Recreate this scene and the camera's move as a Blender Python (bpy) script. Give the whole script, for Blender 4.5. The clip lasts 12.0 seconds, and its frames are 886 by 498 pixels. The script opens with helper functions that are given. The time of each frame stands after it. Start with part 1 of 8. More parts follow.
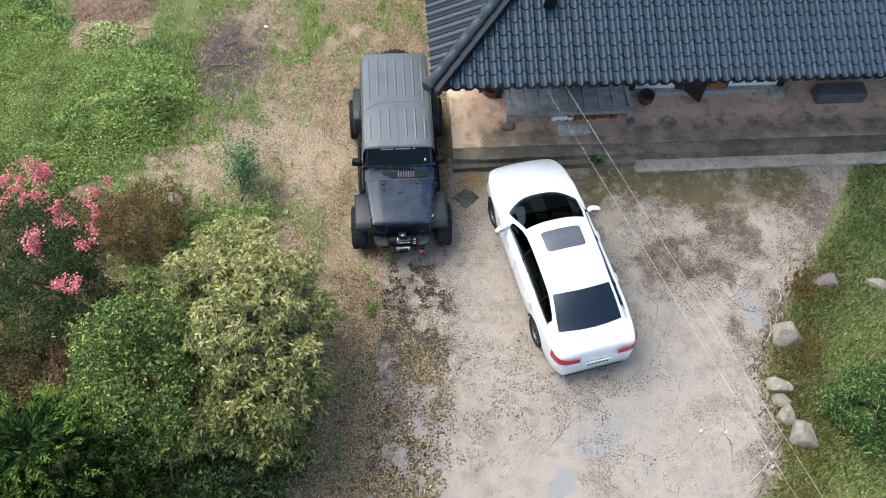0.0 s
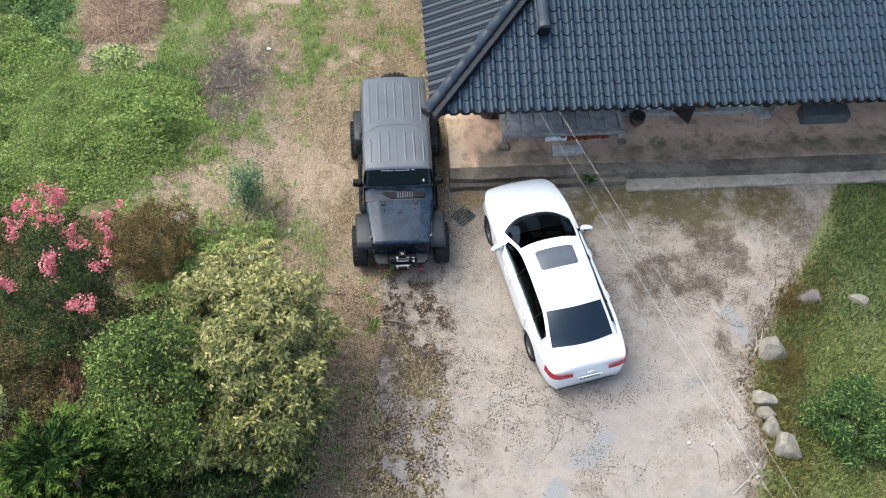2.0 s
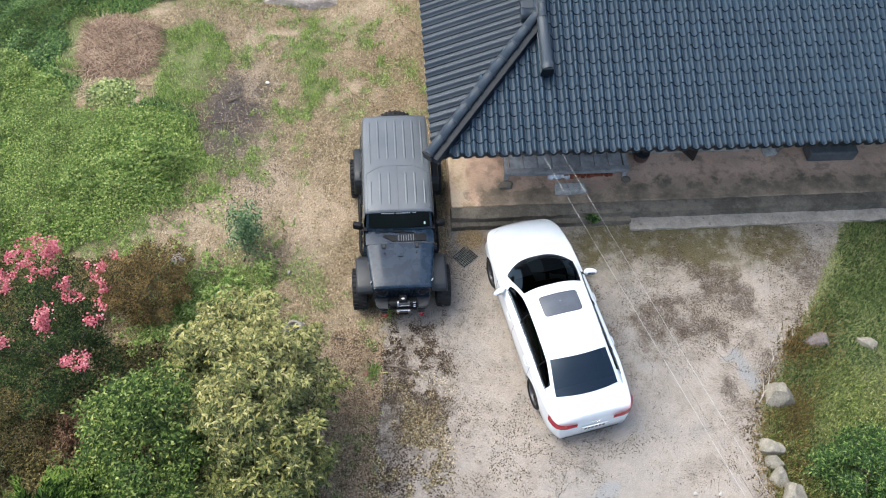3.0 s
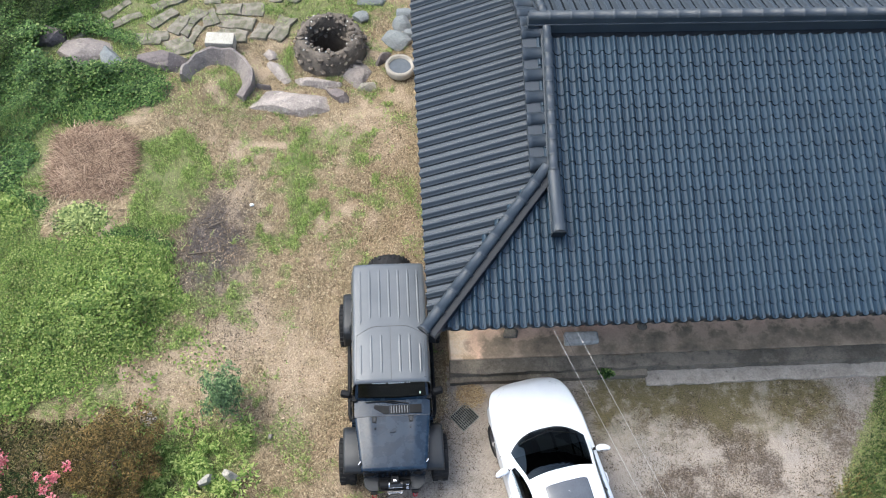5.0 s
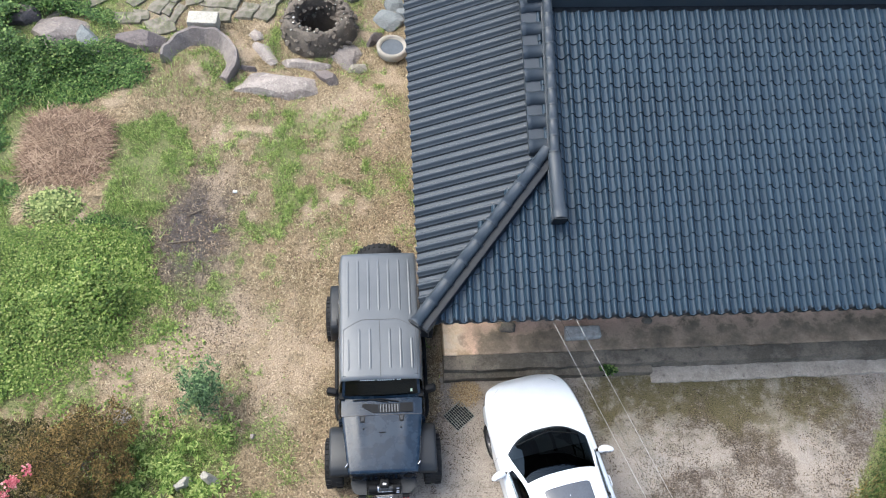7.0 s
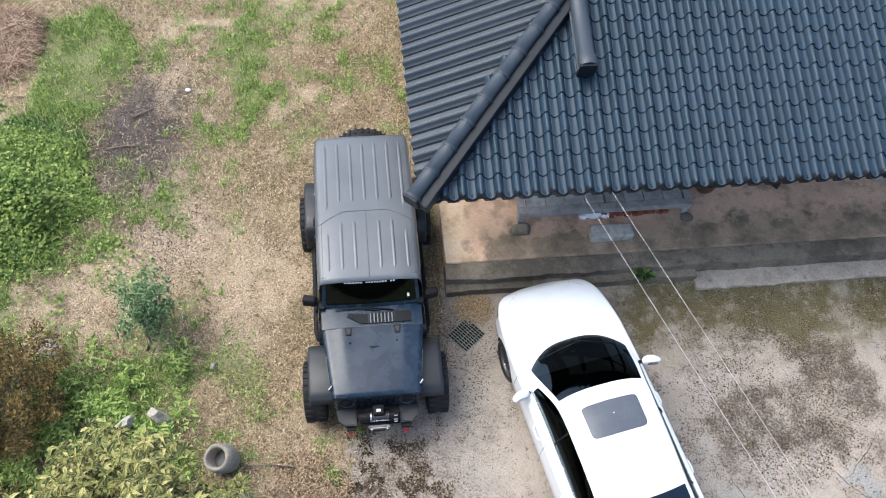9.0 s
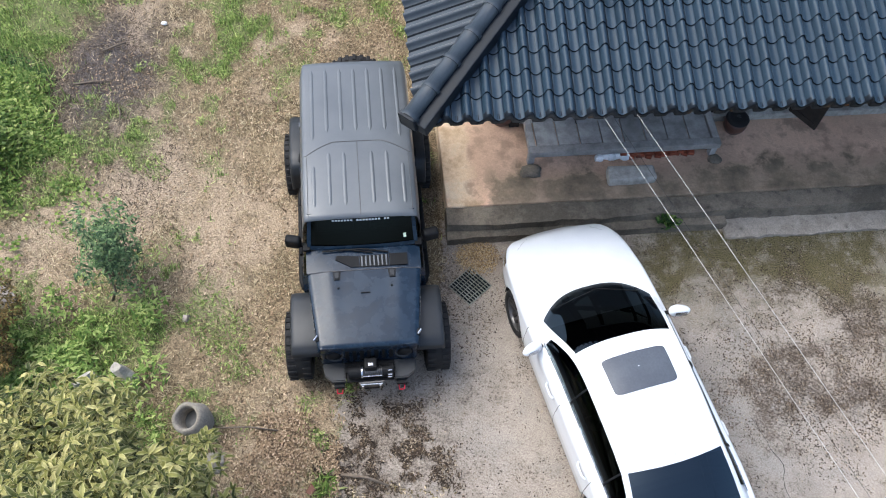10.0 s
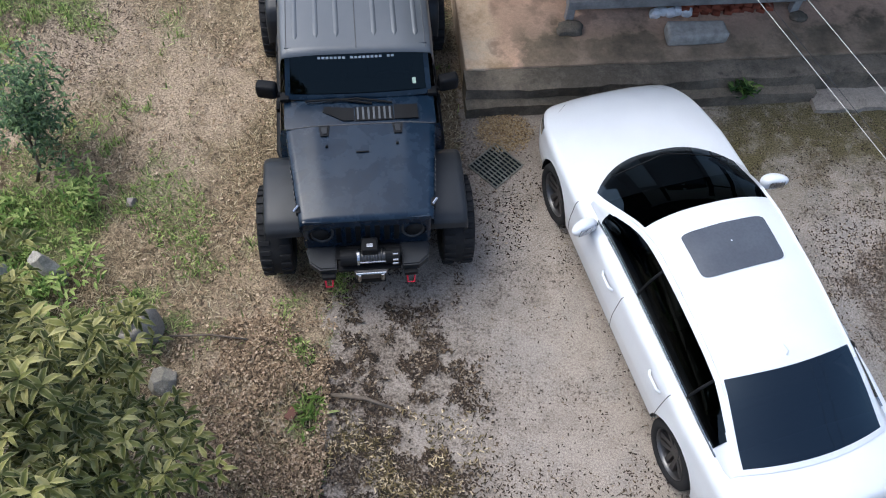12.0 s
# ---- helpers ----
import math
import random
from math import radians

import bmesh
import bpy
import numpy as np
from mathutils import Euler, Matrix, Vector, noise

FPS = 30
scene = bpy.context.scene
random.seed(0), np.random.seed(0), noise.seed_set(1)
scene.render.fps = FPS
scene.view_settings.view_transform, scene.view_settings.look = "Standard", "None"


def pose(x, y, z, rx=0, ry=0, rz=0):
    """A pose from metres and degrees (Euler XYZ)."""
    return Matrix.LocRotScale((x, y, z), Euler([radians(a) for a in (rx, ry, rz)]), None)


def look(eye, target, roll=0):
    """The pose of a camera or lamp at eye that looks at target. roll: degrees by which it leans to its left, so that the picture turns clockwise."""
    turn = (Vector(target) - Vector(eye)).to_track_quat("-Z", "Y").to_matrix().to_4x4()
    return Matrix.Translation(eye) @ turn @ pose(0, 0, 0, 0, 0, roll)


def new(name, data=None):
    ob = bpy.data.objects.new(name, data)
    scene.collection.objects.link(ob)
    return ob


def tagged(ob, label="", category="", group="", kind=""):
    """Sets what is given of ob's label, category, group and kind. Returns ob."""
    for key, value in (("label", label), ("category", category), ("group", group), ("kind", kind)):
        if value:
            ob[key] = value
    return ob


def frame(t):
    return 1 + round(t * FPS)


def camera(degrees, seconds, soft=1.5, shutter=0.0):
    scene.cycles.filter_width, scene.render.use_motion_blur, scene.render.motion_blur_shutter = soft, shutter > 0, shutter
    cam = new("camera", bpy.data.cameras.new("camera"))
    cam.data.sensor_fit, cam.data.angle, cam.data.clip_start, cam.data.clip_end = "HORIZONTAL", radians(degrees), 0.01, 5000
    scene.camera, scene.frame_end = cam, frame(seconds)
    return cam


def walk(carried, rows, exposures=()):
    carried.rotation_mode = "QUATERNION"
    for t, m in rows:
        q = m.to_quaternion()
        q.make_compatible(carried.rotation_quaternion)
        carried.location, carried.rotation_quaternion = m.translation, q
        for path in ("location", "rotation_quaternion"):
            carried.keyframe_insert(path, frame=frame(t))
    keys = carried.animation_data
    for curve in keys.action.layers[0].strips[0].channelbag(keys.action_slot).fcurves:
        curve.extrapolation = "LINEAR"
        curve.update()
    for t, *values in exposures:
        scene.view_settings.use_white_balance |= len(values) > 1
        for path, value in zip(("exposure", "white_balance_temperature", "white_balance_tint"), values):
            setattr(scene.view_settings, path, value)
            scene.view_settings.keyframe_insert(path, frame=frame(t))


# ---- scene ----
cam = camera(54.4, 12.0, 1.05)
PATH = [
    (0, (0.119, 0.205, 16.082), (0.12, 1.233, 14.367), 3.7),
    (0.5, (0.087, 0.156, 16.149), (0.091, 1.189, 14.437), 3.9),
    (1, (0.086, 0.156, 16.216), (0.092, 1.189, 14.503), 3.9),
    (1.5, (0.088, 0.168, 16.351), (0.095, 1.2, 14.638), 4.0),
    (2, (0.075, 0.131, 16.823), (0.083, 1.166, 15.111), 4.0),
    (2.5, (0.054, 0.345, 16.98), (0.062, 1.379, 15.268), 4.0),
    (3, (-0.035, 1.048, 16.999), (-0.025, 2.088, 15.291), 4.1),
    (3.5, (-0.105, 1.942, 16.993), (-0.095, 2.992, 15.291), 4.1),
    (3.7, (-0.131, 2.336, 16.98), (-0.121, 3.389, 15.279), 4.1),
    (5.3, (-0.196, 5.243, 17.278), (-0.189, 6.263, 15.558), 4.7),
    (5.5, (-0.201, 5.279, 17.24), (-0.193, 6.302, 15.522), 4.7),
    (6, (-0.151, 5.344, 17.235), (-0.144, 6.367, 15.517), 4.6),
    (6.5, (-0.128, 5.386, 16.774), (-0.121, 6.407, 15.054), 4.6),
    (6.7, (-0.11, 5.437, 16.63), (-0.102, 6.449, 14.905), 4.9),
    (8.3, (-0.281, 5.158, 13.688), (-0.222, 6.205, 11.985), 5.3),
    (8.5, (-0.283, 5.202, 13.362), (-0.225, 6.243, 11.655), 5.2),
    (9, (-0.245, 5.183, 12.595), (-0.189, 6.22, 10.886), 5.1),
    (9.5, (-0.194, 5.221, 11.818), (-0.138, 6.252, 10.105), 5.2),
    (10, (-0.169, 5.26, 10.932), (-0.115, 6.29, 9.218), 5.2),
    (10.5, (-0.179, 5.272, 10.088), (-0.134, 6.303, 8.375), 5.3),
    (11, (-0.17, 5.31, 9.331), (-0.112, 6.341, 7.618), 5.3),
    (11.5, (-0.246, 5.38, 8.627), (-0.187, 6.404, 6.91), 5.3),
    (12, (-0.274, 5.414, 7.906), (-0.213, 6.434, 6.186), 5.4),
]
walk(cam, [(t, look(eye, target, roll)) for t, eye, target, roll in PATH], [(0.0, 1.26, 5950, 3), (8.0, 1.43, 5920, 4), (10.0, 1.25, 5850, 5), (11.0, 1.02, 5720, 6), (12.0, 0.8, 5680, 6)])

# ---------------------------------------------------------------- light
world = bpy.data.worlds.new("sky")
scene.world = world
world.use_nodes = True
wn = world.node_tree.nodes
sky = wn.new("ShaderNodeTexSky")
sky.sky_type, sky.sun_disc = "NISHITA", False
SUN_UP, SUN_ROUND = 62.0, -74.0  # elevation; round from +y towards +x
sky.sun_elevation, sky.sun_rotation = radians(SUN_UP), radians(SUN_ROUND)
sky.air_density, sky.dust_density, sky.ozone_density = 1.0, 6.0, 0.8
wn["Background"].inputs["Strength"].default_value = 0.15
world.node_tree.links.new(sky.outputs[0], wn["Background"].inputs["Color"])
lamp = bpy.data.lights.new("sun", "SUN")
lamp.energy, lamp.angle, lamp.color = 0.5, radians(40), (1.0, 0.97, 0.92)
sun = new("sun", lamp)
sun_from = Vector((math.sin(radians(SUN_ROUND)) * math.cos(radians(SUN_UP)), math.cos(radians(SUN_ROUND)) * math.cos(radians(SUN_UP)), math.sin(radians(SUN_UP))))
sun.matrix_world = look(sun_from * 60, (0, 0, 0))

# ---------------------------------------------------------------- tools
RNG = np.random.default_rng(7)


def part(name, bm, material, parent=None, label="", m=None, smooth=False):
    """Links a bmesh as one mesh object under a thing or a part."""
    data = bpy.data.meshes.new(name)
    bmesh.ops.recalc_face_normals(bm, faces=bm.faces)
    if smooth:
        for f in bm.faces:
            f.smooth = True
    bm.to_mesh(data)
    bm.free()
    return put(name, data, material, parent, label, m)


def put(name, data, material, parent=None, label="", m=None):
    """Links a mesh, which may be shared, under a parent."""
    if material and not data.materials:
        data.materials.append(material)
    ob = new(name, data)
    if parent:
        ob.parent = parent
    if m is not None:
        ob.matrix_basis = m
    return tagged(ob, label)


def raw(name, verts, faces, material, parent=None, label="", m=None, smooth=False):
    """Links a mesh from arrays of corners and faces of one size."""
    verts, faces = np.asarray(verts, np.float32), np.asarray(faces, np.int32)
    data = bpy.data.meshes.new(name)
    n, k = faces.shape
    data.vertices.add(len(verts))
    data.vertices.foreach_set("co", verts.ravel())
    data.loops.add(n * k)
    data.loops.foreach_set("vertex_index", faces.ravel())
    data.polygons.add(n)
    data.polygons.foreach_set("loop_start", np.arange(0, n * k, k, dtype=np.int32))
    data.polygons.foreach_set("use_smooth", np.full(n, smooth))
    data.update(calc_edges=True)
    data.validate()
    return put(name, data, material, parent, label, m)


def thing(name, m=None, label="", category="", group="", kind=""):
    ob = new(name)
    if m is not None:
        ob.matrix_basis = m
    return tagged(ob, label, category, group, kind)


def box(bm, c, s, bevel=0.0, m=None, seg=2):
    """A box with rounded edges: middle, size."""
    g = bmesh.ops.create_cube(bm, size=1.0, matrix=(m or Matrix()) @ Matrix.Translation(c) @ Matrix.Diagonal((*s, 1)))
    if bevel:
        edges = list({e for v in g["verts"] for e in v.link_edges})
        bmesh.ops.bevel(bm, geom=edges, offset=bevel, segments=seg, affect="EDGES", profile=0.6)
    return bm


def rod(bm, a, b, r, r2=None, n=10, caps=True):
    """A round bar from a to b."""
    a, b = Vector(a), Vector(b)
    turn = (b - a).to_track_quat("Z", "Y").to_matrix().to_4x4()
    bmesh.ops.create_cone(bm, cap_ends=caps, segments=n, radius1=r, radius2=r if r2 is None else r2, depth=(b - a).length, matrix=Matrix.Translation((a + b) / 2) @ turn)
    return bm


def lathe(bm, profile, n=24, m=None, close=False):
    """Turns a list of (radius, height) round z."""
    m = m or Matrix()
    rings = [[bm.verts.new(m @ Vector((r * math.cos(2 * math.pi * i / n), r * math.sin(2 * math.pi * i / n), z))) for i in range(n)] for r, z in profile]
    if close:
        rings.append(rings[0])
    for p, q in zip(rings, rings[1:]):
        for i in range(n):
            bm.faces.new((p[i], p[(i + 1) % n], q[(i + 1) % n], q[i]))
    return bm


def sheet(bm, grid):
    """Faces over a grid of points, row by row."""
    rows = [[bm.verts.new(p) for p in row] for row in grid]
    for p, q in zip(rows, rows[1:]):
        for i in range(len(p) - 1):
            bm.faces.new((p[i], p[i + 1], q[i + 1], q[i]))
    return rows


def prism(bm, outline, z0, z1):
    """An upright block over an outline of (x, y)."""
    lo, hi = [bm.verts.new((x, y, z0)) for x, y in outline], [bm.verts.new((x, y, z1)) for x, y in outline]
    bm.faces.new(hi)
    bm.faces.new(lo[::-1])
    for i in range(len(lo)):
        j = (i + 1) % len(lo)
        bm.faces.new((lo[i], lo[j], hi[j], hi[i]))
    return bm


def tube(bm, points, r, n=8):
    """A round tube along points."""
    points = [Vector(p) for p in points]
    rings = []
    for i, p in enumerate(points):
        d = (points[min(i + 1, len(points) - 1)] - points[max(i - 1, 0)]).normalized()
        q = d.to_track_quat("Z", "Y")
        rr = r[i] if isinstance(r, (list, tuple)) else r
        rings.append([bm.verts.new(p + q @ Vector((rr * math.cos(2 * math.pi * k / n), rr * math.sin(2 * math.pi * k / n), 0))) for k in range(n)])
    for p, q in zip(rings, rings[1:]):
        for i in range(n):
            bm.faces.new((p[i], p[(i + 1) % n], q[(i + 1) % n], q[i]))
    bm.faces.new(rings[0][::-1])
    bm.faces.new(rings[-1])
    return bm


def stone(bm, c, s, seed, rough=0.18, cuts=3, m=None):
    """A rough stone: a block pushed about by noise."""
    g = bmesh.ops.create_icosphere(bm, subdivisions=cuts, radius=0.5)
    for v in g["verts"]:
        p = v.co.copy()
        k = max(abs(p.x), abs(p.y), abs(p.z))
        p = p * (0.5 * 0.45 / k + 0.55)
        d = noise.noise(p * 2.3 + Vector((seed * 3.7, 0, 0))) * rough + noise.noise(p * 6 + Vector((0, seed * 1.9, 0))) * rough * 0.35
        p *= 1 + 2 * d
        p = Vector((p.x * s[0], p.y * s[1], p.z * s[2]))
        v.co = (m or Matrix()) @ p + Vector(c)
    return bm


def worn_block(c, s, seed, rough=0.02, step=0.12):
    """A long cast block with chipped, uneven faces: middle, size."""
    bm = bmesh.new()
    nx, ny = max(2, int(s[0] / step)), max(2, int(s[1] / step))
    top = [[(-0.5 + i / nx, -0.5 + j / ny) for i in range(nx + 1)] for j in range(ny + 1)]

    def at(px, py, z):
        p = Vector((px * s[0], py * s[1], z * s[2]))
        q = p + Vector((seed * 7.1, seed * 3.3, 0))
        k = rough * (1.6 if z > 0 else 1.0)
        edge = 1.0 if abs(py) > 0.49 or abs(px) > 0.49 else 0.25
        return Vector(c) + p + Vector((0, noise.noise(q * 2.1) * k * edge * 1.5 + noise.noise(q * 8) * k * edge, noise.noise(q * 3.7) * rough * 0.5 - (rough * abs(noise.noise(q * 6)) if edge == 1.0 and z > 0 else 0)))
    rows = sheet(bm, [[at(x, y, 0.5) for x, y in row] for row in top])
    low = [bm.verts.new(at(*top[0][i], -0.5)) for i in range(nx + 1)]
    back = [bm.verts.new(at(*top[-1][i], -0.5)) for i in range(nx + 1)]
    for i in range(nx):
        bm.faces.new((rows[0][i], low[i], low[i + 1], rows[0][i + 1]))
        bm.faces.new((rows[-1][i + 1], back[i + 1], back[i], rows[-1][i]))
    for k in (0, -1):
        bm.faces.new([r[k] for r in rows] + [back[k], low[k]])
    return bm


def spread(name, base, faces, places, sizes, turns, tilts, material, parent=None, stretch=None, label="", margin=None):
    """Many small alike leaves or blades in one mesh. base: corners of one; a tilt leans it over its own x axis before it turns."""
    base, faces = np.asarray(base, float), np.asarray(faces)
    n, k = len(places), len(base)
    b = base[None] * np.asarray(sizes)[:, None, None]
    if stretch is not None:
        b = b * np.asarray(stretch)[:, None, :]
    ct, st, cr, sr = np.cos(tilts)[:, None], np.sin(tilts)[:, None], np.cos(turns)[:, None], np.sin(turns)[:, None]
    x, y, z = b[..., 0], b[..., 1] * ct - b[..., 2] * st, b[..., 1] * st + b[..., 2] * ct
    v = np.stack([x * cr - y * sr, x * sr + y * cr, z], -1) + np.asarray(places)[:, None, :]
    f = faces[None] + (np.arange(n) * k)[:, None, None]
    ob = raw(name, v.reshape(-1, 3), f.reshape(-1, faces.shape[1]), material, parent, label)
    if margin is not None:
        a = ob.data.attributes.new("margin", "FLOAT", "POINT")
        a.data.foreach_set("value", np.tile(np.asarray(margin, np.float32), n))
    return ob


def inside(poly, x, y):
    """Signed distance to an outline: plus inside."""
    x, y = np.asarray(x, float), np.asarray(y, float)
    best, odd = np.full(x.shape, 1e9), np.zeros(x.shape, bool)
    for (ax, ay), (bx, by) in zip(poly, poly[1:] + poly[:1]):
        t = np.clip(((x - ax) * (bx - ax) + (y - ay) * (by - ay)) / ((bx - ax) ** 2 + (by - ay) ** 2), 0, 1)
        best = np.minimum(best, np.hypot(x - ax - t * (bx - ax), y - ay - t * (by - ay)))
        hit = (ay > y) != (by > y)
        odd ^= hit & (x < (bx - ax) * (y - ay) / (by - ay if by != ay else 1e-9) + ax)
    return np.where(odd, best, -best)


LAT = np.random.default_rng(3).random((256, 256))


def fuzz(x, y, scale, seed=0):
    """Smooth noise of 0 to 1 over the plan, with cells of that many metres."""
    x, y = np.asarray(x, float) / scale + seed * 17.3, np.asarray(y, float) / scale + seed * 5.9
    i, j = np.floor(x).astype(int), np.floor(y).astype(int)
    fx, fy = x - i, y - j
    fx, fy = fx * fx * (3 - 2 * fx), fy * fy * (3 - 2 * fy)
    g = lambda a, b: LAT[a % 256, b % 256]
    return (g(i, j) * (1 - fx) + g(i + 1, j) * fx) * (1 - fy) + (g(i, j + 1) * (1 - fx) + g(i + 1, j + 1) * fx) * fy


def clamp(a, lo=0.0, hi=1.0):
    return np.clip((a - lo) / (hi - lo), 0, 1)

# ---------------------------------------------------------------- materials
def nodes_of(name):
    mat = bpy.data.materials.new(name)
    mat.use_nodes = True
    nt = mat.node_tree
    return mat, nt, nt.nodes["Principled BSDF"]


def noise_node(nt, scale, detail=5.0, rough=0.6, coord="Object"):
    tc, n = nt.nodes.new("ShaderNodeTexCoord"), nt.nodes.new("ShaderNodeTexNoise")
    nt.links.new(tc.outputs[coord], n.inputs["Vector"])
    n.inputs["Scale"].default_value, n.inputs["Detail"].default_value, n.inputs["Roughness"].default_value = scale, detail, rough
    return n.outputs["Fac"]


def ramp(nt, fac, stops):
    r = nt.nodes.new("ShaderNodeValToRGB")
    while len(r.color_ramp.elements) < len(stops):
        r.color_ramp.elements.new(0.5)
    for e, (p, c) in zip(r.color_ramp.elements, stops):
        e.position, e.color = p, (*c, 1) if len(c) == 3 else c
    nt.links.new(fac, r.inputs[0])
    return r.outputs[0]


def blend(nt, fac, a, b, kind="MIX"):
    m = nt.nodes.new("ShaderNodeMix")
    m.data_type, m.blend_type = "RGBA", kind
    for sock, v in ((m.inputs[0], fac), (m.inputs[6], a), (m.inputs[7], b)):
        if isinstance(v, (int, float)):
            sock.default_value = v
        elif isinstance(v, tuple):
            sock.default_value = (*v, 1)
        else:
            nt.links.new(v, sock)
    return m.outputs[2]


def sums(nt, op, a, b):
    m = nt.nodes.new("ShaderNodeMath")
    m.operation = op
    for sock, v in zip(m.inputs, (a, b)):
        if isinstance(v, (int, float)):
            sock.default_value = v
        else:
            nt.links.new(v, sock)
    return m.outputs[0]


def bumped(nt, bsdf, height, strength=0.3, dist=0.01):
    b = nt.nodes.new("ShaderNodeBump")
    b.inputs["Strength"].default_value, b.inputs["Distance"].default_value = strength, dist
    nt.links.new(height, b.inputs["Height"])
    nt.links.new(b.outputs[0], bsdf.inputs["Normal"])


def plain(name, c1, c2, rough=0.6, metal=0.0, scale=3.0, fine=60.0, bump=0.15, dist=0.004, coat=0.0, spec=0.5, vary=0.0):
    """A surface of two near colours in broad patches, with finer grain and relief."""
    mat, nt, b = nodes_of(name)
    big, small = noise_node(nt, scale), noise_node(nt, fine, 3)
    col = blend(nt, ramp(nt, big, [(0.35, (0, 0, 0)), (0.65, (1, 1, 1))]), c1, c2)
    col = blend(nt, 0.35, col, ramp(nt, small, [(0.3, (0.55, 0.55, 0.55)), (0.7, (1, 1, 1))]), "MULTIPLY")
    if vary:
        info = nt.nodes.new("ShaderNodeObjectInfo")
        hsv = nt.nodes.new("ShaderNodeHueSaturation")
        nt.links.new(sums(nt, "ADD", sums(nt, "MULTIPLY", info.outputs["Random"], vary), 1 - vary / 2), hsv.inputs["Value"])
        nt.links.new(col, hsv.inputs["Color"])
        col = hsv.outputs[0]
    nt.links.new(col, b.inputs["Base Color"])
    nt.links.new(sums(nt, "ADD", sums(nt, "MULTIPLY", big, 0.25), rough - 0.125), b.inputs["Roughness"])
    b.inputs["Metallic"].default_value = metal
    b.inputs["Coat Weight"].default_value, b.inputs["Coat Roughness"].default_value = coat, 0.05
    b.inputs["Specular IOR Level"].default_value = spec
    if bump:
        bumped(nt, b, small, bump, dist)
    return mat


def leafy(name, stops, rough=0.55, through_light=0.25, patch=0.0, patch_scale=1.0, spec=0.22, margin=None):
    """Leaves or blades: each takes its own shade from a range; light shines through a little."""
    mat, nt, b = nodes_of(name)
    geo = nt.nodes.new("ShaderNodeNewGeometry")
    col = ramp(nt, geo.outputs["Random Per Island"], stops)
    if patch:
        big = noise_node(nt, patch_scale)
        col = blend(nt, patch, col, ramp(nt, big, [(0.3, (0.45, 0.45, 0.45)), (0.7, (1, 1, 1))]), "MULTIPLY")
    if margin:
        rim = nt.nodes.new("ShaderNodeAttribute")
        rim.attribute_name = "margin"
        col = blend(nt, ramp(nt, rim.outputs["Fac"], [(0.6, (0, 0, 0)), (1.0, (0.5, 0.5, 0.5))]), col, margin)
    nt.links.new(col, b.inputs["Base Color"])
    b.inputs["Roughness"].default_value = rough
    b.inputs["Specular IOR Level"].default_value = spec
    tr, mix = nt.nodes.new("ShaderNodeBsdfTranslucent"), nt.nodes.new("ShaderNodeMixShader")
    nt.links.new(col, tr.inputs["Color"])
    mix.inputs[0].default_value = through_light
    nt.links.new(b.outputs[0], mix.inputs[1])
    nt.links.new(tr.outputs[0], mix.inputs[2])
    nt.links.new(mix.outputs[0], nt.nodes["Material Output"].inputs["Surface"])
    return mat


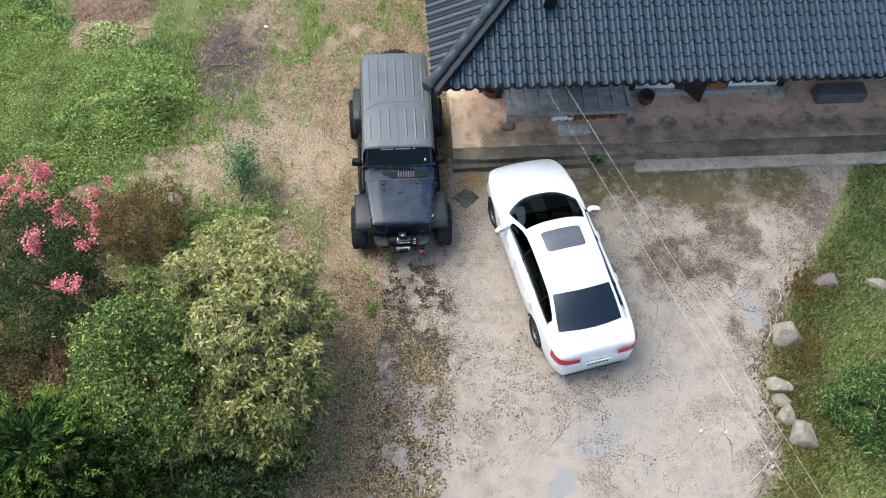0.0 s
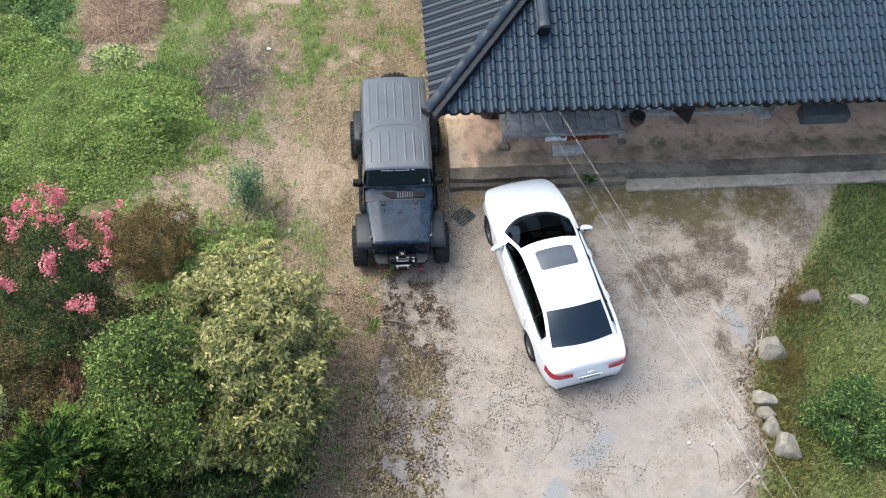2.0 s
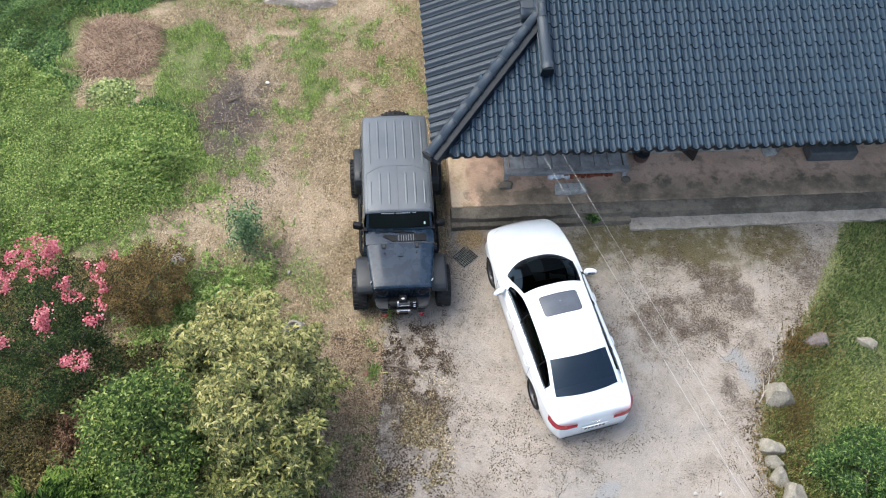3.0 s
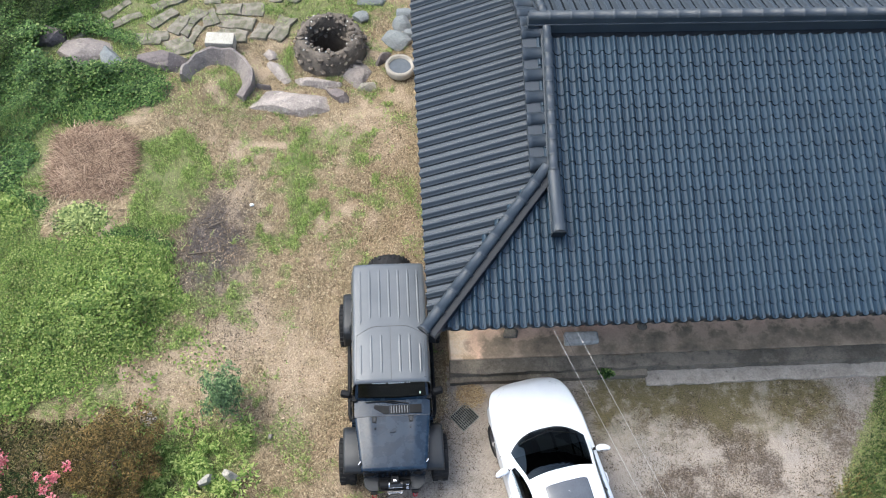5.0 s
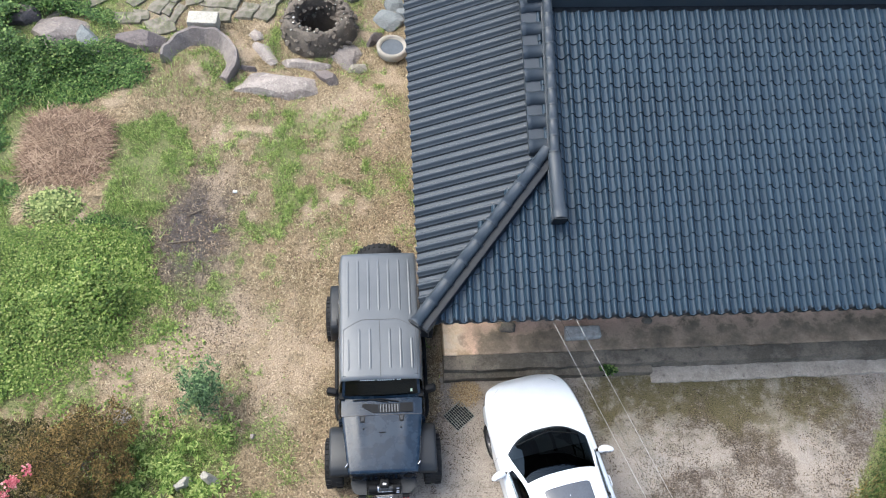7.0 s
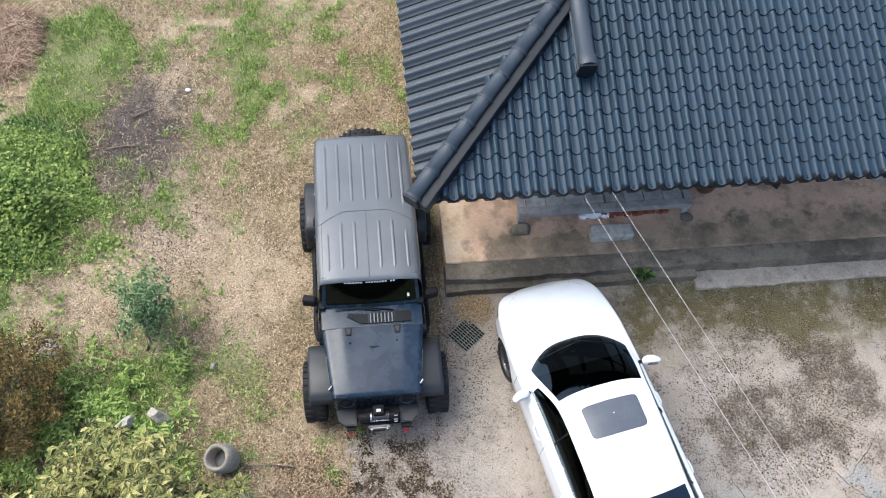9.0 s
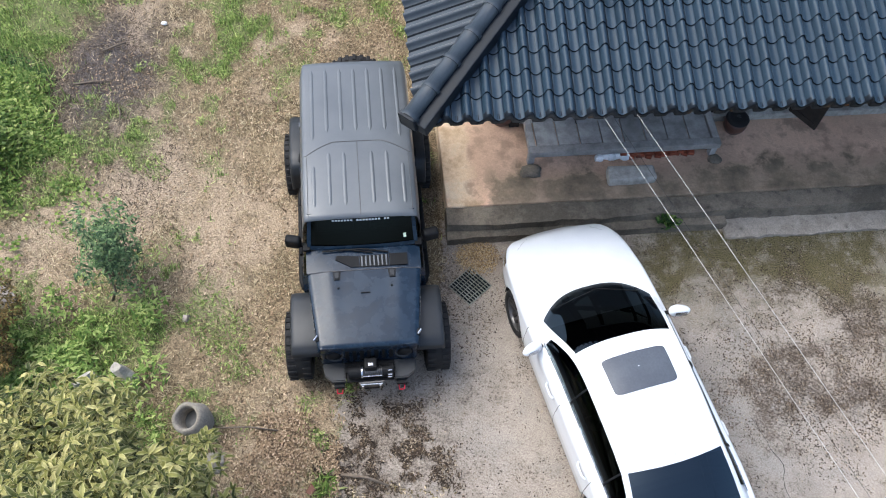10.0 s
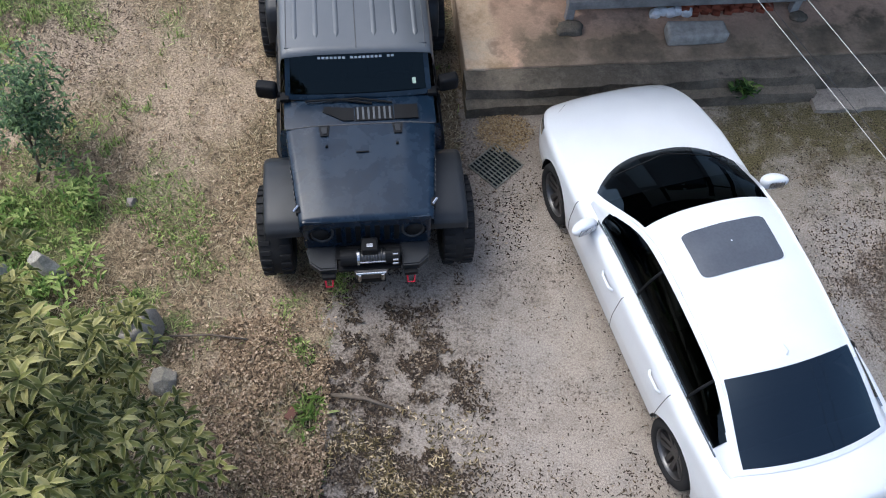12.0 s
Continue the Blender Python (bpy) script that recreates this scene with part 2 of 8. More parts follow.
def ground_material():
    mat, nt, b = nodes_of("yard_ground")

    def attr(name):
        a = nt.nodes.new("ShaderNodeAttribute")
        a.attribute_name = name
        return a.outputs["Fac"]

    fine, mid, big, tiny = noise_node(nt, 55, 4), noise_node(nt, 13, 6, 0.72), noise_node(nt, 1.3, 5), noise_node(nt, 190, 3)
    # old concrete: pale pinkish grey, gritty, with flecks of lichen and leaf litter
    conc = ramp(nt, big, [(0.3, (0.27, 0.235, 0.2)), (0.5, (0.37, 0.325, 0.28)), (0.7, (0.3, 0.275, 0.25))])
    # grey cement; this mask also holds the saloon's painted shadow
    conc = blend(nt, sums(nt, "MULTIPLY", attr("grey"), ramp(nt, noise_node(nt, 2.2, 8, 0.7), [(0.3, (0.45, 0.45, 0.45)), (0.6, (1, 1, 1))])), conc, (0.255, 0.25, 0.242))
    conc = blend(nt, 0.5, conc, ramp(nt, fine, [(0.36, (0.35, 0.33, 0.31)), (0.58, (1.08, 1.06, 1.03))]), "MULTIPLY")
    conc = blend(nt, 0.65, conc, ramp(nt, tiny, [(0.38, (0.3, 0.28, 0.26)), (0.58, (1.2, 1.2, 1.2))]), "MULTIPLY")
    crisp = noise_node(nt, 4.5, 10, 0.75)
    conc = blend(nt, sums(nt, "MULTIPLY", attr("dirt"), ramp(nt, crisp, [(0.42, (0.15, 0.15, 0.15)), (0.6, (1, 1, 1))])), conc, ramp(nt, fine, [(0.3, (0.08, 0.063, 0.046)), (0.7, (0.21, 0.172, 0.132))]))
    lich = sums(nt, "ADD", sums(nt, "MULTIPLY", noise_node(nt, 27, 5, 0.66), 0.65), sums(nt, "MULTIPLY", crisp, 0.35))
    cover = sums(nt, "ADD", lich, sums(nt, "MULTIPLY", attr("dirt"), 0.185))
    dark = ramp(nt, fine, [(0.35, (0.016, 0.012, 0.009)), (0.55, (0.06, 0.045, 0.034)), (0.68, (0.2, 0.165, 0.135))])
    conc = blend(nt, ramp(nt, cover, [(0.57, (0, 0, 0)), (0.64, (0.55, 0.55, 0.55)), (0.72, (0.9, 0.9, 0.9))]), conc, dark)
    mossy = ramp(nt, fine, [(0.36, (0.034, 0.03, 0.013)), (0.62, (0.155, 0.133, 0.065))])
    conc = blend(nt, sums(nt, "MULTIPLY", attr("moss"), ramp(nt, sums(nt, "ADD", crisp, sums(nt, "MULTIPLY", attr("moss"), 0.2)), [(0.48, (0, 0, 0)), (0.72, (1, 1, 1))])), conc, mossy)
    conc = blend(nt, attr("wet"), conc, ramp(nt, fine, [(0.36, (0.12, 0.12, 0.118)), (0.62, (0.29, 0.287, 0.278))]))
    # soil with a mat of dead grass
    soil = ramp(nt, mid, [(0.3, (0.086, 0.063, 0.04)), (0.5, (0.232, 0.18, 0.118)), (0.7, (0.43, 0.352, 0.248))])
    soil = blend(nt, 0.85, soil, ramp(nt, fine, [(0.36, (0.16, 0.15, 0.12)), (0.6, (1.3, 1.27, 1.2))]), "MULTIPLY")
    soil = blend(nt, 0.6, soil, ramp(nt, tiny, [(0.38, (0.2, 0.19, 0.16)), (0.58, (1.3, 1.28, 1.22))]), "MULTIPLY")
    soil = blend(nt, attr("ash"), soil, ramp(nt, fine, [(0.38, (0.02, 0.017, 0.017)), (0.62, (0.14, 0.122, 0.118))]))
    soil = blend(nt, attr("bare"), soil, ramp(nt, fine, [(0.36, (0.15, 0.115, 0.08)), (0.62, (0.47, 0.37, 0.268))]))
    green = ramp(nt, fine, [(0.38, (0.022, 0.03, 0.009)), (0.62, (0.19, 0.225, 0.078))])
    g = sums(nt, "ADD", attr("green"), sums(nt, "MULTIPLY", sums(nt, "SUBTRACT", sums(nt, "ADD", sums(nt, "MULTIPLY", mid, 0.5), sums(nt, "MULTIPLY", noise_node(nt, 34, 4, 0.7), 0.5)), 0.5), 3.2))
    soil = blend(nt, ramp(nt, g, [(0.4, (0, 0, 0)), (0.8, (0.8, 0.8, 0.8))]), soil, green)
    edge = sums(nt, "ADD", attr("concrete"), sums(nt, "MULTIPLY", sums(nt, "SUBTRACT", sums(nt, "ADD", sums(nt, "MULTIPLY", mid, 0.6), sums(nt, "MULTIPLY", noise_node(nt, 3.5, 4, 0.6), 0.4)), 0.5), 1.3))
    col = blend(nt, ramp(nt, edge, [(0.44, (0, 0, 0)), (0.56, (1, 1, 1))]), soil, conc)
    nt.links.new(col, b.inputs["Base Color"])
    nt.links.new(sums(nt, "SUBTRACT", 0.9, sums(nt, "MULTIPLY", attr("wet"), 0.45)), b.inputs["Roughness"])
    b.inputs["Specular IOR Level"].default_value = 0.25
    bumped(nt, b, sums(nt, "ADD", fine, mid), 0.6, 0.012)
    return mat


GROUND = ground_material()


def concrete_material(name, light, darkc, stain, spread_at=0.5, damp=False):
    mat, nt, b = nodes_of(name)
    big, mid, fine = noise_node(nt, 1.3, 12, 0.74), noise_node(nt, 6, 12, 0.78), noise_node(nt, 70, 5, 0.7)
    grit, mottle = 0.6, 0.35
    if damp:
        big, mid, grit, mottle = noise_node(nt, 0.8, 10, 0.62), noise_node(nt, 2.4, 12, 0.66), 0.3, 0.16
    col = blend(nt, ramp(nt, big, [(0.42, (0, 0, 0)), (0.58, (1, 1, 1))]), light, darkc)
    col = blend(nt, ramp(nt, mid, [(spread_at, (0, 0, 0)), (spread_at + 0.1, (0.85, 0.85, 0.85))]), col, stain)
    if damp:
        # a mossy damp band along the open front edge
        tc, sep = nt.nodes.new("ShaderNodeTexCoord"), nt.nodes.new("ShaderNodeSeparateXYZ")
        nt.links.new(tc.outputs["Object"], sep.inputs[0])
        reach = sums(nt, "ADD", sep.outputs[1], sums(nt, "MULTIPLY", sums(nt, "SUBTRACT", mid, 0.5), 1.5))
        along = sums(nt, "ADD", sep.outputs[0], sums(nt, "MULTIPLY", sums(nt, "SUBTRACT", mid, 0.5), 1.6))
        mask = sums(nt, "MULTIPLY", ramp(nt, sums(nt, "MULTIPLY", reach, 0.5), [(0.33, (1, 1, 1)), (0.52, (0, 0, 0))]), ramp(nt, along, [(0.45, (0, 0, 0)), (0.7, (0.92, 0.92, 0.92))]))
        col = blend(nt, mask, col, ramp(nt, mid, [(0.36, (0.11, 0.092, 0.06)), (0.5, (0.23, 0.18, 0.122)), (0.64, (0.4, 0.3, 0.21))]))
        # paler ochre towards the end by the car
        end = sums(nt, "ADD", sep.outputs[0], sums(nt, "MULTIPLY", sums(nt, "SUBTRACT", mid, 0.5), 0.9))
        col = blend(nt, ramp(nt, end, [(0.36, (0.95, 0.95, 0.95)), (0.5, (0, 0, 0))]), col, ramp(nt, mid, [(0.38, (0.46, 0.325, 0.2)), (0.5, (0.66, 0.5, 0.34)), (0.62, (0.7, 0.58, 0.43))]))
    col = blend(nt, grit, col, ramp(nt, fine, [(0.3, (0.4, 0.4, 0.4)), (0.65, (1.1, 1.1, 1.1))]), "MULTIPLY")
    col = blend(nt, mottle, col, ramp(nt, noise_node(nt, 24, 8, 0.8), [(0.4, (0.3, 0.29, 0.27)), (0.58, (1.15, 1.15, 1.15))]), "MULTIPLY")
    nt.links.new(col, b.inputs["Base Color"])
    b.inputs["Roughness"].default_value = 0.85
    bumped(nt, b, sums(nt, "ADD", fine, mid), 0.35, 0.01)
    return mat


PORCH = concrete_material("worn_porch_concrete", (0.72, 0.485, 0.34), (0.55, 0.375, 0.265), (0.37, 0.255, 0.18), 0.52, damp=True)
STEP = concrete_material("damp_step_concrete", (0.23, 0.195, 0.15), (0.115, 0.099, 0.075), (0.05, 0.046, 0.035), 0.54)
APRON = concrete_material("broken_apron_concrete", (0.42, 0.37, 0.315), (0.29, 0.255, 0.215), (0.09, 0.081, 0.065), 0.56)
TILE = plain("slate_blue_roof_tile", (0.014, 0.03, 0.049), (0.0215, 0.0425, 0.066), 0.54, 0.0, 1.6, 40, 0.12, 0.003, 0.0, 0.31, 0.18)
# the front tile made paler and greyer to carry the sky's sheen
SHEENTILE = plain("sky_sheen_roof_tile", (0.029, 0.039, 0.052), (0.039, 0.05, 0.064), 0.5, 0.0, 1.4, 40, 0.12, 0.003, 0.0, 0.4)
JOINT = plain("dark_tile_joint", (0.006, 0.008, 0.011), (0.01, 0.013, 0.017), 0.85, 0.0, 6, 40, 0, 0.004, 0.0, 0.1)
# roof tile darkened so its colour carries the shade at the eave
EAVE = plain("eave_tile_with_shade", (0.008, 0.011, 0.016), (0.013, 0.018, 0.025), 0.5, 0.0, 4, 40, 0.1, 0.004, 0.0, 0.2)
RIDGE = plain("dark_ridge_tile", (0.024, 0.033, 0.044), (0.034, 0.044, 0.057), 0.5, 0.0, 2, 40, 0.15)
WHITEWALL = plain("white_plaster", (0.84, 0.85, 0.855), (0.89, 0.895, 0.895), 0.8, 0.0, 1.5, 50, 0.2)
OLDWOOD = plain("weathered_grey_wood", (0.4, 0.385, 0.37), (0.24, 0.23, 0.22), 0.75, 0.0, 5, 35, 0.4, 0.005, 0, 0.3, 0.35)
DARKWOOD = plain("dark_brown_wood", (0.06, 0.035, 0.022), (0.1, 0.06, 0.036), 0.6, 0.0, 6, 40, 0.3)
BRICK = plain("red_clay_brick", (0.3, 0.085, 0.045), (0.2, 0.06, 0.035), 0.85, 0.0, 8, 70, 0.5, 0.006, 0, 0.3, 0.5)
GRANITE = plain("pale_granite", (0.46, 0.44, 0.4), (0.27, 0.26, 0.235), 0.8, 0.0, 9, 90, 0.4, 0.006)
FIELDSTONE = concrete_material("beige_grey_stone", (0.31, 0.28, 0.225), (0.18, 0.163, 0.128), (0.43, 0.39, 0.315), 0.56)
DARKSTONE = plain("dark_wet_stone", (0.07, 0.075, 0.08), (0.12, 0.125, 0.13), 0.6, 0.0, 5, 60, 0.4)
RUBBER = plain("black_tyre_rubber", (0.012, 0.012, 0.013), (0.022, 0.022, 0.023), 0.8, 0.0, 6, 80, 0.3, 0.004, 0, 0.25)
BLACKPLASTIC = plain("black_trim_plastic", (0.007, 0.0075, 0.0085), (0.013, 0.0135, 0.015), 0.55, 0.0, 5, 150, 0.15, 0.004, 0, 0.12)
CHROME = plain("scuffed_chrome", (0.55, 0.56, 0.58), (0.45, 0.46, 0.48), 0.25, 1.0, 5, 60, 0.05)
DARKMETAL = plain("dark_painted_metal", (0.03, 0.032, 0.035), (0.05, 0.052, 0.055), 0.45, 0.6, 5, 60, 0.1)

# ---------------------------------------------------------------- ground
HOUSE_M = pose(0.24, 12.06, 0, 0, 0, 7.0)
CU, SU = math.cos(radians(7)), math.sin(radians(7))


DRIVE = [(-1.0, -8), (-1.0, 4.6), (-1.08, 6.3), (-1.12, 7.4), (-1.14, 8.6), (-1.15, 9.4), (-0.5, 10.0), (0.1, 11.0), (0.2, 12.3), (9.9, 13.6), (9.6, 12.87), (9.05, 11.7), (8.56, 10.78), (8.11, 10.0), (7.79, 9.53), (7.46, 8.89), (7.04, 8.1), (6.8, 7.36), (6.89, 6.51), (7.0, 6.05), (6.75, 5.3), (6.2, 4.6), (5.3, 3.4), (4.6, -8)]
WET = [(6.66, 9.02, 0.26, 0.1, -60), (6.82, 8.62, 0.24, 0.13, -70), (6.45, 9.1, 0.22, 0.05, 10), (3.56, 5.9, 0.26, 0.15, 50), (3.26, 5.58, 0.26, 0.13, 20), (2.64, 4.86, 0.3, 0.16, 55)]


def ground_height(x, y):
    drive = clamp(inside(DRIVE, x, y), -0.5, 0.1)
    rough = (fuzz(x, y, 1.7, 1) - 0.5) * 0.10 + (fuzz(x, y, 0.45, 2) - 0.5) * 0.045
    left = clamp(-5.9 - x, 0, 1.6) * 0.32 * clamp(y, 10.5, 12.5) * (1 - 0.6 * clamp(y, 15, 17))
    far = clamp(np.hypot(x, y - 9), 18, 40) * (fuzz(x, y, 14, 4) - 0.45) * 2.5
    well = clamp(0.62 - np.hypot(x + 3.52, y - 21.2), 0, 0.06) * 1.3
    mound = 0.2 * np.exp(-((x + 6.25) / 0.6) ** 2 - ((y - 19.55) / 0.55) ** 2)
    return mound - well + rough * (1 - drive) * 0.9 - 0.015 * (1 - drive) + left + far


GRASS_A = [(-7.85, 17.5), (-6.5, 17.85), (-5.8, 17.0), (-5.9, 16.2), (-6.5, 15.5), (-6.7, 14.9), (-7.4, 14.9), (-7.5, 16.2)]
GRASS_B = [(-4.2, 17.7), (-3.2, 17.7), (-3.2, 16.3), (-3.6, 15.1), (-4.25, 14.65), (-4.1, 16.0)]
GRASS_C = [(-6.5, 9.3), (-6.0, 9.9), (-5.2, 10.45), (-4.2, 10.5), (-3.8, 9.9), (-3.7, 9.0), (-4.5, 8.4), (-6.0, 8.6)]


def soft(poly, x, y, w, seed):
    """A patch with a ragged edge: 0 outside to 1 inside."""
    return clamp(inside(poly, x, y) + (fuzz(x, y, 0.5, seed) - 0.5) * 0.75 + (fuzz(x, y, 0.16, seed + 1) - 0.5) * 0.35, -w, w)


def green_mask(x, y):
    """How green the plan is: banks of weeds, the lawn, and tufts in the dry grass."""
    def blob(cx, cy, rx, ry, p=1.0):
        return p * np.exp(-(((x - cx) / rx) ** 2 + ((y - cy) / ry) ** 2))
    g = blob(-8.8, 13.1, 1.8, 1.5, 1.6) + blob(-11.5, 15.5, 2.0, 9, 1.5) + 1.35 * soft(GRASS_A, x, y, 0.25, 61) + 1.25 * soft(GRASS_B, x, y, 0.2, 63) + 0.85 * soft(GRASS_C, x, y, 0.4, 65)
    g += blob(-2.5, 17.65, 0.35, 0.35, 0.9) + blob(-1.8, 16.45, 0.16, 0.16, 1.0) + blob(-1.4, 14.75, 0.3, 0.25, 0.8) + blob(-3.45, 13.2, 0.3, 0.4, 0.6) + blob(-4.6, 13.4, 0.35, 0.4, 0.5) + blob(-2.5, 15.2, 0.4, 0.3, 0.4)
    g += blob(-6.9, 18.9, 1.3, 0.5, 0.5) + blob(-9.0, 19.1, 1.3, 0.6, 0.9) + blob(-2.6, 9.9, 0.7, 0.9, 0.16) + blob(-3.0, 11.0, 0.5, 0.6, 0.22) + blob(-4.5, 22.6, 2.2, 0.6, 0.95) + blob(-8.6, 22.0, 1.6, 1.4, 0.85) + blob(-4.6, 21.0, 0.3, 0.5, 0.8) + blob(-9.5, 8, 3, 3, 0.1) + blob(-1.25, 8.15, 0.22, 0.3, 1.0) + blob(-1.5, 5.2, 0.3, 0.5, 0.75) + blob(-1.6, 6.4, 0.3, 0.5, 0.5) + blob(-1.4, 4.2, 0.4, 0.4, 0.7) + blob(-5.6, 12.9, 0.4, 0.4, 0.35)
    right = clamp(x - 3 - 0.35 * y, -0.6, 0.6) * (x > 4)
    return np.clip(g + right * (0.55 + 0.9 * fuzz(x, y, 1.2, 8)), 0, 1.4) * (0.7 + 0.6 * fuzz(x, y, 0.6, 5)) + (0.62 * clamp(fuzz(x, y, 1.1, 14) * fuzz(x, y, 0.4, 15), 0.2, 0.52) + 0.75 * clamp(fuzz(x, y, 0.17, 44) * (0.4 + 0.6 * fuzz(x, y, 0.8, 45)), 0.45, 0.62)) * (x < 0.5)


def ash_mask(x, y):
    return np.clip(1.5 * np.exp(-(((x + 5.4) / 0.75) ** 2 + ((y - 14.9) / 1.4) ** 2)) + 0.5 * np.exp(-(((x + 4.4) / 0.6) ** 2 + ((y - 12.9) / 0.8) ** 2)), 0, 1)


def bare_mask(x, y):
    b = 0.0
    for cx, cy, rx, ry in ((-3.4, 12.5, 0.6, 0.7), (-3.1, 11.2, 0.5, 0.8), (-4.9, 12.3, 0.7, 0.5), (-4.5, 13.3, 0.5, 0.9), (-2.6, 18.6, 1.2, 0.5), (-5.8, 11.4, 0.6, 0.6), (8.9, 8.7, 0.5, 0.7), (8.2, 9.4, 0.4, 0.3), (7.7, 7.6, 0.3, 0.6), (-1.4, 7.6, 0.3, 1.2), (-1.25, 5.4, 0.16, 1.5), (-1.9, 8.9, 0.5, 0.9)):
        b = b + np.exp(-(((x - cx) / rx) ** 2 + ((y - cy) / ry) ** 2))
    return np.clip(b * (0.35 + 0.9 * fuzz(x, y, 0.4, 16)) + 0.7 * clamp(fuzz(x, y, 0.9, 46) * fuzz(x, y, 0.3, 47), 0.36, 0.6), 0, 0.65)


def make_ground():
    def axis(lo, hi, step, far):
        mid = np.arange(lo, hi + 1e-6, step)
        out = far * (np.linspace(0, 1, 14)[1:] ** 2.2)
        return np.concatenate([lo - out[::-1], mid, hi + out])
    xs, ys = axis(-13, 12, 0.09, 900), axis(1.5, 25, 0.09, 900)
    x, y = np.meshgrid(xs, ys)
    z = ground_height(x, y)
    w, h = len(xs), len(ys)
    i = (np.arange(h - 1)[:, None] * w + np.arange(w - 1)[None]).ravel()
    ob = raw("ground", np.stack([x, y, z], -1).reshape(-1, 3), np.stack([i, i + 1, i + w + 1, i + w], -1), GROUND, smooth=True)
    tagged(ob, "yard of pale stained concrete, dry grass and green weeds", "ground", kind="structure")
    x, y = x.ravel(), y.ravel()
    d = inside(DRIVE, x, y)
    wet = np.zeros(len(x))
    for cx, cy, rx, ry, turn in WET:
        ct, st = math.cos(math.radians(turn)), math.sin(math.radians(turn))
        wet = np.maximum(wet, clamp(1.25 - np.hypot(((x - cx) * ct + (y - cy) * st) / rx, ((y - cy) * ct - (x - cx) * st) / ry) + (fuzz(x, y, 0.2, 6) - 0.5) * 1.0, 0, 0.25) * 0.9)
    near_jeep = np.exp(-(((x + 0.3) / 1.2) ** 2 + ((y - 8.4) / 2.0) ** 2))
    left_edge = np.exp(-(((x + 0.5) / 1.05) ** 2)) * clamp(10 - y)
    dirt = np.clip(0.36 * near_jeep + 0.45 * np.exp(-((x + 0.9) / 0.25) ** 2) * clamp(9 - y) + (0.02 + 0.24 * clamp(0.6 * fuzz(x, y, 0.6, 48) + 0.4 * fuzz(x, y, 0.22, 49), 0.36, 0.7)) * (0.5 + 0.5 * clamp(y, 6.5, 8.2)) * left_edge + 0.42 * fuzz(x, y, 1.6, 11) * fuzz(x, y, 0.6, 12) + 0.24 * np.exp(-((d - 0.1) / 0.5) ** 2) * (x > 3) + 1.5 * np.exp(-(((x - 6.0) / 3.0) ** 2 + ((y - 10.6) / 2.1) ** 2)) * (0.06 + 0.85 * clamp(0.6 * fuzz(x, y, 0.95, 13) + 0.4 * fuzz(x, y, 0.3, 19), 0.38, 0.66)) + 0.8 * np.exp(-(((x - 6.34) / 0.2) ** 2 + ((y - 8.4) / 0.4) ** 2)) + 0.6 * np.exp(-(((x - 8.6) / 0.4) ** 2 + ((y - 11.3) / 0.3) ** 2)) + 0.6 * np.exp(-(((x + 0.0) / 0.6) ** 2 + ((y - 11.2) / 0.8) ** 2)) - 0.06, 0, 0.85)
    to_house = (-(x - 0.24) * SU + (y - 12.06) * CU)
    moss = 1.0 * np.clip((0.5 + 1.3 * fuzz(x, y, 0.5, 17)) * np.exp(-((to_house + 0.7) / 0.85) ** 2) * clamp(x, 2.6, 3.6) * clamp(9.0 - x) + 0.3 * np.exp(-(((x + 0.6) / 0.5) ** 2 + ((y - 6.2) / 1.8) ** 2)), 0, 1)
    # grey cement patches, with the saloon's soft shadow painted beside and behind it
    grey = np.clip(0.8 * np.exp(-(((x - 4.3) / 1.1) ** 2 + ((y - 9.0) / 2.2) ** 2)) + 0.7 * np.exp(-(((x - 8.6) / 0.8) ** 2 + ((y - 11.9) / 0.9) ** 2)) + 0.5 * np.exp(-(((x - 0.4) / 0.6) ** 2 + ((y - 9.8) / 1.4) ** 2)) + 0.5 * np.exp(-(((x - 3.4) / 1.2) ** 2 + ((y - 6.2) / 0.9) ** 2)), 0, 0.85)
    for name, values in (("grey", grey), ("concrete", clamp(d, -0.5, 0.5)), ("green", green_mask(x, y)), ("dirt", dirt), ("moss", moss), ("wet", wet), ("ash", ash_mask(x, y)), ("bare", bare_mask(x, y))):
        a = ob.data.attributes.new(name, "FLOAT", "POINT")
        a.data.foreach_set("value", np.ascontiguousarray(values, np.float32))


make_ground()

# ---------------------------------------------------------------- house
EAVE_V, EAVE_Z, RIDGE_V, SLOPE = -0.21, 3.0, 5.3, 0.355
SIDE_U, SIDE_SLOPE, GABLE_U = -0.53, 0.415, 1.85
BACK_V = 2 * RIDGE_V - EAVE_V
PLAT_Z = 0.35


def roof_z(v):
    return EAVE_Z + SLOPE * (min(v, 2 * RIDGE_V - v) - EAVE_V)


def side_z(u):
    return EAVE_Z + SIDE_SLOPE * (u - SIDE_U)


platform = thing("platform", HOUSE_M, "worn concrete porch platform in front of the house", "platform", kind="structure")
part("porch_floor", box(bmesh.new(), (7.4, 5.28, 0.17), (14.8, 10.0, 0.36), 0.02), PORCH, platform)
part("front_edge", worn_block((7.4, 0.125, 0.165), (14.84, 0.31, 0.33), 1, 0.022), STEP, platform, "damp dark concrete edge")
part("lower_step", worn_block((2.1, -0.03, 0.07), (4.25, 0.27, 0.2), 2, 0.01), STEP, platform, "damp dark lower step")
part("apron", worn_block((9.1, -0.16, 0.02), (9.8, 0.36, 0.1), 3, 0.022), APRON, platform, "cracked pale concrete apron")

house = thing("house", HOUSE_M, "single-storey house with white walls and a slate-blue tiled hip-and-gable roof", "house")


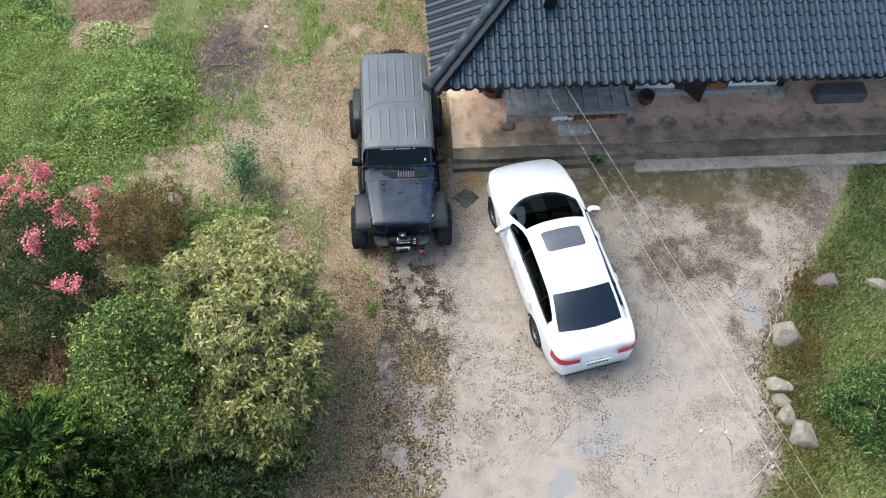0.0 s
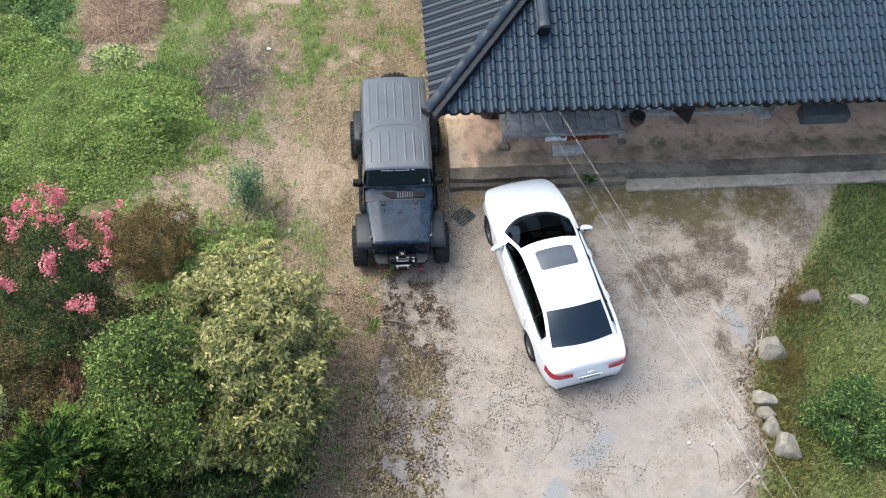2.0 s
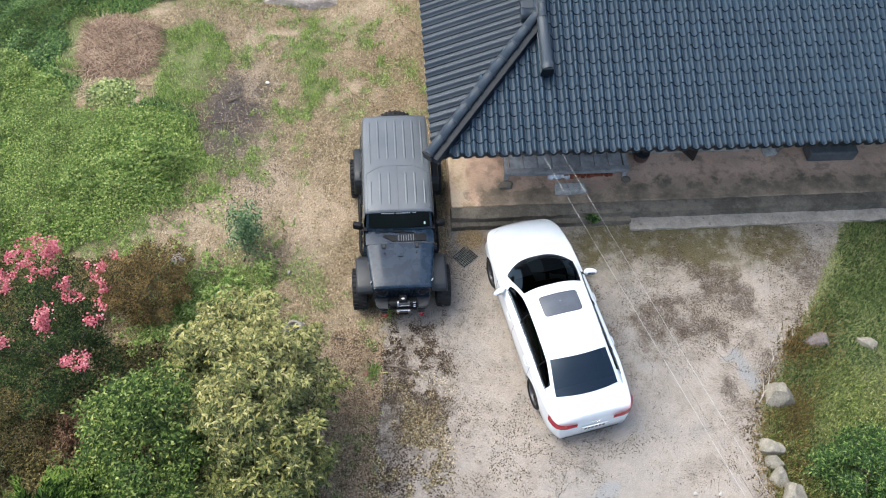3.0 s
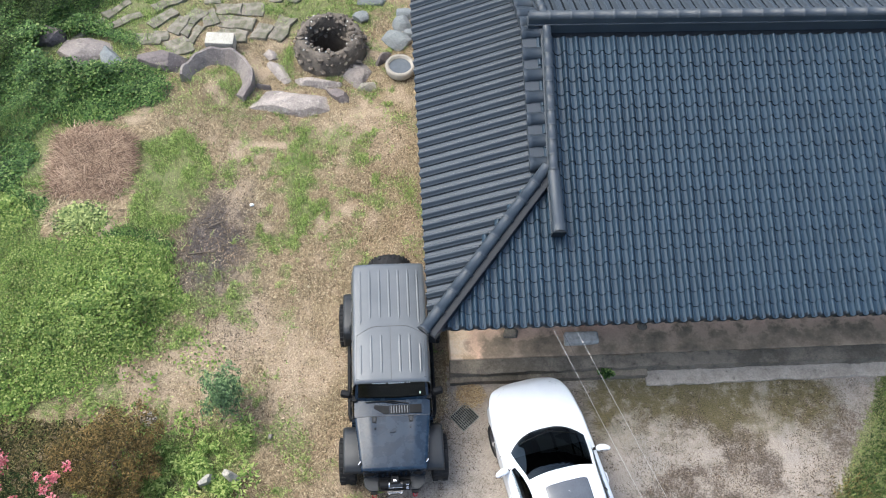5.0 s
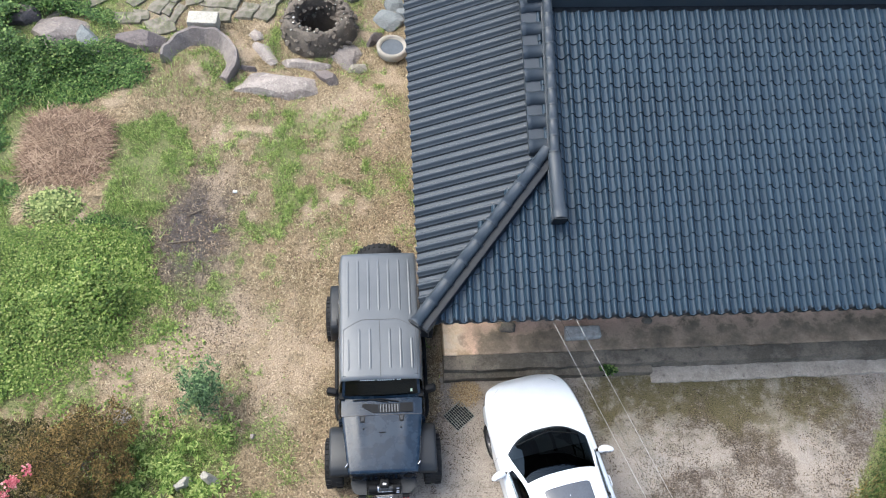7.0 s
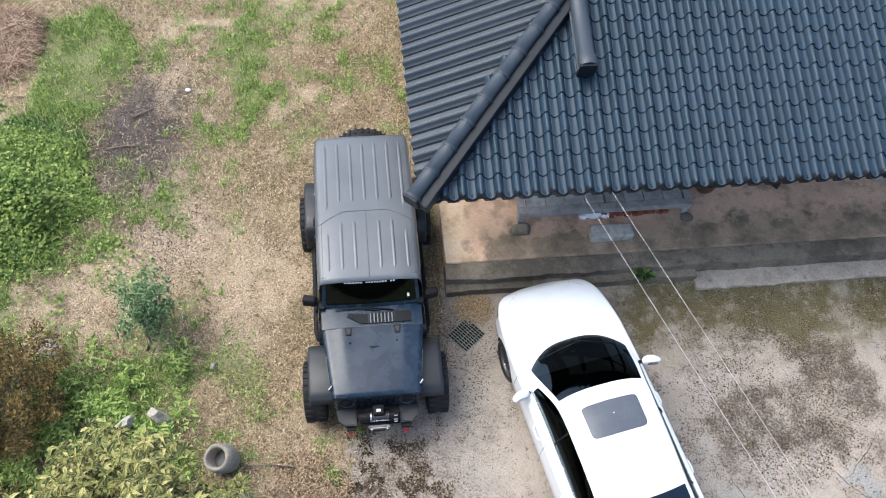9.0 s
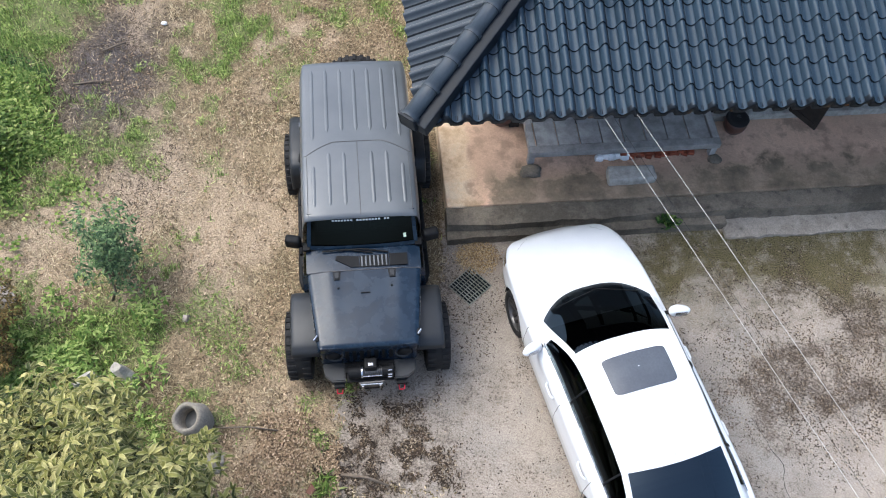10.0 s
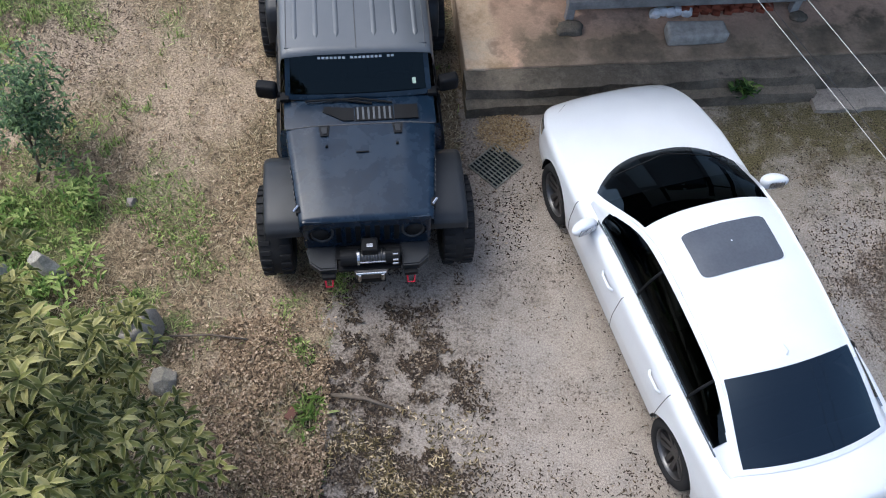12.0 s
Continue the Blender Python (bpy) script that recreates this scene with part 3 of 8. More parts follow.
def block(name, c, s, mat, parent, label="", bevel=0.006, m=None):
    return part(name, box(bmesh.new(), c, s, bevel), mat, parent, label, m)


def span(name, u0, u1, v0, v1, z0, z1, mat, parent=None, label="", bevel=0.006):
    return block(name, ((u0 + u1) / 2, (v0 + v1) / 2, (z0 + z1) / 2), (u1 - u0, v1 - v0, z1 - z0), mat, parent or house, label, bevel)


FRONT = 1.78
BLACKWOOD = plain("blackened_timber", (0.022, 0.018, 0.016), (0.045, 0.036, 0.03), 0.7, 0, 6, 45, 0.4, 0.004, 0, 0.3)
DARKPANE = plain("dark_window_pane", (0.02, 0.022, 0.025), (0.03, 0.032, 0.035), 0.12, 0, 3, 30, 0.02)
for u0, u1 in ((1.2, 5.45), (6.75, 8.0)):
    span("wall", u0, u1, FRONT, FRONT + 0.2, PLAT_Z, 3.25, WHITEWALL)
span("wall", 0.75, 1.2, FRONT + 0.12, FRONT + 0.2, PLAT_Z, 3.25, DARKWOOD, label="dark boarded wall")
span("wall", 0.75, 0.95, FRONT + 0.2, 9.6, PLAT_Z, 3.2, WHITEWALL)
span("wall", 0.75, 14.4, 9.6, 9.8, PLAT_Z, 3.2, WHITEWALL)
span("wall", 14.2, 14.4, FRONT, 9.6, PLAT_Z, 3.2, WHITEWALL)
span("wall", 8.0, 14.2, 3.0, 3.2, PLAT_Z, 3.6, WHITEWALL)
span("wall", 7.9, 8.0, FRONT + 0.2, 3.2, PLAT_Z, 3.3, WHITEWALL)
for u0, u1 in ((4.3, 8.05),):
    span("plinth", u0, u1, FRONT - 0.14, FRONT - 0.003, PLAT_Z, PLAT_Z + 0.13, GRANITE, label="pale cement plinth")
for u in (1.2, 2.16, 3.52, 4.38, 5.55, 6.65, 8.05):
    span("post", u - 0.08, u + 0.08, FRONT - 0.06, FRONT + 0.12, PLAT_Z + (0.131 if u > 4 else 0.0), 3.1, BLACKWOOD)
# sliding window behind the bench
window = span("window", 2.25, 3.43, FRONT - 0.02, FRONT - 0.004, PLAT_Z + 0.3, 2.2, BLACKWOOD, label="black wooden sliding window with dark panes")
for k in range(2):
    for h in range(3):
        span("pane", 2.31 + 0.57 * k, 2.8 + 0.57 * k, FRONT - 0.026, FRONT - 0.021, PLAT_Z + 0.36 + 0.6 * h, PLAT_Z + 0.9 + 0.6 * h, DARKPANE, window)
span("sill_beam", 1.28, 4.3, FRONT - 0.05, FRONT - 0.003, PLAT_Z + 0.18, PLAT_Z + 0.29, BLACKWOOD)
span("head_beam", 1.28, 4.3, FRONT - 0.05, FRONT - 0.003, 2.24, 2.36, BLACKWOOD)
span("door_sill", 5.63, 6.57, FRONT - 0.03, FRONT + 0.14, PLAT_Z + 0.131, PLAT_Z + 0.23, OLDWOOD)
span("lintel", 5.63, 6.57, FRONT - 0.04, FRONT + 0.12, 2.2, 2.35, DARKWOOD)
span("wall", 5.45, 6.75, FRONT, FRONT + 0.2, 2.35, 3.25, WHITEWALL)
span("wall", 5.45, 6.75, 3.6, 3.7, PLAT_Z, 3.2, DARKWOOD, label="dark back of the room")

ORANGE = plain("orange_brown_varnished_wood", (0.4, 0.16, 0.04), (0.3, 0.11, 0.028), 0.45, 0, 7, 40, 0.2)


def door_leaf(at, angle, width, mat, label):
    leaf = thing("door", HOUSE_M @ pose(*at, 0, 0, angle), label, "door")
    for name, c, s in (("stile", (0.03, 0, 0.85), (0.06, 0.04, 1.7)), ("stile", (width - 0.03, 0, 0.85), (0.06, 0.04, 1.7)), ("rail", (width / 2, 0, 0.05), (width - 0.124, 0.04, 0.1)), ("rail", (width / 2, 0, 1.65), (width - 0.124, 0.04, 0.1))):
        block(name, c, s, mat, leaf)
    block("panel", (width / 2, 0, 0.5), (width - 0.124, 0.02, 0.78), mat, leaf)
    for i in range(4):
        block("slat", (0.12 + (width - 0.24) * i / 3, 0.0, 1.25), (0.018, 0.02, 0.69), mat, leaf)
    return leaf


door_leaf((5.66, FRONT - 0.07, PLAT_Z + 0.13), -56, 0.52, BLACKWOOD, "dark wooden door leaf standing open over the porch")
door_leaf((6.68, FRONT - 0.06, PLAT_Z + 0.18), 184, 0.42, ORANGE, "orange-brown varnished wooden door leaf, half open")

# foot of the corner post, and the grey brace beside it
bm = bmesh.new()
stone(bm, (7.95, FRONT - 0.22, PLAT_Z + 0.07), (0.36, 0.3, 0.2), 4, 0.12)
tagged(part("footing_stone", bm, GRANITE, None, m=HOUSE_M, smooth=True), "pale rough footing stone at the corner post", "stone")
bm = bmesh.new()
rod(bm, (8.12, FRONT - 0.22, PLAT_Z), (8.3, FRONT - 0.9, 2.95), 0.055, n=12)
tagged(part("drainpipe", bm, GRANITE, None, m=HOUSE_M, smooth=True), "grey drainpipe rising to the eave", "pipe")

# roof: deck, tiles, ridges
roof = part("roof", bmesh.new(), DARKWOOD, house, "slate-blue tiled hip-and-gable roof")
ALPHA, BETA = math.atan(SLOPE), math.atan(SIDE_SLOPE)
HIP_U = GABLE_U - 0.02
HIP_V = EAVE_V + (side_z(HIP_U) - EAVE_Z) / SLOPE
FAR_U = 2 * 7.3 - HIP_U  # the far gable
FAR_SIDE = 2 * 7.3 - SIDE_U


def roof_deck():
    bm = bmesh.new()
    t = 0.07
    def slab(points):
        top = [bm.verts.new(p) for p in points]
        low = [bm.verts.new((p[0], p[1], p[2] - t)) for p in points]
        bm.faces.new(top)
        bm.faces.new(low[::-1])
        for i in range(len(top)):
            j = (i + 1) % len(top)
            bm.faces.new((top[i], low[i], low[j], top[j]))
    zt, zr, zh = EAVE_Z - 0.02, roof_z(RIDGE_V) - 0.02, side_z(HIP_U) - 0.02
    bv, bh = BACK_V, 2 * RIDGE_V - HIP_V
    slab([(SIDE_U + 0.07, EAVE_V + 0.07, zt), (FAR_SIDE - 0.07, EAVE_V + 0.07, zt), (FAR_U, HIP_V, zh), (FAR_U, RIDGE_V, zr), (HIP_U, RIDGE_V, zr), (HIP_U, HIP_V, zh)])
    slab([(FAR_SIDE, bv, zt), (SIDE_U, bv, zt), (HIP_U, bh, zh), (HIP_U, RIDGE_V, zr), (FAR_U, RIDGE_V, zr), (FAR_U, bh, zh)])
    slab([(SIDE_U + 0.07, bv, zt), (SIDE_U + 0.07, EAVE_V + 0.07, zt), (HIP_U, HIP_V, zh), (HIP_U, bh, zh)])
    slab([(FAR_SIDE, EAVE_V, zt), (FAR_SIDE, bv, zt), (FAR_U, bh, zh), (FAR_U, HIP_V, zh)])
    return bm


part("deck", roof_deck(), JOINT, roof, "dark boards under the tiles")

TW, TL = 0.25, 0.28


def tile_shape(w, length, lip, high, barrel=0.42, nb=6, npan=4, gap=0.016, pan=-0.004):
    """One tile: a round barrel and a shallow pan, its lower edge raised and turned down."""
    groove = 0.014
    prof = [(w * barrel * i / nb, -groove + (high + groove) * math.sin(math.pi * i / nb) ** 0.6) for i in range(nb + 1)]
    prof += [(w * barrel + gap + (w * (1 - barrel) - gap - 0.014) * i / npan, -pan * math.sin(math.pi * i / npan)) for i in range(npan + 1)] + [(w, -groove)]
    n = len(prof)
    v, f, dark = [], [], []
    # the lower edge dips under each pan and arches over each barrel
    bow = [0.03 * math.sin(math.pi * x / (w * barrel)) if x < w * barrel else -0.032 * math.sin(math.pi * (x - w * barrel) / (w * (1 - barrel))) for x, z in prof]
    for y, dz in ((length * (1.2 if lip else 1.0), 0.0), (0.0, lip)):
        v += [(x, y + (k if lip and not y else 0), z + dz) for (x, z), k in zip(prof, bow)]
    for i in range(n - 1):
        f.append((i, n + i, n + i + 1, i + 1))
        dark.append(i == nb)
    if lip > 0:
        # the cut lower edge, in the dark joint colour
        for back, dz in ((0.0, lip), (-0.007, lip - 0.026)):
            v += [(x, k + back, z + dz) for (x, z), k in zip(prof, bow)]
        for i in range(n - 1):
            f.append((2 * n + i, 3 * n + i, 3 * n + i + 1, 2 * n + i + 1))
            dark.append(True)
    return np.array(v), np.array(f), np.array(dark)


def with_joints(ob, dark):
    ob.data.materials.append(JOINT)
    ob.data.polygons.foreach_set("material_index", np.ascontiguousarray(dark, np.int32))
    return ob


def tiles_front():
    v, f, dark = tile_shape(TW, TL, 0.028, 0.066, 0.46, 6, 5, 0.008, 0.016)
    shared, joined_v, joined_f = None, [], []
    rows = int(math.hypot(RIDGE_V - EAVE_V, roof_z(RIDGE_V) - EAVE_Z) / TL)
    for r in range(rows):
        s = r * TL - 0.03
        v0 = EAVE_V + s * math.cos(ALPHA)
        z0 = EAVE_Z + s * math.sin(ALPHA)
        for c in range(int((FAR_SIDE - SIDE_U) / TW)):
            u0 = SIDE_U + 0.03 + c * TW
            # stop at the hips and at the gables
            reach = HIP_U if v0 > HIP_V else SIDE_U + (v0 - EAVE_V) / (HIP_V - EAVE_V) * (HIP_U - SIDE_U)
            if u0 < reach - 0.08 or u0 + TW > 14.6 - reach + 0.08:
                continue
            m = pose(u0, v0, z0, math.degrees(ALPHA), 0, 0)
            if c < 31 and r < 12 and (c + r) >= 0 and r < 11:
                if shared is None:
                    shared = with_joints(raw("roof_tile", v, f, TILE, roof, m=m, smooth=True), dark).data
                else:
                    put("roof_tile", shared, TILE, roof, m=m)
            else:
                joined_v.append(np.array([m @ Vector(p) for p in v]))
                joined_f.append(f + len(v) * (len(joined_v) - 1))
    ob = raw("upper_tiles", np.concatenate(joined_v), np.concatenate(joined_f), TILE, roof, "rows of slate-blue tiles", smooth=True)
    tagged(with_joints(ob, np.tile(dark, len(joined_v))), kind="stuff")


def tiles_slope(name, base, n_cols, n_rows, keep, lip, dots):
    """Joined tiles on another slope. base(c, r) gives each tile's pose."""
    v, f, dark = tile_shape(TW, TL, lip, 0.085, 0.4, 6, 2, 0.05)
    dome = bmesh.new()
    bmesh.ops.create_icosphere(dome, subdivisions=1, radius=0.026)
    dv = np.array([p.co[:] for p in dome.verts])
    df = np.array([[p.index for p in q.verts] for q in dome.faces])
    dome.free()
    jv, jf, kv, kf = [], [], [], []
    for c in range(n_cols):
        for r in range(n_rows):
            if not keep(c, r):
                continue
            m = base(c, r)
            jv.append(np.array([m @ Vector(p) for p in v]))
            jf.append(f + len(v) * (len(jv) - 1))
            if dots and r % 1 == 0:
                kv.append(np.array([m @ Vector((p[0] + TW * 0.18, p[1] + TL * (0.35 + 0.3 * (c % 2)), p[2] + 0.066)) for p in dv]))
                kf.append(df + len(dv) * (len(kv) - 1))
    tagged(with_joints(raw(name, np.concatenate(jv), np.concatenate(jf), SHEENTILE, roof, "rows of slate-blue tiles", smooth=True), np.tile(dark, len(jv))), kind="stuff")
    if kv:
        tagged(raw(name + "_nails", np.concatenate(kv), np.concatenate(kf), RIDGE, roof, "nail heads on the tiles", smooth=True), kind="stuff")


tiles_front()
SIDE_ROWS = int(math.hypot(HIP_U - SIDE_U, side_z(HIP_U) - EAVE_Z) / TL) + 1


def side_pose(c, r):
    s = r * TL - 0.03
    return pose(SIDE_U + s * math.cos(BETA), BACK_V - 0.05 - c * TW, EAVE_Z + s * math.sin(BETA), 0, 0, -90) @ pose(0, 0, 0, math.degrees(BETA), 0, 0)


def side_keep(c, r):
    u, v = SIDE_U + r * TL * math.cos(BETA), BACK_V - 0.05 - c * TW
    k = (u + TL * 0.4 - SIDE_U) / (HIP_U - SIDE_U) * (HIP_V - EAVE_V)
    return EAVE_V + k < v - TW + 0.12 and v < BACK_V - k + 0.12 and u < HIP_U - 0.2


tiles_slope("side_tiles", side_pose, int((BACK_V - EAVE_V) / TW) + 1, SIDE_ROWS, side_keep, 0.0, True)
BACK_ROWS = 20


def back_pose(c, r):
    s = r * TL - 0.03
    return pose(FAR_SIDE - c * TW, BACK_V - s * math.cos(ALPHA), EAVE_Z + s * math.sin(ALPHA), 0, 0, 180) @ pose(0, 0, 0, math.degrees(ALPHA), 0, 0)


tiles_slope("back_tiles", back_pose, int((FAR_SIDE - SIDE_U) / TW), BACK_ROWS, lambda c, r: HIP_U + 0.1 < FAR_SIDE - c * TW < FAR_U and r > 6, 0.02, False)


def ridge_run(name, a, b, width, height, cap, step, label, end=True):
    """A built-up ridge from a to b: a course of flat tiles with a round cap in lengths, each with a collar."""
    a, b = Vector(a), Vector(b)
    d = b - a
    m = Matrix.Translation(a) @ d.to_track_quat("X", "Z").to_matrix().to_4x4()
    run = part(name, box(bmesh.new(), (d.length / 2, 0, height / 2 - 0.05), (d.length, width, height + 0.1), 0.01), JOINT if name == "hip_ridge" else RIDGE, house, label, m)
    if name != "hip_ridge":
        part("course", box(bmesh.new(), (d.length / 2, 0, height * 0.55), (d.length + 0.02, width + 0.06, 0.03), 0.008), RIDGE, run)
    else:
        # a dark strip along one side of the hip
        part("side_strip", box(bmesh.new(), (d.length / 2, 0.15, 0.02), (d.length, 0.17, 0.2), 0.015), EAVE, run, "dark strip beside the ridge")
    n = max(1, round(d.length / step))
    bm = bmesh.new()
    length = d.length / n
    k = 8
    rows = []
    for x, r in ((0, cap), (length * 0.86, cap * 0.97), (length * 0.87, cap * 1.13), (length, cap * 1.13)):
        rows.append([(x, -r * math.cos(math.pi * i / k), height + r * 0.85 * math.sin(math.pi * i / k)) for i in range(k + 1)])
    sheet(bm, rows)
    first = part("ridge_cap", bm, RIDGE, run, smooth=True)
    for i in range(1, n):
        put("ridge_cap", first.data, RIDGE, run, m=Matrix.Translation((length * i, 0, 0)))
    if end:
        bm = bmesh.new()
        box(bm, (d.length + 0.02, 0, height * 0.5 + 0.02), (0.03, width + 0.05, height + 0.12), 0.03, seg=3)
        part("end_tile", bm, EAVE, run)
    return run


ridge_run("main_ridge", (GABLE_U - 0.25, RIDGE_V, roof_z(RIDGE_V)), (FAR_U + 0.25, RIDGE_V, roof_z(RIDGE_V)), 0.2, 0.32, 0.1, 0.42, "dark main ridge")
ridge_run("hip_ridge", (HIP_U - 0.02, HIP_V, side_z(HIP_U) + 0.02), (SIDE_U - 0.1, EAVE_V - 0.08, EAVE_Z + 0.02), 0.18, 0.15, 0.105, 0.42, "dark hip ridge")
ridge_run("hip_ridge", (HIP_U - 0.02, 2 * RIDGE_V - HIP_V, side_z(HIP_U) + 0.02), (SIDE_U - 0.1, BACK_V + 0.08, EAVE_Z + 0.02), 0.2, 0.2, 0.115, 0.42, "dark hip ridge")
ridge_run("gable_ridge", (GABLE_U + 0.1, RIDGE_V - 0.1, roof_z(RIDGE_V)), (GABLE_U + 0.04, HIP_V - 0.1, roof_z(HIP_V) + 0.04), 0.15, 0.2, 0.085, 0.3, "dark ridge along the gable", False)
ridge_run("gable_ridge", (GABLE_U + 0.04, HIP_V - 0.1, roof_z(HIP_V - 0.1) + 0.03), (GABLE_U + 0.05, 1.3, roof_z(1.3) + 0.12), 0.2, 0.2, 0.12, 1.3, "grey end length of the gable ridge")
ridge_run("gable_ridge", (GABLE_U + 0.1, RIDGE_V + 0.1, roof_z(RIDGE_V)), (GABLE_U + 0.04, 2 * RIDGE_V - HIP_V + 0.1, roof_z(HIP_V) + 0.04), 0.15, 0.2, 0.085, 0.3, "dark ridge along the gable", False)

# the far end, the same way round
fu = lambda u: 14.6 - u
for side in (1, -1):
    vv = lambda v: v if side > 0 else 2 * RIDGE_V - v
    ridge_run("hip_ridge", (fu(HIP_U - 0.02), vv(HIP_V), side_z(HIP_U) + 0.02), (fu(SIDE_U - 0.1), vv(EAVE_V - 0.08), EAVE_Z + 0.02), 0.18, 0.15, 0.105, 0.42, "dark hip ridge")
    ridge_run("gable_ridge", (fu(GABLE_U + 0.1), vv(RIDGE_V - 0.1), roof_z(RIDGE_V)), (fu(GABLE_U + 0.04), vv(HIP_V - 0.1), roof_z(HIP_V) + 0.04), 0.15, 0.2, 0.085, 0.3, "dark ridge along the gable", False)
tiles_slope("far_side_tiles", lambda c, r: Matrix.Translation((14.6, 2 * RIDGE_V, 0)) @ Matrix.Rotation(math.pi, 4, "Z") @ side_pose(c, r), int((BACK_V - EAVE_V) / TW) + 1, SIDE_ROWS, side_keep, 0.0, False)
# scalloped end tiles along the front eave, the eave's shade painted into their colour
prof = [(TW * 0.42 * i / 6, 0.07 * math.sin(math.pi * i / 6) ** 0.6) for i in range(7)] + [(TW * (0.42 + 0.58 * i / 4), -0.012 * math.sin(math.pi * i / 4)) for i in range(1, 5)]
bm = bmesh.new()
sheet(bm, [[(x, y, z + dz) for x, z in prof] for y, dz in ((0.05, 0.03), (-0.012, 0.022), (-0.016, 0.0), (-0.012, -0.09), (0.02, -0.1))])
end = None
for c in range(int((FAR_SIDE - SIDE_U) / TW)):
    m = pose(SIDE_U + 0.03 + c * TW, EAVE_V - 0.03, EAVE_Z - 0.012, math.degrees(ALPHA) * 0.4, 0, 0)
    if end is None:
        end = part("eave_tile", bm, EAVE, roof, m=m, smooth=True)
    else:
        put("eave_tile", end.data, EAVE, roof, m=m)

# the gable wall, its verge and the short tiles that cap it
bm = bmesh.new()
prof = [(HIP_V, side_z(HIP_U) - 0.05), (2 * RIDGE_V - HIP_V, side_z(HIP_U) - 0.05), (RIDGE_V, roof_z(RIDGE_V) - 0.02)]
a, b = [bm.verts.new((HIP_U - 0.14, v, z)) for v, z in prof], [bm.verts.new((HIP_U - 0.02, v, z)) for v, z in prof]
bm.faces.new(a), bm.faces.new(b[::-1])
for i in range(3):
    bm.faces.new((a[i], a[(i + 1) % 3], b[(i + 1) % 3], b[i]))
part("gable_wall", bm, RIDGE, house, "dark boarded gable")
bm = bmesh.new()
a, b = [bm.verts.new((fu(HIP_U - 0.14), v, z)) for v, z in prof], [bm.verts.new((fu(HIP_U - 0.02), v, z)) for v, z in prof]
bm.faces.new(a), bm.faces.new(b[::-1])
for i in range(3):
    bm.faces.new((a[i], a[(i + 1) % 3], b[(i + 1) % 3], b[i]))
part("gable_wall", bm, RIDGE, house, "dark boarded gable")
bm = bmesh.new()
k = 6
sheet(bm, [[(x, 0.14 * math.cos(math.pi * i / k) * s, 0.1 * math.sin(math.pi * i / k) * s) for i in range(k + 1)] for x, s in ((0, 1), (-0.3, 1), (-0.31, 1.12), (-0.40, 1.12))])
verge = None
for i in range(7):
    for side in (0, 1):
        v = HIP_V + 0.12 + i * 0.42
        if v > RIDGE_V - 0.1:
            continue
        m = pose(GABLE_U + 0.03, v if not side else 2 * RIDGE_V - v, roof_z(v) + 0.05, 0, -6, 0)
        if verge is None:
            verge = part("verge_tile", bm, RIDGE, roof, m=m, smooth=True)
        else:
            put("verge_tile", verge.data, RIDGE, roof, m=m)
for v0, v1 in ((HIP_V, RIDGE_V), (2 * RIDGE_V - HIP_V, RIDGE_V)):
    bm = bmesh.new()
    ax = [bm.verts.new((u, v, roof_z(v) + dz)) for dz in (0.05, -0.08) for u, v in ((GABLE_U - 0.36, v0), (GABLE_U + 0.02, v0), (GABLE_U + 0.02, v1), (GABLE_U - 0.36, v1))]
    for q in ((0, 1, 2, 3), (7, 6, 5, 4), (0, 4, 5, 1), (1, 5, 6, 2), (2, 6, 7, 3), (3, 7, 4, 0)):
        bm.faces.new([ax[i] for i in q])
    part("verge_board", bm, RIDGE, house)
# rafters under the front eave
bm = bmesh.new()
box(bm, (0, 1.05, 0), (0.09, 2.3, 0.11), 0.01)
rafter = None
for i in range(20):
    m = pose(1.6 + i * 0.6, EAVE_V + 0.12, EAVE_Z - 0.1, math.degrees(ALPHA), 0, 0)
    if rafter is None:
        rafter = part("rafter", bm, DARKWOOD, roof, m=m)
    else:
        put("rafter", rafter.data, DARKWOOD, roof, m=m)

# ---------------------------------------------------------------- cars
def paint(name, c1, c2, rough, coat):
    return plain(name, c1, c2, rough, 0.0, 2.5, 300, 0.02, 0.001, coat)


def car_glass(name, tint, gloss=0.03, extra=0.0):
    mat, nt, b = nodes_of(name)
    nt.nodes.remove(b)
    clear, shine, mix, fres = (nt.nodes.new(k) for k in ("ShaderNodeBsdfTransparent", "ShaderNodeBsdfGlossy", "ShaderNodeMixShader", "ShaderNodeFresnel"))
    clear.inputs[0].default_value = (*tint, 1)
    shine.inputs["Color"].default_value = (0.72, 0.88, 1.0, 1)
    shine.inputs["Roughness"].default_value = gloss
    fres.inputs[0].default_value = 1.52
    nt.links.new(sums(nt, "ADD", fres.outputs[0], extra), mix.inputs[0])
    nt.links.new(clear.outputs[0], mix.inputs[1])
    nt.links.new(shine.outputs[0], mix.inputs[2])
    nt.links.new(mix.outputs[0], nt.nodes["Material Output"].inputs["Surface"])
    return mat


WHITEPAINT = paint("white_car_paint", (0.66, 0.69, 0.73), (0.7, 0.73, 0.765), 0.35, 0.9)
TINTED = car_glass("tinted_car_glass", (0.022, 0.026, 0.032), 0.03, -0.02)
REARGLASS = car_glass("rear_car_glass", (0.02, 0.026, 0.036), 0.04, 0.035)
CLEARER = car_glass("windscreen_glass", (0.06, 0.066, 0.074), 0.03, -0.012)
SEAM = plain("dark_panel_gap", (0.05, 0.05, 0.055), (0.08, 0.08, 0.085), 0.7, 0, 5, 50, 0)
REDLAMP = plain("red_lamp_plastic", (0.42, 0.012, 0.03), (0.34, 0.008, 0.022), 0.2, 0, 6, 60, 0.05, 0.002, 0.3)
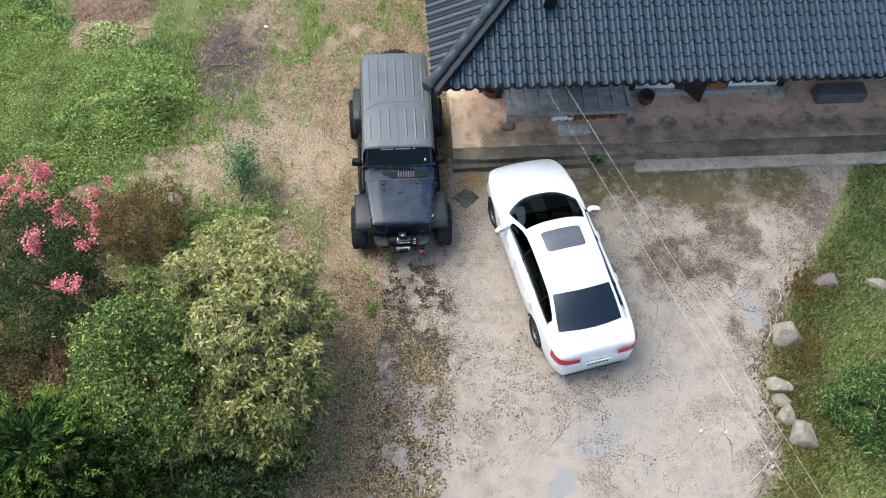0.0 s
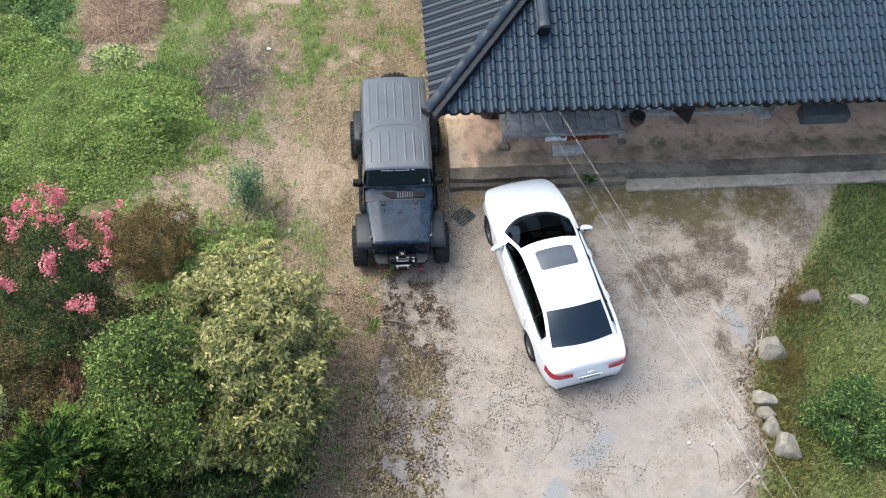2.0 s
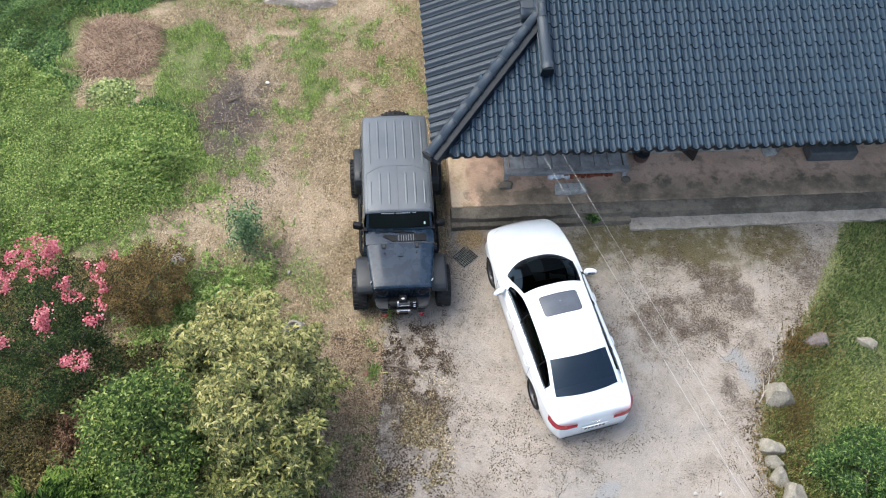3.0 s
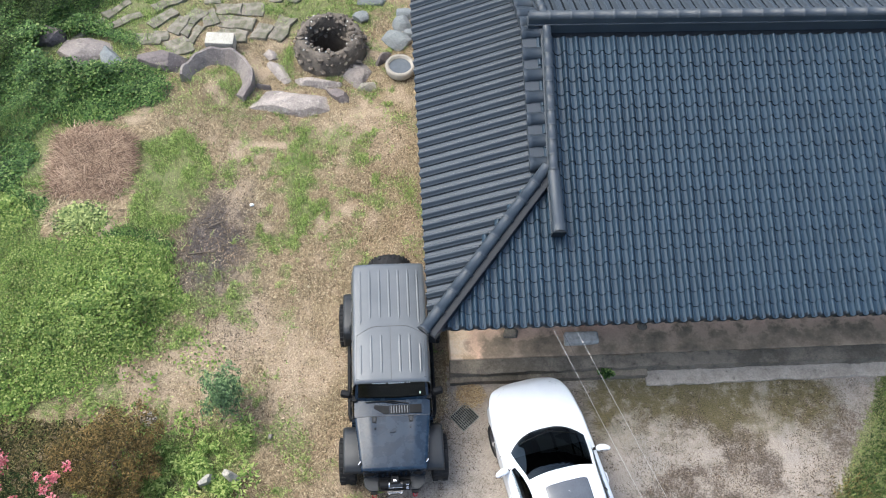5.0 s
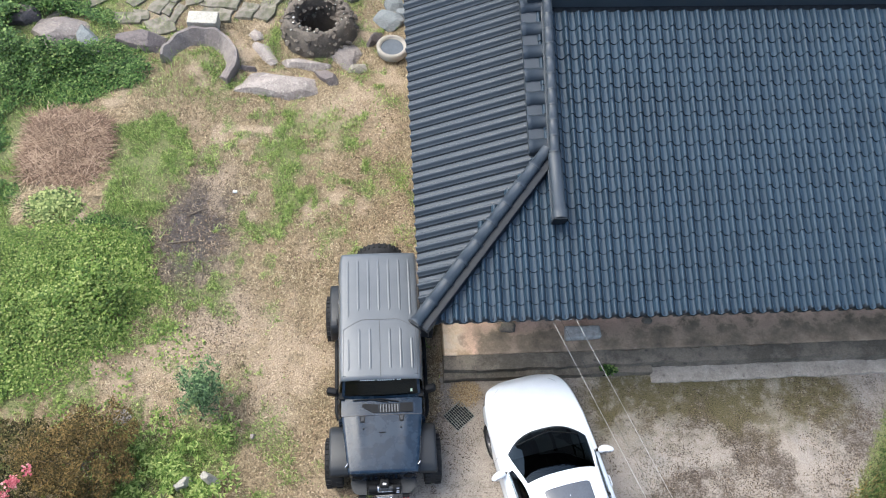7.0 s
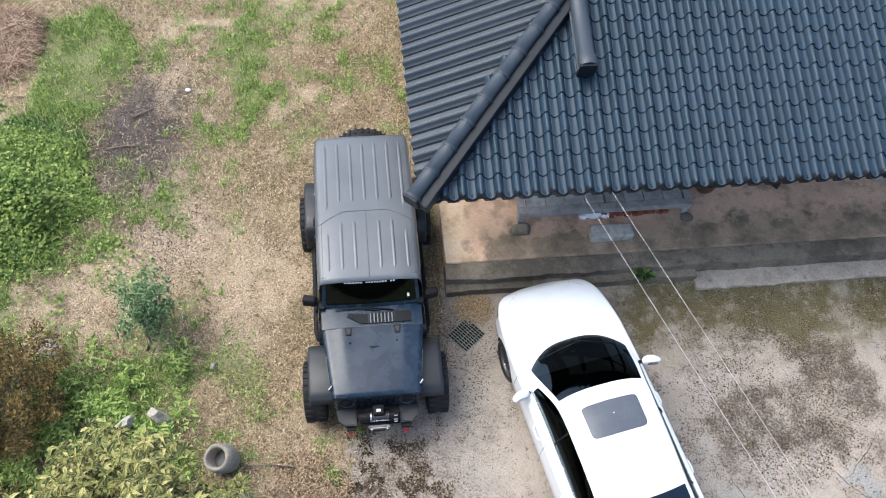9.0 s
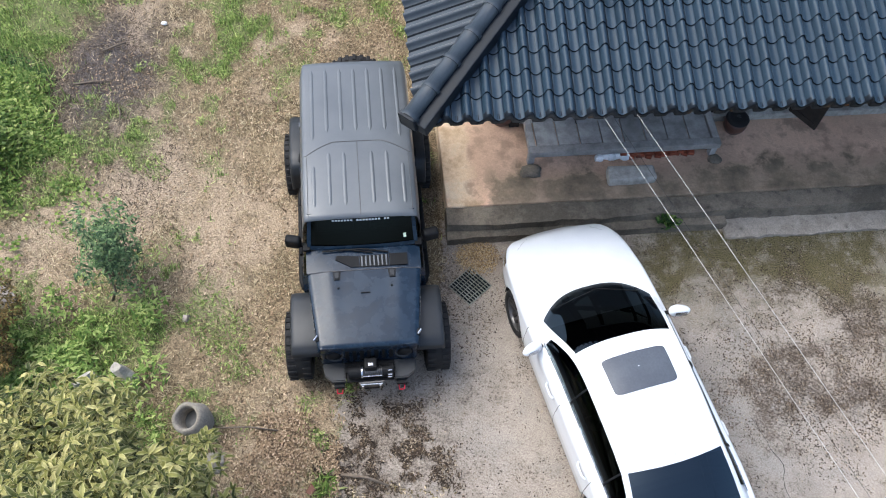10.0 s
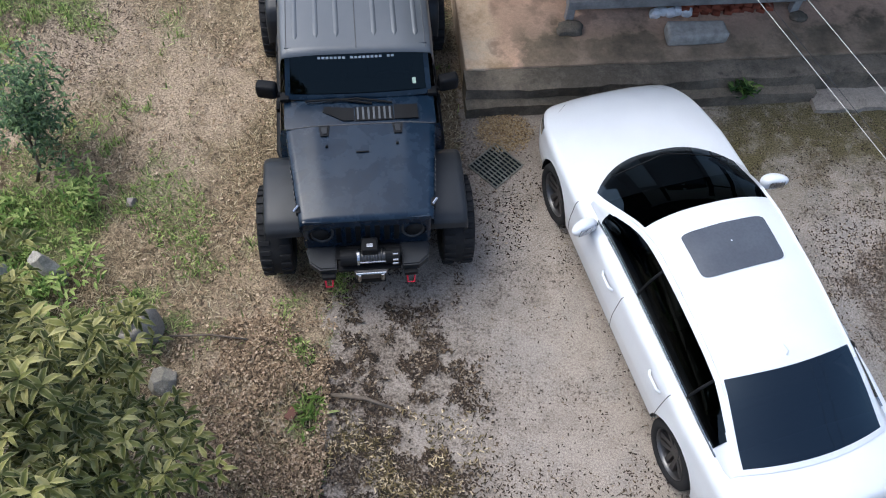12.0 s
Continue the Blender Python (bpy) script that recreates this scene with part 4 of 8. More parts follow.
LAMPGLASS = plain("smoked_lamp_glass", (0.1, 0.1, 0.11), (0.2, 0.2, 0.21), 0.1, 0, 8, 60, 0.05, 0.002, 1.0)
ALLOY = plain("dull_grey_alloy", (0.15, 0.145, 0.145), (0.1, 0.098, 0.1), 0.4, 0.85, 6, 80, 0.1)
SEATCLOTH = plain("dark_seat_leather", (0.03, 0.028, 0.027), (0.05, 0.047, 0.045), 0.55, 0, 6, 80, 0.1)
GREYLEATHER = plain("grey_seat_leather", (0.1, 0.098, 0.095), (0.14, 0.137, 0.13), 0.55, 0, 6, 80, 0.1)
PLATE = plain("pale_plate", (0.62, 0.64, 0.64), (0.7, 0.71, 0.71), 0.4, 0, 5, 60, 0)


def curve(y, knots):
    """A soft curve through knots (y, value), in rising y."""
    k = np.array(knots, float)
    y = np.asarray(y, float)
    out = 0
    for d, w in ((-0.05, 0.25), (0.0, 0.5), (0.05, 0.25)):
        out = out + w * np.interp(y + d, k[:, 0], k[:, 1])
    return out


def car_wheel(parent, m, r, width, rim_r, rim_mat, spokes, tread, label):
    """A wheel on its side: z is the axle, outwards."""
    wheel = part("wheel", rod(bmesh.new(), (0, 0, -width * 0.3), (0, 0, width * 0.18), rim_r * 0.3, n=16), rim_mat, parent, label, m)
    w = width / 2
    prof = [(rim_r, -w * 0.8), (rim_r + 0.015, -w), (r - 0.035, -w * 1.02), (r - 0.008, -w * 0.85), (r, -w * 0.4), (r, w * 0.4), (r - 0.008, w * 0.85), (r - 0.035, w * 1.02), (rim_r + 0.015, w), (rim_r, w * 0.8)]
    tyre = part("tyre", lathe(bmesh.new(), prof, 40), RUBBER, wheel, smooth=True)
    if tread:
        bm = bmesh.new()
        lug = box(bm, (r + 0.004, 0, 0), (0.024, 0.05, width * 0.34), 0.004, seg=1)
        data = bpy.data.meshes.new("tread_lug")
        bm.to_mesh(data)
        bm.free()
        n = 26
        vs = np.array([v.co[:] for v in data.vertices])
        fs = [list(p.vertices) for p in data.polygons]
        bm = bmesh.new()
        for i in range(n):
            for zc, off in ((-w * 0.6, 0.0), (w * 0.6, 0.5)):
                t = Matrix.Rotation(2 * math.pi * (i + off) / n, 4, "Z") @ Matrix.Translation((0, 0, zc))
                vv = [bm.verts.new(t @ Vector(p)) for p in vs]
                for q in fs:
                    bm.faces.new([vv[j] for j in q])
        bpy.data.meshes.remove(data)
        tagged(part("tread", bm, RUBBER, wheel), kind="stuff")
    part("rim", lathe(bmesh.new(), [(rim_r, -w * 0.8), (rim_r * 0.96, w * 0.1), (rim_r * 0.94, w * 0.6), (rim_r, w * 0.82), (rim_r + 0.008, w * 0.86)], 36), rim_mat, wheel, smooth=True)
    part("brake_disc", rod(bmesh.new(), (0, 0, -w * 0.5), (0, 0, -w * 0.4), rim_r * 0.8, n=24), DARKMETAL, wheel)
    bm = bmesh.new()
    for i in range(spokes):
        t = Matrix.Rotation(2 * math.pi * i / spokes, 4, "Z")
        for s in (-1, 1):
            p = [(0.05, s * 0.012, w * 0.35), (0.05, s * 0.05, w * 0.35), (rim_r * 0.96, s * 0.075, w * 0.6), (rim_r * 0.96, s * 0.02, w * 0.6)]
            top = [bm.verts.new(t @ Vector(q)) for q in p]
            low = [bm.verts.new(t @ Vector((q[0], q[1], q[2] - 0.035))) for q in p]
            bm.faces.new(top), bm.faces.new(low[::-1])
            for j in range(4):
                bm.faces.new((top[j], low[j], low[(j + 1) % 4], top[(j + 1) % 4]))
    part("spokes", bm, rim_mat, wheel)
    part("hub_cap", rod(bmesh.new(), (0, 0, w * 0.2), (0, 0, w * 0.42), 0.06, n=16), rim_mat, wheel)
    return wheel


def car_seat(parent, x, y, z, mat, width=0.5, back=0.62, lean=18):
    seat = part("seat", box(bmesh.new(), (0, 0, 0), (width, 0.5, 0.16), 0.06), mat, parent, m=pose(x, y, z))
    part("backrest", box(bmesh.new(), (0, 0, back / 2), (width * 0.96, 0.14, back), 0.06), mat, seat, m=pose(0, -0.26, 0.02, lean, 0, 0))
    part("headrest", box(bmesh.new(), (0, 0, 0), (0.26, 0.1, 0.17), 0.045), mat, seat, m=pose(0, -0.3 - math.tan(radians(lean)) * (back + 0.1), back + 0.12, lean, 0, 0))
    return seat


def sedan(m):
    car = thing("sedan", m, "white four-door saloon car with dark tinted glass, parked on the concrete", "car")
    HW = lambda y: curve(y, [(-2.47, 0.66), (-2.43, 0.74), (-2.3, 0.815), (-2.0, 0.875), (-1.4, 0.918), (-0.4, 0.925), (0.8, 0.925), (1.45, 0.915), (1.8, 0.88), (2.05, 0.84), (2.25, 0.755), (2.36, 0.65), (2.43, 0.52), (2.47, 0.36)])
    TOP = lambda y: curve(y, [(-2.47, 0.5), (-2.44, 0.78), (-2.4, 0.985), (-2.33, 1.035), (-2.1, 1.06), (-1.8, 1.07), (-1.5, 1.03), (0.9, 0.99), (1.1, 0.975), (1.5, 0.925), (1.9, 0.855), (2.15, 0.79), (2.3, 0.72), (2.4, 0.62), (2.47, 0.5)])
    SH = lambda y: curve(y, [(-2.47, 0.48), (-2.44, 0.74), (-2.38, 0.9), (-2.2, 0.945), (-1.6, 0.965), (-0.5, 0.945), (0.9, 0.9), (1.4, 0.865), (1.9, 0.79), (2.2, 0.7), (2.36, 0.62), (2.47, 0.46)])
    ys = np.concatenate([np.linspace(-2.47, -2.2, 14), np.linspace(-2.17, 2.0, 150), np.linspace(2.03, 2.47, 22)])
    across = [(0.86, 0.0), (0.93, 0.03), (0.97, 0.14), (0.985, 0.28), (1.0, 0.45), (1.0, 0.6), (0.992, 0.75), (0.99, 0.86), (0.98, 0.94), (0.955, 0.985)]
    deck = [(0.915, 0.05), (0.85, 0.22), (0.76, 0.42), (0.62, 0.68), (0.42, 0.88), (0.2, 0.975), (0.0, 1.0)]
    grid = []
    for y in ys:
        w, t, s = float(HW(y)), float(TOP(y)), float(SH(y))
        low = 0.24 + 0.1 * max(0, (abs(y) - 2.2) / 0.27)
        side = []
        steps = np.linspace(0, 1, 26)
        ax, az = np.array([a for a, _ in across]), np.array([b for _, b in across])
        for q in steps:
            side.append((w * float(np.interp(q, az, ax)), low + (s - low) * q))
        side[-1] = (w * 0.94, s)
        half = side + [(w * a, s + (t - s) * b) for a, b in deck]
        grid.append([(-x, y, z) for x, z in half] + [(x, y, z) for x, z in half[::-1][1:]])
    bm = bmesh.new()
    rows = sheet(bm, grid)
    bm.faces.new(rows[0])
    bm.faces.new(rows[-1][::-1])
    # open the wheel arches
    WB, WR, AR = 1.44, 0.335, 0.385
    doomed = []
    for f in bm.faces:
        if len(f.verts) > 4:
            continue
        if all(abs(v.co.x) > 0.6 and min(math.hypot(v.co.y - c, v.co.z - WR) for c in (WB, -WB)) < AR for v in f.verts):
            doomed.append(f)
    bmesh.ops.delete(bm, geom=doomed, context="FACES")
    for v in bm.verts:
        for c in (WB, -WB):
            d = math.hypot(v.co.y - c, v.co.z - WR)
            if abs(v.co.x) > 0.6 and d < AR and d > 0:
                v.co.y, v.co.z = c + (v.co.y - c) * AR / d, WR + (v.co.z - WR) * AR / d
    # the cabin is open from above, under the greenhouse
    gone = [f for f in bm.faces if -1.72 < f.calc_center_median().y < 0.86 and abs(f.calc_center_median().x) < 0.72 and f.calc_center_median().z > 0.9]
    bmesh.ops.delete(bm, geom=gone, context="FACES")
    part("body", bm, WHITEPAINT, car, smooth=True)
    for sx in (-1, 1):
        for c in (WB, -WB):
            bm = bmesh.new()
            sheet(bm, [[(sx * x, c + (AR + 0.003) * math.cos(math.pi * i / 20 * 1.1 - 0.16), WR + (AR + 0.003) * math.sin(math.pi * i / 20 * 1.1 - 0.16)) for i in range(21)] for x in (0.55, 0.86)])
            part("wheel_arch_liner", bm, BLACKPLASTIC, car, smooth=True)
            car_wheel(car, Matrix.Translation((sx * 0.77, c, WR)) @ Matrix.Rotation(sx * math.pi / 2, 4, "Y") @ (Matrix.Rotation(0.3 * c, 4, "Z")), WR, 0.235, 0.235, ALLOY, 5, False, "grey five-spoke alloy wheel")
    part("underbody", box(bmesh.new(), (0, 0, 0.28), (1.2, 4.3, 0.16), 0.05), BLACKPLASTIC, car)
    part("cabin_floor", box(bmesh.new(), (0, -0.5, 0.5), (1.5, 2.9, 0.06), 0.02), SEATCLOTH, car)

    # greenhouse: s runs from the foot of the windscreen to the foot of the rear glass, q across
    YC = lambda s: np.interp(s, [0, 0.28, 0.45, 0.62, 0.75, 1.0], [1.27, 0.335, -0.05, -0.65, -1.24, -2.0])
    ZC = lambda s: curve(s, [(-0.1, 0.93), (0, 0.985), (0.06, 1.08), (0.14, 1.21), (0.22, 1.325), (0.28, 1.395), (0.36, 1.435), (0.48, 1.455), (0.62, 1.44), (0.75, 1.375), (0.83, 1.29), (0.9, 1.2), (1.0, 1.062), (1.1, 1.0)])
    HALF = lambda s: curve(s, [(-0.1, 0.80), (0, 0.79), (0.14, 0.73), (0.28, 0.65), (0.45, 0.628), (0.62, 0.62), (0.75, 0.61), (0.88, 0.66), (1.0, 0.69), (1.1, 0.7)])
    BOW = lambda s: np.interp(s, [0, 0.28, 0.5, 0.75, 1.0], [0.38, 0.06, 0.01, -0.06, -0.1])
    DROP = lambda s: np.interp(s, [0, 0.14, 0.28, 0.5, 0.75, 1.0], [0.015, 0.05, 0.075, 0.085, 0.075, 0.065])

    def over(s, q, lift=0.0):
        return Vector((float(HALF(s)) * q, float(YC(s)) - float(BOW(s)) * abs(q) ** (2.7 if s < 0.3 else 2.0), float(ZC(s)) - float(DROP(s)) * abs(q) ** 2.6 + lift))

    def cap(s0, s1, q0, q1, ns, nq, lift=0.0):
        return [[over(s0 + (s1 - s0) * i / ns, q0 + (q1 - q0) * j / nq, lift) for j in range(nq + 1)] for i in range(ns + 1)]

    S1, S2 = 0.275, 0.755
    bm = bmesh.new()
    sheet(bm, cap(0.0, S1, -0.93, 0.93, 16, 24))
    part("windscreen", bm, CLEARER, car, "dark glossy windscreen", smooth=True)
    bm = bmesh.new()
    sheet(bm, cap(S2, 0.985, -0.93, 0.93, 14, 24))
    part("rear_window", bm, REARGLASS, car, "dark blue tinted rear window", smooth=True)
    bm = bmesh.new()
    sheet(bm, cap(S1, S2, -1, 1, 30, 28))
    for q0, q1 in ((-1.0, -0.93), (0.93, 1.0)):
        sheet(bm, cap(0.0, S1, q0, q1, 16, 2))
        sheet(bm, cap(S2, 1.0, q0, q1, 14, 2))
    sheet(bm, cap(0.985, 1.0, -0.93, 0.93, 1, 20))

    def beside(s, r, sx, out=0.0):
        top = over(s, 1.0)
        y = top.y
        belt = Vector((float(HW(y)) * 0.865, y, float(SH(y)) + 0.012))
        bulge = 0.035 * math.sin(math.pi * min(1, r))
        p = belt.lerp(top, r) + Vector((bulge + out, 0, 0))
        return Vector((p.x * sx, p.y, p.z))

    N = 44
    for sx in (-1, 1):
        lines = [0.0, 0.035, 0.1, 0.93, 0.97, 1.0]
        for r0, r1 in zip(lines, lines[1:]):
            pane = r0 == 0.1
            for i in range(N):
                s0, s1 = i / N, (i + 1) / N
                if pane and 0.115 <= s0 and s1 <= 0.90:
                    continue
                v = [bm.verts.new(beside(s, r, sx)) for s, r in ((s0, r0), (s1, r0), (s1, r1), (s0, r1))]
                bm.faces.new(v)
    bmesh.ops.remove_doubles(bm, verts=bm.verts, dist=0.002)
    part("roof", bm, WHITEPAINT, car, smooth=True)
    for sx in (-1, 1):
        for s0, s1 in ((5, 21), (21, 33), (33, 40)):
            bm = bmesh.new()
            sheet(bm, [[beside((s0 + (s1 - s0) * i / 12) / N, 0.1 + 0.83 * j / 6, sx, -0.004) for j in range(7)] for i in range(13)])
            part("side_window", bm, TINTED, car, "black tinted side window", smooth=True)
        for s in (21, 33):
            bm = bmesh.new()
            tube(bm, [beside(s / N, 0.1 + 0.83 * j / 6, sx, 0.001) for j in range(7)], 0.014, 6)
            part("window_pillar", bm, BLACKPLASTIC, car)
        bm = bmesh.new()
        tube(bm, [beside((4 + 37 * i / 24) / N, 0.1, sx, 0.006) for i in range(25)], 0.009, 6)
        part("window_trim", bm, CHROME, car, "thin bright trim")
        bm = bmesh.new()
        tube(bm, [over((9 + 26 * i / 20) / N, 0.965 * sx, 0.006) for i in range(21)], 0.012, 6)
        part("roof_seam", bm, WHITEPAINT, car)
    # sunroof, fin
    bm = bmesh.new()
    rings = []
    for rad in (0.02, 0.3, 0.55, 0.78, 0.92, 1.0):
        ring = []
        for k in range(40):
            a = 2 * math.pi * k / 40
            cx, cy = math.copysign(abs(math.cos(a)) ** 0.2, math.cos(a)), math.copysign(abs(math.sin(a)) ** 0.2, math.sin(a))
            ring.append(over(0.462 + 0.08 * cy * rad, 0.64 * cx * rad, 0.007))
        rings.append(ring + ring[:1])
    sheet(bm, rings)
    part("sunroof", bm, plain("grey_sunroof_glass", (0.06, 0.066, 0.078), (0.08, 0.087, 0.1), 0.12, 0, 2, 40, 0, 0.001, 0.6), car, "grey tinted glass sunroof", smooth=True)
    bm = bmesh.new()
    tube(bm, [over(0.735, -0.015, 0.0), over(0.73, 0.0, 0.035), over(0.715, 0.0, 0.004)], [0.012, 0.007, 0.004], 6)
    part("aerial_fin", bm, WHITEPAINT, car)

    def on_body(y, frac, sx, out=0.002):
        """A point on the flank: frac from sill to shoulder."""
        w, s = float(HW(y)), float(SH(y))
        low = 0.24
        ax, az = [a for a, _ in across], [b for _, b in across]
        return Vector((sx * (w * float(np.interp(frac, az, ax)) + out), y, low + (s - low) * frac))

    def on_deck(y, q, out=0.002):
        w, t, s = float(HW(y)), float(TOP(y)), float(SH(y))
        a = abs(q)
        k = float(np.interp(a, [0, 0.2, 0.42, 0.62, 0.76, 0.84, 0.9, 0.93], [1, 0.975, 0.88, 0.68, 0.42, 0.2, 0.02, 0]))
        return Vector((w * q, y, s + (t - s) * k + out))

    for sx in (-1, 1):
        for y in (0.98, -0.12, -1.1):
            bm = bmesh.new()
            tube(bm, [on_body(y, f, sx, -0.0005) for f in np.linspace(0.1, 0.97, 30)], 0.0045, 5)
            part("door_gap", bm, SEAM, car)
        for y in (0.12, -0.92):
            bm = bmesh.new()
            tube(bm, [on_body(y - 0.11, 0.83, sx, 0.004), on_body(y - 0.07, 0.835, sx, 0.032), on_body(y + 0.07, 0.835, sx, 0.032), on_body(y + 0.11, 0.83, sx, 0.004)], 0.014, 8)
            part("door_handle", bm, WHITEPAINT, car, smooth=True)
        # bonnet edge, boot edge, flank crease
        bm = bmesh.new()
        tube(bm, [on_deck(y, sx * float(np.interp(y, [0.95, 1.6, 2.1, 2.32], [0.895, 0.885, 0.84, 0.62])), -0.001) for y in np.linspace(0.98, 2.32, 20)], 0.0028, 5)
        part("bonnet_gap", bm, SEAM, car)
        bm = bmesh.new()
        tube(bm, [on_deck(y, sx * 0.82, -0.001) for y in np.linspace(-1.95, -2.36, 8)], 0.0045, 5)
        part("boot_gap", bm, SEAM, car)
        # mirrors
        shell = bmesh.new()
        bmesh.ops.create_icosphere(shell, subdivisions=3, radius=0.5)
        for v in shell.verts:
            k = 1 - 0.35 * v.co.x * sx
            v.co = Vector((v.co.x * 0.28, max(v.co.y, -0.32) * 0.16 * k, v.co.z * 0.16 * k))
        mirror = part("door_mirror", shell, WHITEPAINT, car, "white door mirror", m=pose(sx * 1.0, 0.62, 1.0, 0, sx * -6, sx * -14), smooth=True)
        part("mirror_glass", box(bmesh.new(), (0, -0.05, 0), (0.17, 0.01, 0.09), 0.004), CHROME, mirror)
        part("mirror_foot", box(bmesh.new(), (sx * -0.13, 0.01, -0.05), (0.1, 0.05, 0.03), 0.01), BLACKPLASTIC, mirror)
        # lamps
        bm = bmesh.new()
        sheet(bm, [[on_body(y, f, sx, 0.004) for f in (0.72, 0.8, 0.88, 0.95)] for y in np.linspace(2.02, 2.38, 8)])
        part("headlight", bm, LAMPGLASS, car, "smoked headlight", smooth=True)
        bm = bmesh.new()
        lamp_y = lambda x: float(np.interp(x, [0.3, 0.58, 0.68, 0.75, 0.8, 0.83, 0.85], [-2.435, -2.425, -2.4, -2.36, -2.29, -2.21, -2.12]))
        sheet(bm, [[Vector((sx * (x + 0.012), lamp_y(x) - 0.014 - (0.9 - z) * 0.16, z)) for z in (0.76 + 0.06 * (0.82 - x), 0.82, 0.88, 0.945 - 0.09 * (0.82 - x))] for x in np.linspace(0.36, 0.85, 22)])
        part("tail_light", bm, REDLAMP, car, "red tail light", smooth=True)
    # rear details
    part("number_plate", box(bmesh.new(), (0, -2.485, 0.66), (0.52, 0.02, 0.12), 0.006), PLATE, car)
    bm = bmesh.new()
    for i in range(6):
        box(bm, (-0.19 + i * 0.075, -2.497, 0.66), (0.045, 0.004, 0.07))
    part("plate_marks", bm, SEAM, car)
    part("rear_bumper_trim", box(bmesh.new(), (0, -2.43, 0.34), (1.2, 0.08, 0.14), 0.03), BLACKPLASTIC, car)
    bm = bmesh.new()
    for i in range(4):
        lathe(bm, [(0.022, -0.003), (0.03, -0.003), (0.03, 0.003), (0.022, 0.003)], 14, pose(-0.06 + 0.04 * i, -2.468, 0.86, 84, 0, 0), close=True)
    part("badge", bm, CHROME, car)
    part("grille", box(bmesh.new(), (0, 2.38, 0.42), (0.6, 0.06, 0.2), 0.03), BLACKPLASTIC, car)
    # cabin
    part("dashboard", box(bmesh.new(), (0, 0.72, 0.86), (1.42, 0.42, 0.16), 0.06), SEATCLOTH, car)
    bm = bmesh.new()
    lathe(bm, [(0.17 + 0.016 * math.cos(a), 0.016 * math.sin(a)) for a in np.linspace(0, 2 * math.pi, 9)[:-1]], 24, pose(-0.37, 0.42, 0.92, 60, 0, 0), close=True)
    part("steering_wheel", bm, BLACKPLASTIC, car, smooth=True)
    for x in (-0.37, 0.37):
        car_seat(car, x, -0.02, 0.42, GREYLEATHER, 0.5, 0.56, 24)
    bench = part("rear_seat", box(bmesh.new(), (0, 0, 0), (1.32, 0.5, 0.18), 0.07), SEATCLOTH, car, m=pose(0, -1.0, 0.5))
    part("backrest", box(bmesh.new(), (0, 0, 0.3), (1.3, 0.16, 0.6), 0.06), SEATCLOTH, bench, m=pose(0, -0.28, 0.02, 20, 0, 0))
    part("parcel_shelf", box(bmesh.new(), (0, -1.62, 0.96), (1.34, 0.5, 0.03), 0.01), SEATCLOTH, car)
    # wipers
    for x0, x1 in ((-0.55, 0.05), (0.02, 0.6)):
        bm = bmesh.new()
        tube(bm, [over(0.02, x0 / 0.78, 0.02), over(0.03, x1 / 0.78, 0.02)], 0.008, 6)
        part("wiper", bm, BLACKPLASTIC, car)
    return car


sedan(pose(2.475, 9.512, 0, 0, 0, 18.3) @ Matrix.Diagonal((1.024, 1.02, 1.04, 1)))


GREYTOP = plain("satin_dark_grey_hardtop", (0.07, 0.079, 0.09), (0.092, 0.102, 0.115), 0.42, 0, 1.5, 260, 0.08, 0.001, 0.25)
BLACKPAINT = plain("black_car_paint", (0.004, 0.012, 0.026), (0.01, 0.0225, 0.042), 0.27, 0, 5.5, 200, 0.02, 0.001, 0.1, 0.3)
FADEDPLASTIC = plain("faded_grey_flare_plastic", (0.02, 0.0225, 0.027), (0.014, 0.016, 0.019), 0.45, 0, 3, 150, 0.15, 0.002, 0, 0.35)
WHITEFILM = plain("white_lettering_film", (0.75, 0.76, 0.77), (0.7, 0.71, 0.72), 0.5, 0, 5, 50, 0)


